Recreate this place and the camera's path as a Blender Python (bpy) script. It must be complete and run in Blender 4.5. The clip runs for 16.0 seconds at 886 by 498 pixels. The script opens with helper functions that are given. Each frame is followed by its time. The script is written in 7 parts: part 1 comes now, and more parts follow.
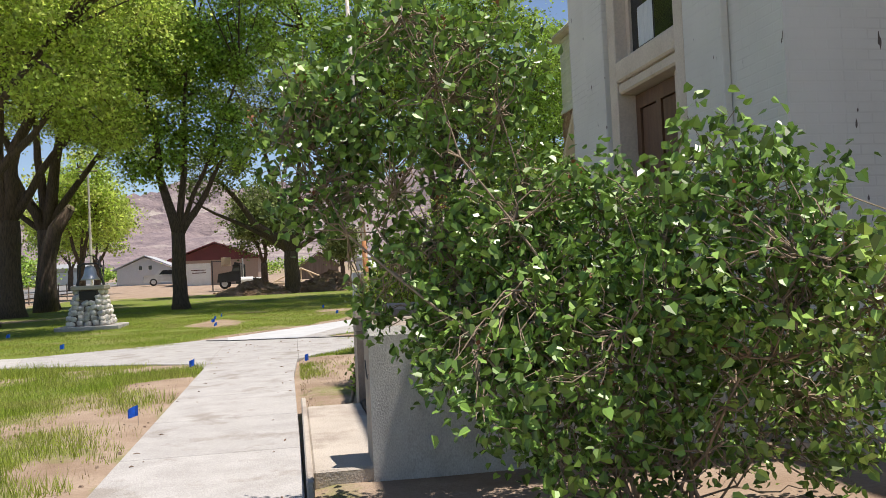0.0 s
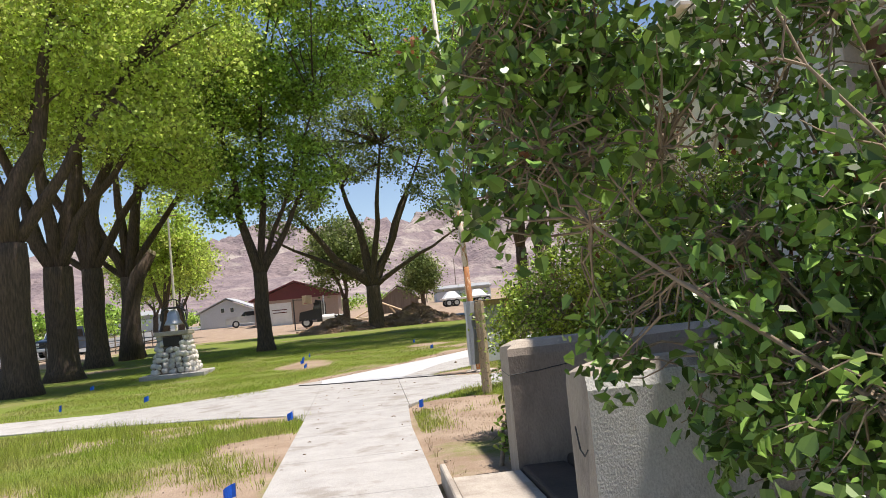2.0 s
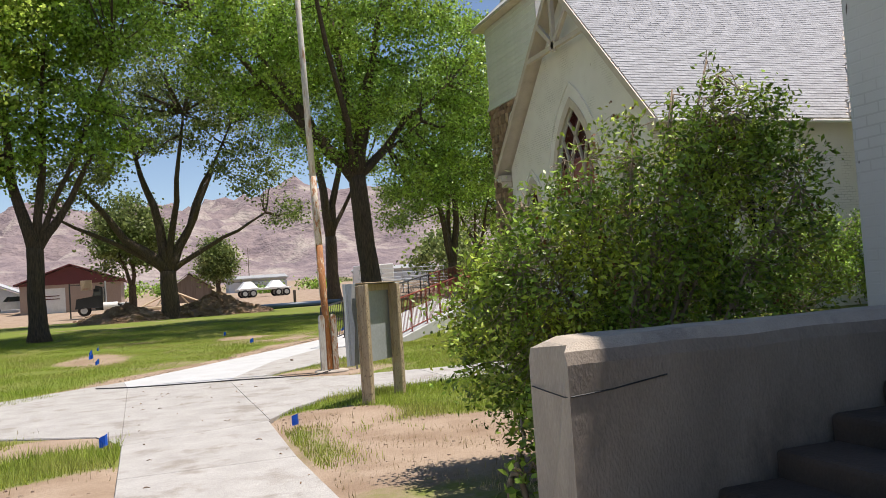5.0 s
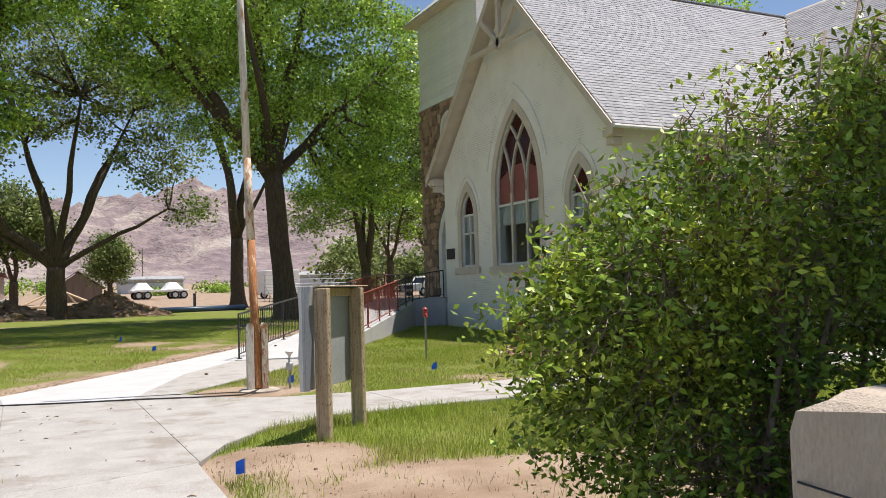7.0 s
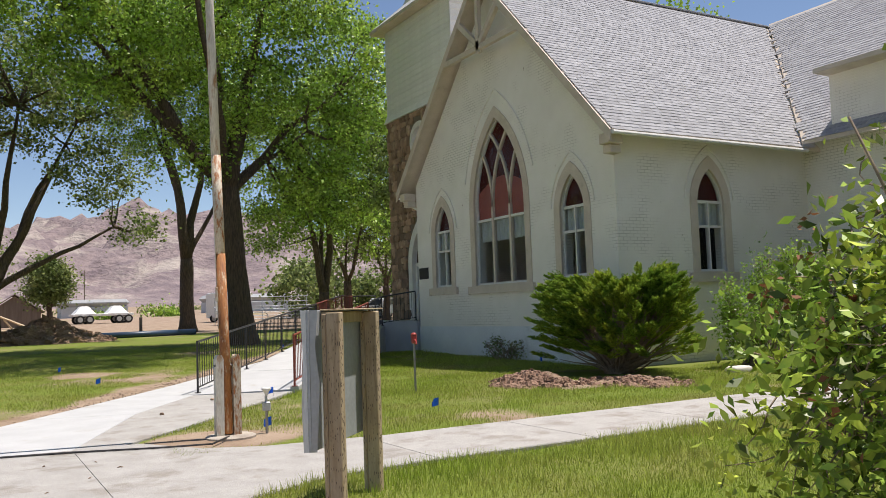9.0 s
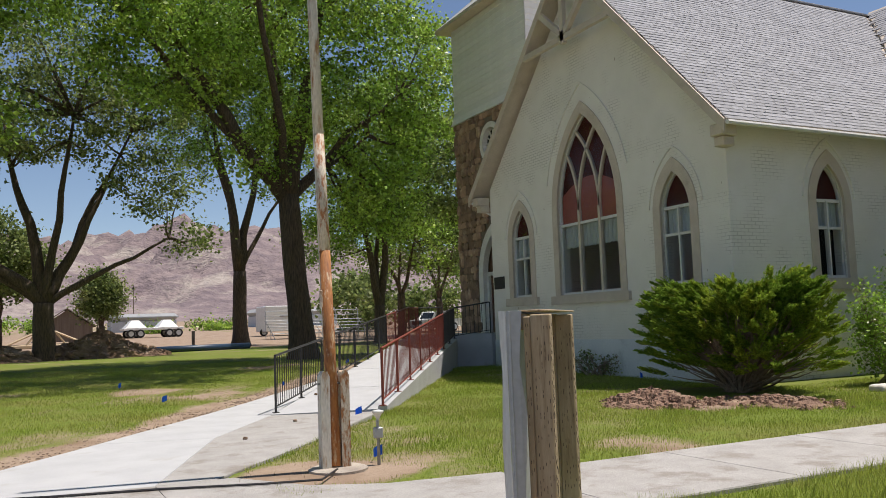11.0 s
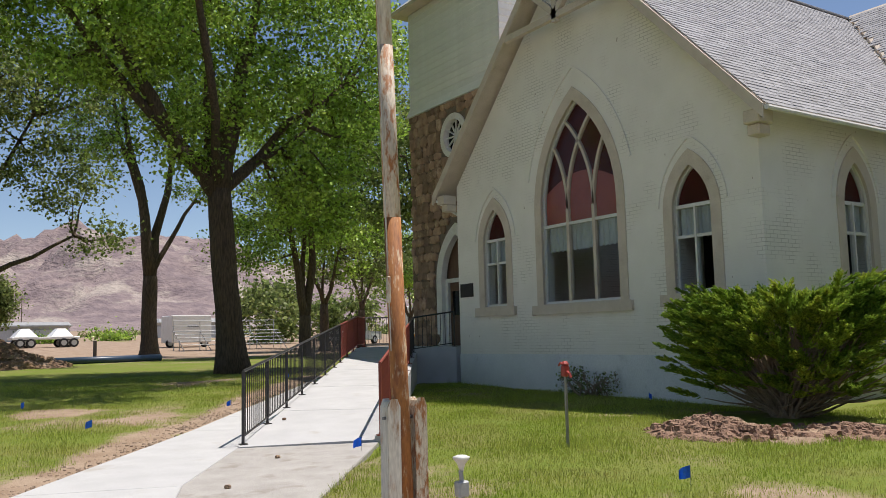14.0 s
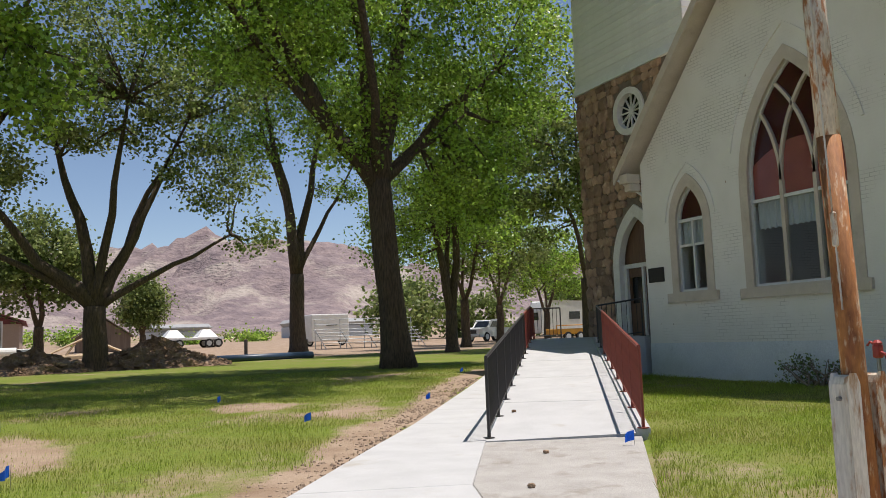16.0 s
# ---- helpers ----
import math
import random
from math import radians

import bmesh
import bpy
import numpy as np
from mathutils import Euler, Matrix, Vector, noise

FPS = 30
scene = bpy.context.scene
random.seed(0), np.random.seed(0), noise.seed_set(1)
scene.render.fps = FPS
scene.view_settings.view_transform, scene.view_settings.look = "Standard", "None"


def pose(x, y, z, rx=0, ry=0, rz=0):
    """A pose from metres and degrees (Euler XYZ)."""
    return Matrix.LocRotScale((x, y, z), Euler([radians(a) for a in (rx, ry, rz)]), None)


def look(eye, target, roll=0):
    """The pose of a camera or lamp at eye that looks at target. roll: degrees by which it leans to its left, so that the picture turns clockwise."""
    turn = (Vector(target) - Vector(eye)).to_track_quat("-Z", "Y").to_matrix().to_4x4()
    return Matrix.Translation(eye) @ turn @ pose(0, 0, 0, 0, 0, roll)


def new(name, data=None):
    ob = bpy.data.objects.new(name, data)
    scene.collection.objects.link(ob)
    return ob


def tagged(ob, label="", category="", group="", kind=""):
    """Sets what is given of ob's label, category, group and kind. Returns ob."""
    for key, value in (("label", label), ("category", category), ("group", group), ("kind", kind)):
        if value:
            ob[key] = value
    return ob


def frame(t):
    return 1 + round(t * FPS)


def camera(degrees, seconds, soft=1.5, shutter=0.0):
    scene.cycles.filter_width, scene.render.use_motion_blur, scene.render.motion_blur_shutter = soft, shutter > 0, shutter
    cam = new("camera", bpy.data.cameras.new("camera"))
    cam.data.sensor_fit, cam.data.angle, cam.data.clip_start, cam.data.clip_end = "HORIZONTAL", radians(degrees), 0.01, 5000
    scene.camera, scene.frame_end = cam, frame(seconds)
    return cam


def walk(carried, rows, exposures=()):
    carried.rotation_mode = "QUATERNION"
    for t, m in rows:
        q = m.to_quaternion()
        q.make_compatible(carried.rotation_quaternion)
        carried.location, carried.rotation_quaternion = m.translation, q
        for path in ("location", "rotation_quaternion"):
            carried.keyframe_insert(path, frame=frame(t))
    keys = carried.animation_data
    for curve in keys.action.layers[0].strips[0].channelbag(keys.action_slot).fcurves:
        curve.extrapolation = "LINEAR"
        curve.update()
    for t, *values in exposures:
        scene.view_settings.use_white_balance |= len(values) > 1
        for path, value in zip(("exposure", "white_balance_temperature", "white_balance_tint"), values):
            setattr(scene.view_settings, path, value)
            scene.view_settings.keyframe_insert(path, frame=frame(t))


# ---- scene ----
cam = camera(55.5, 16.0, soft=0.9)
PATH = [
    (0, (-1.34, -0.717, 1.422), (-0.987, 1.251, 1.473), -2.7),
    (0.5, (-1.318, -0.048, 1.427), (-0.986, 1.923, 1.485), -3.6),
    (1, (-1.43, 0.447, 1.429), (-1.062, 2.412, 1.488), -4.2),
    (1.5, (-1.618, 0.916, 1.419), (-1.217, 2.874, 1.488), -4.8),
    (2, (-1.774, 1.414, 1.431), (-1.587, 3.401, 1.565), -5.6),
    (2.5, (-1.856, 1.977, 1.349), (-1.618, 3.961, 1.426), -2.8),
    (3, (-1.895, 2.584, 1.332), (-1.299, 4.492, 1.395), -2.4),
    (3.5, (-1.987, 3.098, 1.374), (-1.375, 5.001, 1.425), -2.8),
    (4, (-2.245, 3.577, 1.392), (-1.592, 5.466, 1.461), -3.9),
    (6.5, (-2.576, 6.231, 1.39), (-1.843, 8.089, 1.491), -2.1),
    (7, (-2.571, 6.795, 1.395), (-1.69, 8.588, 1.491), -1.7),
    (7.5, (-2.466, 7.321, 1.347), (-1.543, 9.092, 1.451), -1.8),
    (8, (-2.422, 7.841, 1.401), (-1.48, 9.601, 1.514), -1.9),
    (10.3, (-2.272, 10.167, 1.438), (-1.258, 11.882, 1.609), -2.1),
    (10.5, (-2.336, 10.343, 1.435), (-1.337, 12.067, 1.603), -1.8),
    (11, (-2.452, 10.896, 1.399), (-1.551, 12.673, 1.58), -2.1),
    (11.5, (-2.573, 11.472, 1.369), (-1.657, 13.241, 1.546), -3.6),
    (12, (-2.482, 12.001, 1.439), (-1.537, 13.755, 1.611), -4.5),
    (12.5, (-2.456, 12.565, 1.434), (-1.324, 14.2, 1.648), -5.0),
    (13, (-2.447, 13.089, 1.404), (-1.287, 14.704, 1.621), -3.9),
    (13.5, (-2.464, 13.57, 1.382), (-1.397, 15.248, 1.599), -0.9),
    (14, (-2.519, 14.113, 1.387), (-1.424, 15.773, 1.594), -1.4),
    (14.5, (-2.641, 14.666, 1.36), (-1.591, 16.355, 1.575), -1.0),
    (15, (-2.934, 15.145, 1.362), (-2.104, 16.953, 1.566), 0.1),
    (15.5, (-3.129, 15.623, 1.317), (-2.243, 17.405, 1.523), -1.5),
    (16, (-3.356, 16.044, 1.232), (-2.497, 17.838, 1.444), -2.2),
]
walk(cam, [(t, look(eye, target, roll)) for t, eye, target, roll in PATH], exposures=[(0.0, 0.42, 6600, 14), (0.5, 0.56, 6600, 14), (2.5, 0.52, 6600, 14), (4.0, 0.42, 6600, 14), (7.5, 0.48, 6600, 14), (11.0, 0.13, 6600, 14), (13.0, 0.33, 6600, 14), (14.0, 0.22, 6600, 14), (16.0, 0.21, 6600, 14)])

# ---- light ----
SUN = Vector((0.30, -0.07, 1.0)).normalized()
world = bpy.data.worlds.new("sky")
scene.world = world
world.use_nodes = True
wn = world.node_tree
sky = wn.nodes.new("ShaderNodeTexSky")
sky.sky_type = 'NISHITA'
sky.sun_disc = False
sky.sun_elevation = radians(72.9)
sky.sun_rotation = radians(103)
sky.altitude = 1400
sky.air_density = 1.0
sky.dust_density = 0.1
sky.ozone_density = 0.9
wn.links.new(sky.outputs[0], wn.nodes["Background"].inputs[0])
wn.nodes["Background"].inputs[1].default_value = 0.096
sun_data = bpy.data.lights.new("sun", 'SUN')
sun_data.energy, sun_data.angle, sun_data.color = 5.0, radians(0.5), (1.0, 0.95, 0.86)
sun = new("sun", sun_data)
sun.matrix_world = look(SUN * 60, (0, 0, 0))


# ---- materials ----
def mat(name, c1, c2=None, scale=6.0, rough=0.8, bump=0.2, fine=60.0, metal=0.0, rand=0.0, c3=None, s3=0.8, cover=0.5, stretch=(1, 1, 1), trans=0.0, dist=0.01, spec=0.5, grain=0.09):
    """Two-scale noise mix of c1 and c2, stains of c3 at the large scale s3, bump from fine grain."""
    m = bpy.data.materials.new(name)
    m.use_nodes = True
    nt = m.node_tree
    N, L = nt.nodes.new, nt.links.new
    b = nt.nodes["Principled BSDF"]
    b.inputs["Roughness"].default_value = rough
    b.inputs["Metallic"].default_value = metal
    b.inputs["Specular IOR Level"].default_value = spec
    c2 = c2 or tuple(v * 0.75 for v in c1)
    tc = N("ShaderNodeTexCoord")
    mp = N("ShaderNodeMapping")
    mp.inputs["Scale"].default_value = stretch
    L(tc.outputs["Object"], mp.inputs[0])
    n1 = N("ShaderNodeTexNoise")
    n1.inputs["Scale"].default_value, n1.inputs["Detail"].default_value = scale, 6
    L(mp.outputs[0], n1.inputs["Vector"])
    r1 = N("ShaderNodeMapRange")
    r1.inputs[1].default_value, r1.inputs[2].default_value = 0.33, 0.67
    L(n1.outputs[0], r1.inputs[0])
    mix = N("ShaderNodeMix")
    mix.data_type = 'RGBA'
    mix.inputs[6].default_value, mix.inputs[7].default_value = (*c1, 1), (*c2, 1)
    L(r1.outputs[0], mix.inputs[0])
    col = mix.outputs[2]
    n2 = N("ShaderNodeTexNoise")
    n2.inputs["Scale"].default_value, n2.inputs["Detail"].default_value = fine, 4
    L(mp.outputs[0], n2.inputs["Vector"])
    if c3:
        n3 = N("ShaderNodeTexNoise")
        n3.inputs["Scale"].default_value, n3.inputs["Detail"].default_value, n3.inputs["Roughness"].default_value = s3, 9, 0.65
        L(mp.outputs[0], n3.inputs["Vector"])
        r3 = N("ShaderNodeMapRange")
        r3.inputs[1].default_value, r3.inputs[2].default_value = 1 - cover - 0.06, 1 - cover + 0.06
        L(n3.outputs[0], r3.inputs[0])
        mx = N("ShaderNodeMix")
        mx.data_type = 'RGBA'
        mx.inputs[7].default_value = (*c3, 1)
        L(r3.outputs[0], mx.inputs[0])
        L(col, mx.inputs[6])
        col = mx.outputs[2]
    if bump:
        rg = N("ShaderNodeMapRange")
        rg.inputs[1].default_value, rg.inputs[2].default_value = 0.3, 0.7
        rg.inputs[3].default_value, rg.inputs[4].default_value = 1 - grain, 1 + grain
        L(n2.outputs[0], rg.inputs[0])
        hg = N("ShaderNodeHueSaturation")
        L(col, hg.inputs["Color"])
        L(rg.outputs[0], hg.inputs["Value"])
        col = hg.outputs[0]
    if rand:
        oi = N("ShaderNodeObjectInfo")
        ge = N("ShaderNodeNewGeometry")
        ad = N("ShaderNodeMath")
        ad.operation = 'ADD'
        L(oi.outputs["Random"], ad.inputs[0])
        L(ge.outputs["Random Per Island"], ad.inputs[1])
        fr = N("ShaderNodeMath")
        fr.operation = 'FRACT'
        L(ad.outputs[0], fr.inputs[0])
        rr = N("ShaderNodeMapRange")
        rr.inputs[3].default_value, rr.inputs[4].default_value = 1 - rand, 1 + rand
        L(fr.outputs[0], rr.inputs[0])
        hs = N("ShaderNodeHueSaturation")
        L(col, hs.inputs["Color"])
        L(rr.outputs[0], hs.inputs["Value"])
        col = hs.outputs[0]
    L(col, b.inputs["Base Color"])
    if bump:
        bp = N("ShaderNodeBump")
        bp.inputs["Strength"].default_value, bp.inputs["Distance"].default_value = bump, dist
        L(n2.outputs[0], bp.inputs["Height"])
        L(bp.outputs[0], b.inputs["Normal"])
    if trans:
        tr = N("ShaderNodeBsdfTranslucent")
        L(col, tr.inputs["Color"])
        ms = N("ShaderNodeMixShader")
        ms.inputs[0].default_value = trans
        L(b.outputs[0], ms.inputs[1])
        L(tr.outputs[0], ms.inputs[2])
        L(ms.outputs[0], nt.nodes["Material Output"].inputs[0])
    return m


def glass_mat(name):
    m = bpy.data.materials.new(name)
    m.use_nodes = True
    nt = m.node_tree
    N, L = nt.nodes.new, nt.links.new
    t, g, ms = N("ShaderNodeBsdfTransparent"), N("ShaderNodeBsdfGlossy"), N("ShaderNodeMixShader")
    t.inputs[0].default_value = (0.75, 0.78, 0.78, 1)
    g.inputs["Roughness"].default_value = 0.02
    ms.inputs[0].default_value = 0.025
    L(t.outputs[0], ms.inputs[1])
    L(g.outputs[0], ms.inputs[2])
    L(ms.outputs[0], nt.nodes["Material Output"].inputs[0])
    return m


def brick_paint(name, c1, c2, chip, amount, joint=0.5):
    """White paint over brick: courses show as relief, with chips where the paint has gone."""
    m = mat(name, c1, c2, 1.2, 0.75, 0, 40)
    nt = m.node_tree
    N, L = nt.nodes.new, nt.links.new
    b = nt.nodes["Principled BSDF"]
    tc, sep, comb, add = N("ShaderNodeTexCoord"), N("ShaderNodeSeparateXYZ"), N("ShaderNodeCombineXYZ"), N("ShaderNodeMath")
    L(tc.outputs["Object"], sep.inputs[0])
    L(sep.outputs[0], add.inputs[0])
    L(sep.outputs[1], add.inputs[1])
    L(add.outputs[0], comb.inputs[0])
    L(sep.outputs[2], comb.inputs[1])
    br = N("ShaderNodeTexBrick")
    br.inputs["Scale"].default_value = 1.0
    br.inputs["Mortar Size"].default_value, br.inputs["Mortar Smooth"].default_value = 0.008, 0.5
    br.inputs["Brick Width"].default_value, br.inputs["Row Height"].default_value = 0.21, 0.075
    br.inputs["Color1"].default_value, br.inputs["Color2"].default_value, br.inputs["Mortar"].default_value = (1, 1, 1, 1), (0.8, 0.8, 0.8, 1), (0, 0, 0, 1)
    L(comb.outputs[0], br.inputs["Vector"])
    n = N("ShaderNodeTexNoise")
    n.inputs["Scale"].default_value, n.inputs["Detail"].default_value = 25, 5
    L(tc.outputs["Object"], n.inputs["Vector"])
    su = N("ShaderNodeMath")
    L(br.outputs["Color"], su.inputs[0])
    L(n.outputs[0], su.inputs[1])
    bp = N("ShaderNodeBump")
    bp.inputs["Strength"].default_value, bp.inputs["Distance"].default_value = 0.4, 0.005
    L(su.outputs[0], bp.inputs["Height"])
    L(bp.outputs[0], b.inputs["Normal"])
    mp = N("ShaderNodeMapping")
    mp.inputs["Scale"].default_value = (1, 1, 0.35)
    L(tc.outputs["Object"], mp.inputs[0])
    v = N("ShaderNodeTexNoise")
    v.inputs["Scale"].default_value, v.inputs["Detail"].default_value = 14, 2
    L(mp.outputs[0], v.inputs["Vector"])
    mr = N("ShaderNodeMapRange")
    mr.inputs[1].default_value, mr.inputs[2].default_value = amount, amount + 0.02
    L(v.outputs[0], mr.inputs[0])
    mx = N("ShaderNodeMix")
    mx.data_type = 'RGBA'
    mx.inputs[7].default_value = (*chip, 1)
    L(mr.outputs[0], mx.inputs[0])
    L(b.inputs["Base Color"].links[0].from_socket, mx.inputs[6])
    inv = N("ShaderNodeMapRange")
    inv.inputs[1].default_value, inv.inputs[2].default_value, inv.inputs[3].default_value, inv.inputs[4].default_value = 0.0, 0.7, joint, 0.0
    L(br.outputs["Color"], inv.inputs[0])
    pn = N("ShaderNodeTexNoise")
    pn.inputs["Scale"].default_value, pn.inputs["Detail"].default_value = 1.1, 6
    L(tc.outputs["Object"], pn.inputs["Vector"])
    pr = N("ShaderNodeMapRange")
    pr.inputs[1].default_value, pr.inputs[2].default_value = 0.50, 0.64
    L(pn.outputs[0], pr.inputs[0])
    mu = N("ShaderNodeMath")
    mu.operation = 'MULTIPLY'
    L(inv.outputs[0], mu.inputs[0])
    L(pr.outputs[0], mu.inputs[1])
    mz = N("ShaderNodeMix")
    mz.data_type = 'RGBA'
    mz.inputs[7].default_value = (0.24, 0.20, 0.16, 1)
    L(mu.outputs[0], mz.inputs[0])
    L(mx.outputs[2], mz.inputs[6])
    L(mz.outputs[2], b.inputs["Base Color"])
    return m


def soil_grass(name):
    m = bpy.data.materials.new(name)
    m.use_nodes = True
    nt = m.node_tree
    N, L = nt.nodes.new, nt.links.new
    b = nt.nodes["Principled BSDF"]
    b.inputs["Roughness"].default_value, b.inputs["Specular IOR Level"].default_value = 0.95, 0.1
    tc, at = N("ShaderNodeTexCoord"), N("ShaderNodeAttribute")
    at.attribute_name = "soil"

    def noise_at(s, d=6, rough=0.6):
        n = N("ShaderNodeTexNoise")
        n.inputs["Scale"].default_value, n.inputs["Detail"].default_value, n.inputs["Roughness"].default_value = s, d, rough
        L(tc.outputs["Object"], n.inputs["Vector"])
        return n.outputs[0]

    def ramp(v, a, z):
        r = N("ShaderNodeMapRange")
        r.inputs[1].default_value, r.inputs[2].default_value = a, z
        L(v, r.inputs[0])
        return r.outputs[0]

    def mixc(f, a, z):
        x = N("ShaderNodeMix")
        x.data_type = 'RGBA'
        L(f, x.inputs[0])
        for s, v in ((6, a), (7, z)):
            if isinstance(v, tuple):
                x.inputs[s].default_value = (*v, 1)
            else:
                L(v, x.inputs[s])
        return x.outputs[2]

    g = mixc(ramp(noise_at(9), 0.35, 0.65), (0.12, 0.165, 0.028), (0.165, 0.20, 0.04))
    g = mixc(ramp(noise_at(0.6), 0.45, 0.7), g, (0.19, 0.185, 0.065))
    d = mixc(ramp(noise_at(30), 0.3, 0.7), (0.30, 0.225, 0.165), (0.385, 0.30, 0.23))
    d = mixc(ramp(noise_at(1.3), 0.4, 0.7), d, (0.235, 0.165, 0.115))
    a1 = N("ShaderNodeMath")
    a1.operation = 'MULTIPLY_ADD'
    L(noise_at(5, 8, 0.7), a1.inputs[0])
    a1.inputs[1].default_value = 0.55
    a2 = N("ShaderNodeMath")
    L(at.outputs["Fac"], a2.inputs[0])
    a2.inputs[1].default_value = -0.27
    L(a2.outputs[0], a1.inputs[2])
    L(mixc(ramp(a1.outputs[0], 0.36, 0.6), g, d), b.inputs["Base Color"])
    bp = N("ShaderNodeBump")
    bp.inputs["Strength"].default_value, bp.inputs["Distance"].default_value = 0.6, 0.02
    L(noise_at(45), bp.inputs["Height"])
    L(bp.outputs[0], b.inputs["Normal"])
    return m


CONC = mat("concrete_walk", (0.40, 0.385, 0.37), (0.335, 0.32, 0.305), 3, 0.9, 0.6, 85, c3=(0.265, 0.24, 0.215), s3=1.6, cover=0.41, rand=0.05, grain=0.2)
CONC_NEW = mat("new_concrete", (0.475, 0.48, 0.49), (0.42, 0.425, 0.435), 2, 0.9, 0.25, 110, rand=0.02, c3=(0.385, 0.365, 0.34), s3=1.3, cover=0.34)
CONC_OLD = mat("old_concrete", (0.46, 0.41, 0.35), (0.38, 0.335, 0.285), 2.5, 0.92, 0.6, 60, c3=(0.30, 0.255, 0.215), s3=1.3, cover=0.42, dist=0.015)
STUCCO = mat("rough_stucco", (0.47, 0.405, 0.335), (0.39, 0.33, 0.27), 4, 0.95, 0.8, 70, c3=(0.27, 0.23, 0.195), s3=1.5, cover=0.40, dist=0.010, stretch=(1.6, 1.6, 0.45))
WHITE_ROUGH = mat("flaking_white_roughcast", (0.58, 0.57, 0.545), (0.47, 0.46, 0.44), 5, 0.9, 0.5, 90, c3=(0.34, 0.31, 0.28), s3=1.8, cover=0.40, dist=0.014, stretch=(1.2, 1.2, 0.75), grain=0.16)
# darker stucco: shade of the stairwell's inner face put into the colour
STUCCO_SHADE = mat("shade_toned_stucco", (0.30, 0.25, 0.205), (0.235, 0.195, 0.16), 3, 0.95, 0.7, 60, c3=(0.17, 0.14, 0.115), s3=1.3, cover=0.42, dist=0.01, stretch=(1.3, 1.3, 0.6))
# near-black: the deep shade on the steps is put into this colour
STEPDARK = mat("shade_dark_step_concrete", (0.075, 0.055, 0.042), (0.045, 0.034, 0.026), 3, 0.9, 0.6, 50, c3=(0.105, 0.083, 0.068), s3=2, cover=0.35)
WHITE_BRICK = brick_paint("white_painted_brick", (0.85, 0.815, 0.75), (0.79, 0.755, 0.685), (0.33, 0.24, 0.18), 0.76)
WHITE_BRICK2 = brick_paint("chipped_white_brick", (0.70, 0.68, 0.63), (0.62, 0.60, 0.55), (0.10, 0.075, 0.06), 0.715, 0.2)
LOWER_WALL = mat("blue_white_lower_wall", (0.76, 0.775, 0.785), (0.69, 0.71, 0.72), 1.5, 0.75, 0.25, 35, c3=(0.56, 0.575, 0.58), s3=1.8, cover=0.36)
TRIM = mat("cream_trim_paint", (0.64, 0.555, 0.46), (0.56, 0.475, 0.385), 3, 0.6, 0.15, 50, c3=(0.46, 0.375, 0.295), s3=3, cover=0.33)
TRIM_WHITE = mat("white_trim_paint", (0.75, 0.74, 0.71), (0.68, 0.66, 0.62), 5, 0.55, 0.1, 50)
CLAP = mat("white_clapboard", (0.80, 0.81, 0.78), (0.74, 0.75, 0.72), 3, 0.6, 0.1, 40, rand=0.04)
SHINGLE = mat("grey_shingle", (0.37, 0.37, 0.385), (0.30, 0.30, 0.315), 9, 0.95, 0.5, 140, rand=0.12)
STONE = mat("brown_fieldstone", (0.38, 0.25, 0.17), (0.25, 0.16, 0.11), 4, 0.85, 0.6, 30, rand=0.4, c3=(0.47, 0.35, 0.25), s3=3, cover=0.4)
MORTAR = mat("grey_brown_mortar", (0.21, 0.17, 0.135), None, 10, 0.95, 0.5, 60)
DARKWOOD = mat("dark_stained_door_wood", (0.16, 0.085, 0.045), (0.10, 0.05, 0.028), 3, 0.45, 0.2, 30, stretch=(6, 6, 0.6))
REDWIN = mat("red_window_film", (0.50, 0.135, 0.11), (0.42, 0.11, 0.09), 2, 0.5, 0.05, 30)
DARKRED = mat("dark_red_glass", (0.115, 0.025, 0.022), (0.08, 0.02, 0.017), 3, 0.7, 0, 30, spec=0.1)
LACE = mat("white_lace_curtain", (0.86, 0.88, 0.88), (0.74, 0.78, 0.80), 25, 0.9, 0.3, 60, stretch=(1, 3, 0.2), trans=0.3)
# near-black stand-in for the unlit room behind the panes
DARKROOM = mat("dark_room_shade", (0.022, 0.025, 0.022), None, 3, 0.9, 0.1)
GLASS = glass_mat("window_glass")
RUST = mat("rusty_painted_steel", (0.62, 0.55, 0.44), (0.52, 0.45, 0.35), 5, 0.65, 0.4, 50, c3=(0.33, 0.13, 0.04), s3=20, cover=0.47, stretch=(1.5, 1.5, 0.45), grain=0.2)
RUST2 = mat("orange_rust_steel", (0.40, 0.165, 0.045), (0.24, 0.085, 0.028), 12, 0.75, 0.4, 50, c3=(0.55, 0.42, 0.28), s3=18, cover=0.40, stretch=(1.5, 1.5, 0.4), grain=0.2)
WHITE_POLE = mat("weathered_white_pole_paint", (0.66, 0.63, 0.56), (0.55, 0.50, 0.42), 4, 0.6, 0.3, 50, c3=(0.34, 0.19, 0.09), s3=9, cover=0.40, stretch=(1.5, 1.5, 0.3), grain=0.15)
POSTWOOD = mat("treated_lumber", (0.50, 0.40, 0.27), (0.39, 0.295, 0.185), 5, 0.85, 0.5, 40, stretch=(8, 8, 0.8), c3=(0.20, 0.14, 0.085), s3=2.5, cover=0.35)
GALV = mat("grey_sheet_metal", (0.42, 0.44, 0.46), (0.36, 0.38, 0.40), 2, 0.5, 0.05, 30, metal=0.2)
SIGNWHITE = mat("white_sign_paint", (0.68, 0.70, 0.70), (0.58, 0.60, 0.60), 2, 0.5, 0.05, 30, c3=(0.42, 0.43, 0.42), s3=2.5, cover=0.33, stretch=(3, 3, 0.5))
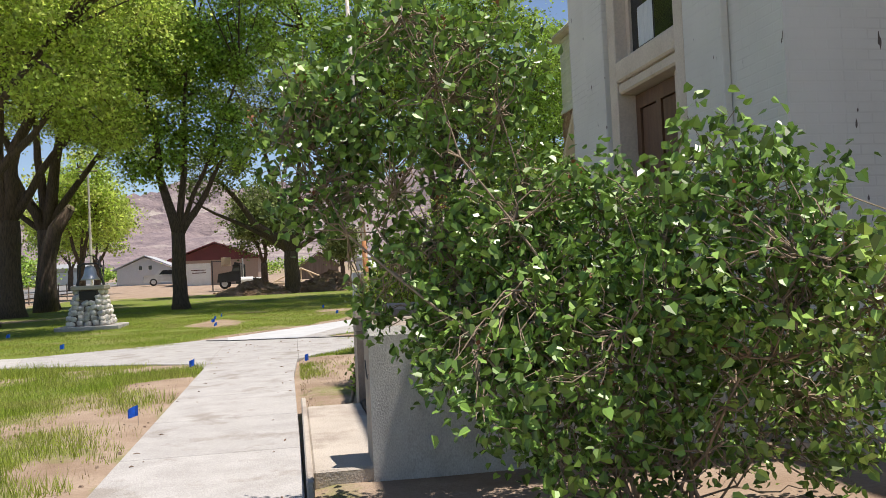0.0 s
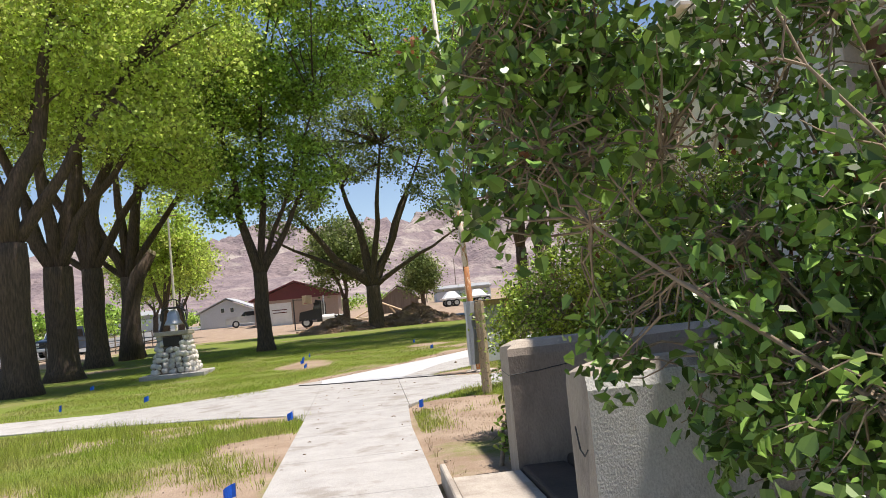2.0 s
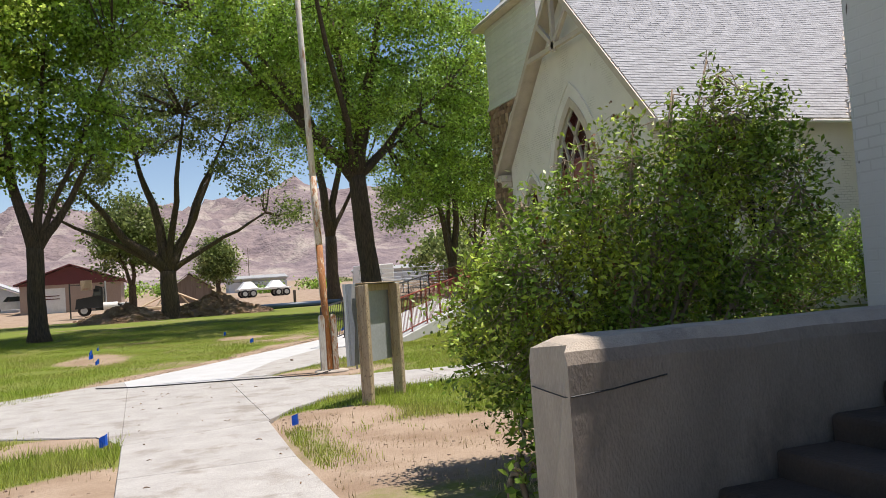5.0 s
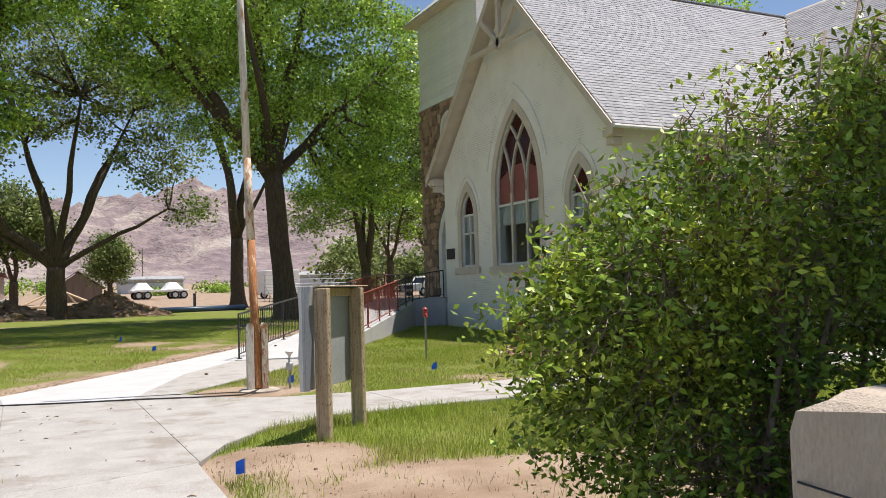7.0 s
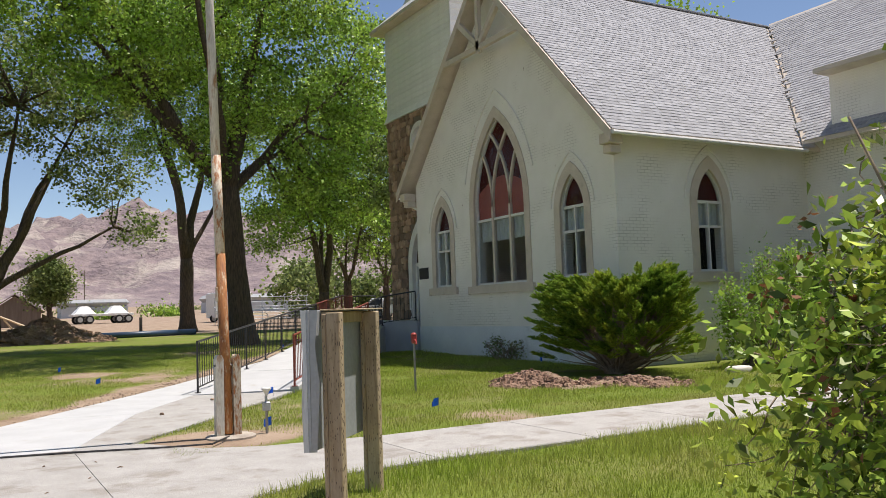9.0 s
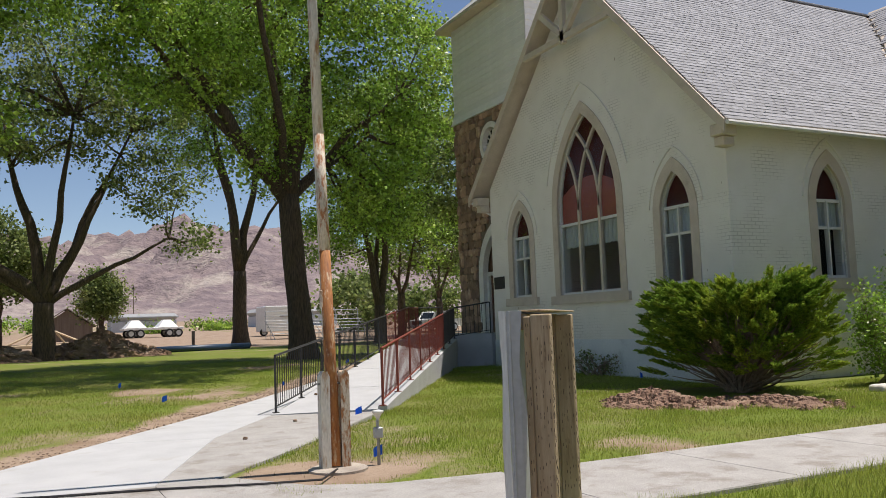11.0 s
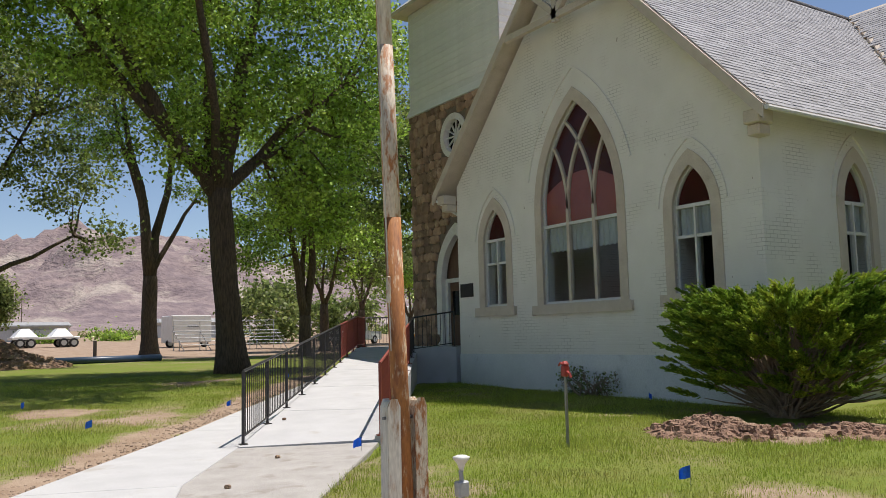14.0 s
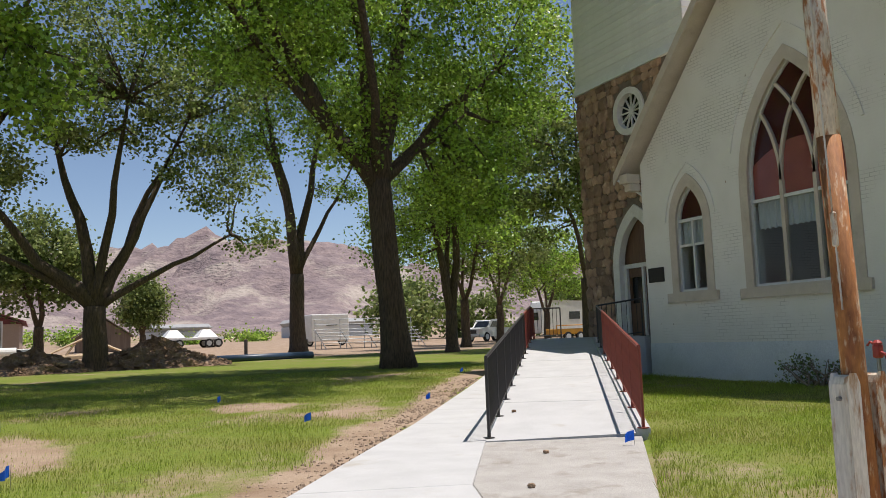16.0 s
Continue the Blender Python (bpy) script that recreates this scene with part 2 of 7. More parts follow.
INK = mat("dark_sign_ink", (0.035, 0.04, 0.045), None, 8, 0.6, 0)
BLACKIRON = mat("black_iron", (0.022, 0.022, 0.024), (0.035, 0.03, 0.03), 20, 0.45, 0.15, 80)
REDIRON = mat("red_primer_iron", (0.26, 0.055, 0.035), (0.20, 0.04, 0.028), 12, 0.55, 0.15, 80)
BARK = mat("grey_brown_bark", (0.165, 0.115, 0.08), (0.07, 0.05, 0.036), 7, 0.95, 1.0, 22, stretch=(3.5, 3.5, 0.55), dist=0.06)
TWIG = mat("pale_twig_bark", (0.34, 0.26, 0.185), (0.21, 0.155, 0.11), 18, 0.9, 0.3, 60)
LEAF = mat("cottonwood_leaf", (0.22, 0.36, 0.055), (0.31, 0.45, 0.075), 0.6, 0.42, 0, 10, rand=0.65, trans=0.38, spec=0.4, c3=(0.46, 0.58, 0.11), s3=0.4, cover=0.43)
LEAF_Y = mat("yellow_green_leaf", (0.48, 0.59, 0.12), (0.38, 0.50, 0.095), 0.6, 0.45, 0, 10, rand=0.6, trans=0.55, spec=0.3, c3=(0.58, 0.62, 0.16), s3=0.5, cover=0.44)
LEAF_G = mat("grey_green_leaf", (0.19, 0.245, 0.075), (0.14, 0.19, 0.055), 0.6, 0.55, 0, 10, rand=0.55, trans=0.42, spec=0.3, c3=(0.31, 0.345, 0.12), s3=0.5, cover=0.43)
LILAC = mat("lilac_leaf", (0.13, 0.24, 0.045), (0.19, 0.31, 0.06), 3, 0.38, 0, 10, rand=0.7, trans=0.14, spec=0.5, c3=(0.33, 0.45, 0.10), s3=0.9, cover=0.42)
PRIVET = mat("privet_leaf", (0.16, 0.26, 0.034), (0.25, 0.36, 0.046), 1.5, 0.4, 0, 10, rand=0.7, trans=0.24, spec=0.35, c3=(0.46, 0.53, 0.07), s3=1.3, cover=0.46)
JUNIPER = mat("juniper_needles", (0.16, 0.27, 0.035), (0.25, 0.35, 0.045), 1.3, 0.7, 0, 10, rand=0.45, trans=0.32, spec=0.2, c3=(0.38, 0.45, 0.06), s3=1.8, cover=0.44)
GRASS = mat("grass_blade", (0.29, 0.39, 0.05), (0.40, 0.43, 0.10), 0.8, 0.7, 0, 10, rand=0.45, trans=0.42, spec=0.2, c3=(0.42, 0.40, 0.13), s3=0.7, cover=0.42)
DRYLEAF = mat("dry_brown_seed_heads", (0.26, 0.10, 0.04), (0.18, 0.08, 0.035), 5, 0.8, 0, 10, rand=0.3, trans=0.2)
WHITEROCK = mat("white_quartz_rock", (0.66, 0.63, 0.58), (0.50, 0.46, 0.41), 6, 0.85, 0.8, 18, rand=0.22, c3=(0.30, 0.26, 0.22), s3=4, cover=0.35)
BLUE = mat("blue_flag_vinyl", (0.012, 0.14, 0.78), (0.012, 0.11, 0.66), 10, 0.5, 0.1, trans=0.3)
WIRE = mat("thin_steel_wire", (0.3, 0.3, 0.3), None, 10, 0.4, 0, metal=0.8)
REDPAINT = mat("faded_red_paint", (0.42, 0.05, 0.045), (0.33, 0.05, 0.04), 12, 0.5, 0.2)
EARTH = mat("dug_earth", (0.30, 0.185, 0.13), (0.19, 0.115, 0.08), 5, 0.95, 1.0, 20, c3=(0.37, 0.26, 0.18), s3=2, cover=0.42, dist=0.06)
CLOD = mat("dry_soil_clods", (0.33, 0.25, 0.185), (0.25, 0.18, 0.13), 9, 0.95, 0.6, 40, rand=0.25)
BRUSH = mat("dead_brush_wood", (0.27, 0.17, 0.105), (0.17, 0.105, 0.065), 3, 0.95, 1.0, 12, c3=(0.36, 0.26, 0.18), s3=1.2, cover=0.42, dist=0.12)
GROUND = soil_grass("lawn_and_soil")
ROCKY = mat("desert_mountain_rock", (0.255, 0.20, 0.195), (0.15, 0.115, 0.125), 0.035, 0.95, 1.0, 0.12, c3=(0.345, 0.30, 0.265), s3=0.010, cover=0.42, dist=5.0, stretch=(1, 1, 2.2), grain=0.12)
METALWALL = mat("tan_metal_siding", (0.36, 0.27, 0.215), (0.32, 0.235, 0.185), 1, 0.7, 0.2, 12)
MAROON = mat("maroon_metal_roof", (0.14, 0.028, 0.032), (0.11, 0.024, 0.026), 1, 0.5, 0.1, 20)
WHITEPAINT = mat("white_enamel", (0.74, 0.74, 0.72), (0.66, 0.66, 0.64), 2, 0.4, 0.05, 20)
SILVER = mat("silver_aluminium", (0.55, 0.56, 0.57), (0.48, 0.49, 0.5), 3, 0.4, 0.05, 30, metal=0.7)
BLACKPAINT = mat("black_vehicle_paint", (0.02, 0.02, 0.022), None, 3, 0.3, 0.02)
TYRE = mat("tyre_rubber", (0.025, 0.025, 0.026), None, 20, 0.9, 0.4)
YELLOW = mat("yellow_machine_paint", (0.62, 0.30, 0.015), (0.52, 0.25, 0.012), 3, 0.45, 0.05)
BLUEPIPE = mat("dark_blue_pipe", (0.02, 0.045, 0.09), (0.03, 0.055, 0.10), 2, 0.4, 0.05)
DARKWIN = mat("dark_vehicle_glass", (0.015, 0.018, 0.02), None, 3, 0.08, 0)
GREYWOOD = mat("grey_barn_board", (0.21, 0.165, 0.13), (0.15, 0.115, 0.09), 1, 0.9, 0.4, 10, stretch=(6, 6, 0.5))
GREYSIDING = mat("pale_grey_siding", (0.55, 0.56, 0.57), (0.5, 0.51, 0.52), 1, 0.7, 0.1, 8)
GREYROOF = mat("pale_grey_roofing", (0.40, 0.41, 0.42), (0.34, 0.35, 0.36), 1, 0.9, 0.3, 8)
ASPHALT = mat("asphalt", (0.20, 0.195, 0.19), (0.16, 0.155, 0.15), 1, 0.9, 0.3, 30)
BRONZE = mat("dark_bronze", (0.035, 0.03, 0.028), None, 20, 0.55, 0.1, metal=0.0, spec=0.3)
LUMBER = mat("raw_pine_lumber", (0.56, 0.45, 0.31), (0.48, 0.37, 0.25), 3, 0.8, 0.2, 20)


# ---- geometry helpers: a shape is (vertices, faces) ----
def join(*shapes):
    V, Fc = [], []
    for v, f in shapes:
        o = len(V)
        V += [tuple(p) for p in v]
        Fc += [tuple(i + o for i in q) for q in f]
    return V, Fc


def moved(shape, m):
    return [tuple(m @ Vector(p)) for p in shape[0]], shape[1]


def box(x0, x1, y0, y1, z0, z1):
    v = [(x, y, z) for z in (z0, z1) for x, y in ((x0, y0), (x1, y0), (x1, y1), (x0, y1))]
    return v, [(3, 2, 1, 0), (4, 5, 6, 7), (0, 1, 5, 4), (1, 2, 6, 5), (2, 3, 7, 6), (3, 0, 4, 7)]


def bevelled(shape, w=0.01, seg=1):
    bm = bmesh.new()
    vs = [bm.verts.new(p) for p in shape[0]]
    for f in shape[1]:
        bm.faces.new([vs[i] for i in f])
    bm.normal_update()
    es = [e for e in bm.edges if len(e.link_faces) == 2 and e.calc_face_angle(0) > 0.5]
    bmesh.ops.bevel(bm, geom=es, offset=w, segments=seg, affect='EDGES', profile=0.5)
    bm.verts.index_update()
    out = [tuple(v.co) for v in bm.verts], [tuple(v.index for v in f.verts) for f in bm.faces]
    bm.free()
    return out


def bbox(x0, x1, y0, y1, z0, z1, w=0.01):
    return bevelled(box(x0, x1, y0, y1, z0, z1), w)


def tube(pts, radii, sides=8, cap=True):
    """A round tube along points."""
    pts = [Vector(p) for p in pts]
    if not isinstance(radii, (list, tuple)):
        radii = [radii] * len(pts)
    V, Fc = [], []
    side = None
    for i, p in enumerate(pts):
        d = (pts[min(i + 1, len(pts) - 1)] - pts[max(i - 1, 0)]).normalized()
        if side is None:
            side = d.cross(Vector((0, 0, 1)) if abs(d.z) < 0.9 else Vector((1, 0, 0))).normalized()
        side = (side - d * side.dot(d)).normalized()
        up = d.cross(side)
        for k in range(sides):
            a = 2 * math.pi * k / sides
            V.append(tuple(p + (side * math.cos(a) + up * math.sin(a)) * radii[i]))
        if i:
            o = (i - 1) * sides
            for k in range(sides):
                Fc.append((o + k, o + (k + 1) % sides, o + sides + (k + 1) % sides, o + sides + k))
    if cap:
        Fc.append(tuple(range(sides - 1, -1, -1)))
        Fc.append(tuple(range(len(V) - sides, len(V))))
    return V, Fc


def lathe(profile, sides=20, x=0, y=0):
    """A turned body: profile of (radius, z)."""
    V, Fc = [], []
    for i, (r, z) in enumerate(profile):
        for k in range(sides):
            a = 2 * math.pi * k / sides
            V.append((x + r * math.cos(a), y + r * math.sin(a), z))
        if i:
            o = (i - 1) * sides
            for k in range(sides):
                Fc.append((o + k, o + (k + 1) % sides, o + sides + (k + 1) % sides, o + sides + k))
    Fc.append(tuple(range(sides - 1, -1, -1)))
    Fc.append(tuple(range(len(V) - sides, len(V))))
    return V, Fc


from mathutils.geometry import tessellate_polygon as tess


def plate(outer, holes, place, thick):
    """A flat plate with holes. place(u, v, w) gives the world point; w runs 0..thick."""
    loops = [outer] + list(holes)
    tris = tess([[Vector((u, v, 0)) for u, v in lp] for lp in loops])
    flat = [p for lp in loops for p in lp]
    n = len(flat)
    V = [place(u, v, 0) for u, v in flat] + [place(u, v, thick) for u, v in flat]
    Fc = [tuple(t) for t in tris] + [tuple(i + n for i in reversed(t)) for t in tris]
    o = 0
    for lp in loops:
        k = len(lp)
        Fc += [(o + i, o + (i + 1) % k, n + o + (i + 1) % k, n + o + i) for i in range(k)]
        o += k
    return V, Fc


def flat(outline, place, w):
    """A single sheet, for glass."""
    tris = tess([[Vector((u, v, 0)) for u, v in outline]])
    return [place(u, v, w) for u, v in outline], [tuple(t) for t in tris]


def mesh_of(name, shape, material, smooth=False):
    me = bpy.data.meshes.new(name)
    me.from_pydata(shape[0], [], shape[1])
    me.materials.append(material)
    bm = bmesh.new()
    bm.from_mesh(me)
    bmesh.ops.recalc_face_normals(bm, faces=bm.faces)
    bm.to_mesh(me)
    bm.free()
    if smooth:
        me.shade_smooth()
    return me


def part(name, shape, material, parent=None, label="", smooth=False):
    """Links a shape as one mesh object under a thing or a part."""
    ob = new(name, mesh_of(name, shape, material, smooth))
    if parent:
        ob.parent = parent
    return tagged(ob, label) if label else ob


def thing(name, label, category, group="", kind="", at_=(0, 0, 0)):
    ob = new(name)
    ob.empty_display_size = 0.2
    ob.location = at_
    return tagged(ob, label, category, group, kind)


def structure(name, shape, material, label="", category="", smooth=False):
    return tagged(part(name, shape, material, smooth=smooth), label, category, kind="structure")


def quads(name, V, material, per=4, parent=None, label=""):
    """Many separate small faces from an array (n, per, 3)."""
    n = len(V)
    me = bpy.data.meshes.new(name)
    me.vertices.add(n * per)
    me.vertices.foreach_set("co", np.ascontiguousarray(V, dtype=np.float32).ravel())
    me.loops.add(n * per)
    me.loops.foreach_set("vertex_index", np.arange(n * per, dtype=np.int32))
    me.polygons.add(n)
    me.polygons.foreach_set("loop_start", np.arange(0, n * per, per, dtype=np.int32))
    me.update(calc_edges=True)
    me.materials.append(material)
    ob = new(name, me)
    if parent:
        ob.parent = parent
    return tagged(ob, label) if label else ob


def pathz(y, x=0.0):
    """Height of the ground: level by the walks, rising gently away to the mountains."""
    ys = (-4000, 25, 33, 42, 55, 75, 90, 120, 500, 4000)
    zs = (0, 0, 0.12, 0.34, 0.5, 0.75, 1.05, 1.7, 9.0, 62)
    return float(np.interp(y, ys, zs))


def smoothstep(a, b, v):
    t = min(1, max(0, (v - a) / (b - a)))
    return t * t * (3 - 2 * t)


# ---- ground ----
def near_walk(x, y):
    """Distance outside the edge of the walks (rough)."""
    d = 9.0
    d = min(d, max(-2.82 - x, x + 1.33, y - 14))
    s, w = (x - 1.31) * 0.552 + (y - 24.97) * 0.834, (x - 1.31) * -0.834 + (y - 24.97) * 0.552
    d = min(d, max(w - 1.2, -w - 1.92 + 0.075 * max(0.0, -s), -7 - s, s - 15))
    d = min(d, max(15.95 - y, y - 17.8, -1.5 - x))
    if -1.4 < x < 0.6 and 14 < y < 17.9:
        d = min(d, float(np.interp(x, (-1.31, -0.95, -0.35, 0.5), (14.07, 14.8, 15.55, 15.98))) - y)
    return d


def soil_at(x, y):
    n = noise.noise(Vector((x * 0.35, y * 0.35, 3.1))) + 0.5 * noise.noise(Vector((x * 1.1, y * 1.1, 7.7)))
    n += 0.28 * noise.noise(Vector((x * 3.7, y * 3.7, 1.7)))
    s = 0.17 + 0.55 * n
    if y < 14.5 and x < -2.7:
        s = 0.34 + 0.75 * n + 0.40 * smoothstep(1.6, 0.1, -2.8 - x)
        s -= 0.75 * smoothstep(0.9, 0.2, abs(y - 12.9)) * smoothstep(-5, -3.6, x)
    if x > -1.5 and y < 14.6:
        s = 0.86 + 0.60 * n - 0.6 * smoothstep(0.7, 0.0, abs(x + 1.15)) * smoothstep(0.2, 0.9, n + 0.6)
        s -= 0.9 * smoothstep(12.9, 13.8, y + 0.35 * x)
    if y > 18.5:
        d = near_walk(x, y)
        w = (x - 1.31) * -0.834 + (y - 24.97) * 0.552
        if w > 0 and 0 < d < 1.3:
            s = max(s, 0.80 + 0.25 * n - 0.6 * smoothstep(0.30, 1.1, d + 0.6 * n))
    s = max(s, 1.0 - smoothstep(0.5, 1.5, math.hypot(x - 0.35, (y - 18.95) * 1.1) + 0.5 * n))
    s = max(s, 0.66 * (1.0 - smoothstep(0.5, 1.5, math.hypot((x + 3.7) * 1.2, (y - 27.5) * 0.55) + 0.7 * n)))
    s = max(s, 0.66 * (1.0 - smoothstep(0.5, 1.3, math.hypot((x - 0.4), (y - 31.8) * 0.8) + 0.7 * n)))
    s = max(s, 1.0 - smoothstep(0.4, 1.0, math.hypot((x + 0.6) * 0.8, y - 13.95) + 0.4 * n))
    s = max(s, 1.0 - smoothstep(0.3, 1.1, math.hypot(x - 7.0, (y - 21.4) * 0.7) + 0.5 * n))
    s = max(s, smoothstep(57, 60, y + 2 * n - 0.1 * x))
    s = max(s, smoothstep(-15.5, -17.5, x + n))
    if y > 108:
        s = 0.62 + 0.3 * n
    return min(1.2, max(0, s))


def axis(a, b, step, far_lo, far_hi):
    near = list(np.arange(a, b + 1e-6, step))
    lo, hi, d = [], [], step
    v = a
    while v > far_lo:
        d *= 1.35
        v -= d
        lo.append(v)
    v, d = b, step
    while v < far_hi:
        d *= 1.35
        v += d
        hi.append(v)
    return lo[::-1] + near + hi


gx, gy = axis(-20, 24, 0.3, -3000, 3000), axis(-6, 64, 0.3, -600, 3000)
gv = []
soil = []
for yy in gy:
    for xx in gx:
        bump = 0.015 * noise.noise(Vector((xx * 0.9, yy * 0.9, 0))) if abs(xx) < 40 and -10 < yy < 80 else 0
        on = near_walk(xx, yy)
        gv.append((xx, yy, pathz(yy, xx) + bump - (0.05 if on < 0 else 0.0)))
        soil.append(soil_at(xx, yy))
nx = len(gx)
gf = [(j * nx + i, j * nx + i + 1, (j + 1) * nx + i + 1, (j + 1) * nx + i) for j in range(len(gy) - 1) for i in range(nx - 1)]
ground_me = bpy.data.meshes.new("ground")
ground_me.from_pydata(gv, [], gf)
ground_me.materials.append(GROUND)
att = ground_me.attributes.new("soil", 'FLOAT', 'POINT')
att.data.foreach_set("value", np.array(soil, dtype=np.float32))
ground_me.shade_smooth()
ground = tagged(new("ground", ground_me), "patchy green lawn with bare tan soil, open to the desert", "ground", kind="structure")

# road along the park and far lot
structure("road", ([(-32, -60, 0.02), (-21.5, -60, 0.02), (-21.5, 40, 0.34), (-21.5, 90, 1.09), (-24, 130, 1.95), (-34, 130, 1.95), (-32, 90, 1.09), (-32, 40, 0.34)],
                   [(0, 1, 2, 7), (7, 2, 3, 6), (6, 3, 4, 5)]), ASPHALT, "worn grey asphalt road beside the park", "road")

# ---- mountains ----
mv, mf = [], []
MX, MY = 260, 70
for j in range(MY):
    for i in range(MX):
        x = -2600 + 5200 * i / (MX - 1)
        y = 900 + 1900 * j / (MY - 1)
        u = j / (MY - 1)
        prof = float(np.interp(x, (-2600, -900, -500, -200, 60, 200, 330, 470, 700, 1100, 2600), (60, 95, 120, 118, 128, 124, 150, 138, 100, 120, 150)))
        r = noise.fractal(Vector((x * 0.0035, y * 0.0035, 1.3)), 0.9, 2.1, 6)
        r2 = abs(noise.fractal(Vector((x * 0.009, y * 0.009, 5.3)), 0.9, 2.1, 5))
        h = prof * (smoothstep(0.0, 0.42, u) ** 1.25) * (1 + 0.20 * r) + 9 * math.sin(0.16 * prof * u + 5 * r) * smoothstep(0.1, 0.3, u) - 58 * r2 * smoothstep(0.03, 0.3, u) + 26 * r * smoothstep(0.2, 0.5, u) + 22 * smoothstep(0.03, 0.3, u)
        mv.append((x, y, pathz(y) - 1 + max(0, h) * (1.0 + 0.25 * u)))
mf = [(j * MX + i, j * MX + i + 1, (j + 1) * MX + i + 1, (j + 1) * MX + i) for j in range(MY - 1) for i in range(MX - 1)]
structure("backdrop", (mv, mf), ROCKY, "bare mauve-brown desert mountains", "mountain", smooth=True)


# ---- walks ----
def slab(name, pts, material, parent, z=0.02, thick=0.12, gap=0.012):
    """A concrete slab from a convex outline, edges drawn in by the joint."""
    c = Vector((sum(p[0] for p in pts) / len(pts), sum(p[1] for p in pts) / len(pts)))
    ins = []
    for p in pts:
        d = Vector(p) - c
        ins.append(tuple(c + d * (1 - gap / max(d.length, 0.1))))
    top = [(p[0], p[1], pathz(p[1]) + z) for p in ins]
    low = [(p[0], p[1], pathz(p[1]) + z - 0.012) for p in pts]
    bot = [(p[0], p[1], pathz(p[1]) + z - thick) for p in pts]
    n = len(pts)
    Fc = [tuple(range(n))] + [(i, (i + 1) % n, n + (i + 1) % n, n + i) for i in range(n)] + [(n + i, n + (i + 1) % n, 2 * n + (i + 1) % n, 2 * n + i) for i in range(n)]
    return part(name, (top + low + bot, Fc), material, parent)


pavement = thing("pavement", "pale concrete walks of cast slabs with open joints", "pavement", kind="structure")
ys = [-8, -6.2, -4.4, -2.6, -0.8, 1.0, 2.8, 4.6, 6.4, 8.2, 10.0, 11.8, 13.5]
for a, b in zip(ys, ys[1:]):
    ea = lambda v: (-2.72 - 0.008 * v, -1.28 - 0.009 * v)
    b2 = 14.05 if b == 13.5 else b
    slab("slab", [(ea(a)[0], a), (ea(a)[1], a), (ea(b2)[1] + (0.08 if b == 13.5 else 0), b2), (ea(b)[0], b)], CONC, pavement)
slab("slab", [(-2.83, 13.5), (-1.31, 14.07), (-1.31, 19.2), (-2.9, 19.45)], CONC, pavement)
slab("slab", [(-2.83, 13.5), (-2.9, 19.45), (-3.0, 20.75), (-4.7, 19.3), (-6.9, 17.95), (-6.4, 15.7), (-4.2, 15.0), (-3.1, 14.3)], CONC, pavement)
slab("slab", [(-6.9, 17.95), (-6.4, 15.7), (-13.5, 17.2), (-13.5, 19.1)], CONC, pavement)
slab("slab", [(-13.5, 17.2), (-13.5, 19.1), (-20.5, 20.6), (-20.5, 18.7)], CONC, pavement)
slab("slab", [(-1.31, 14.07), (-0.95, 14.8), (-0.35, 15.55), (0.5, 15.98), (1.6, 16.05), (1.6, 17.85), (0.5, 18.0), (-0.1, 18.35), (-0.6, 19.2), (-1.31, 19.2)], CONC, pavement)
for i in range(16):
    slab("slab", [(1.6 + 1.9 * i, 16.05), (3.5 + 1.9 * i, 16.05), (3.5 + 1.9 * i, 17.8), (1.6 + 1.9 * i, 17.8)], CONC, pavement)
RD, RN = Vector((0.552, 0.834)), Vector((-0.834, 0.552))
L0, R0 = Vector((1.31, 24.85)), Vector((2.98, 24.10))
slab("slab", [(-2.9, 19.45), (-1.31, 19.2), (-0.1, 22.45), (-1.5, 22.95), (-3.0, 20.75)], CONC_NEW, pavement)
slab("slab", [(-1.31, 19.2), (-0.75, 19.2), (0.75, 21.1), (2.98, 24.10), (1.31, 24.85), (-0.1, 22.45)], CONC, pavement)
slab("slab", [(-0.1, 22.45), (1.31, 24.85), (0.35, 25.7), (-1.5, 22.95)], CONC_NEW, pavement)
for i in range(7):
    a, b = L0 + RD * 2.0 * i, L0 + RD * 2.0 * (i + 1)
    slab("slab", [tuple(a), tuple(b), tuple(b + RN * 1.2), tuple(a + RN * (1.2 if i else 1.27))], CONC_NEW, pavement)

# black cord across the walk
cord = [(-3.4, 19.75), (-2.9, 19.5), (-2.2, 19.2), (-1.3, 18.95), (-0.5, 18.6), (0.05, 18.45), (0.36, 18.9)]
tagged(part("power_cord", tube([(x, y, 0.034 + 0.004 * math.sin(7 * x)) for x, y in cord], 0.011, 6), BLACKIRON), "thin black cord lying across the concrete walk", "cord")

# ---- ramp ----
RISE, RUN = 1.08, 14.6
ramp = thing("ramp", "pale concrete wheelchair ramp with a low kerb", "ramp", kind="structure")


def ramp_at(s, w, dz=0.0):
    """A point on the ramp: s along it, w from its left edge to the right."""
    p = L0 + RD * s - RN * w
    return (p.x, p.y, 0.03 + RISE * min(1, max(0, s / RUN)) + dz)


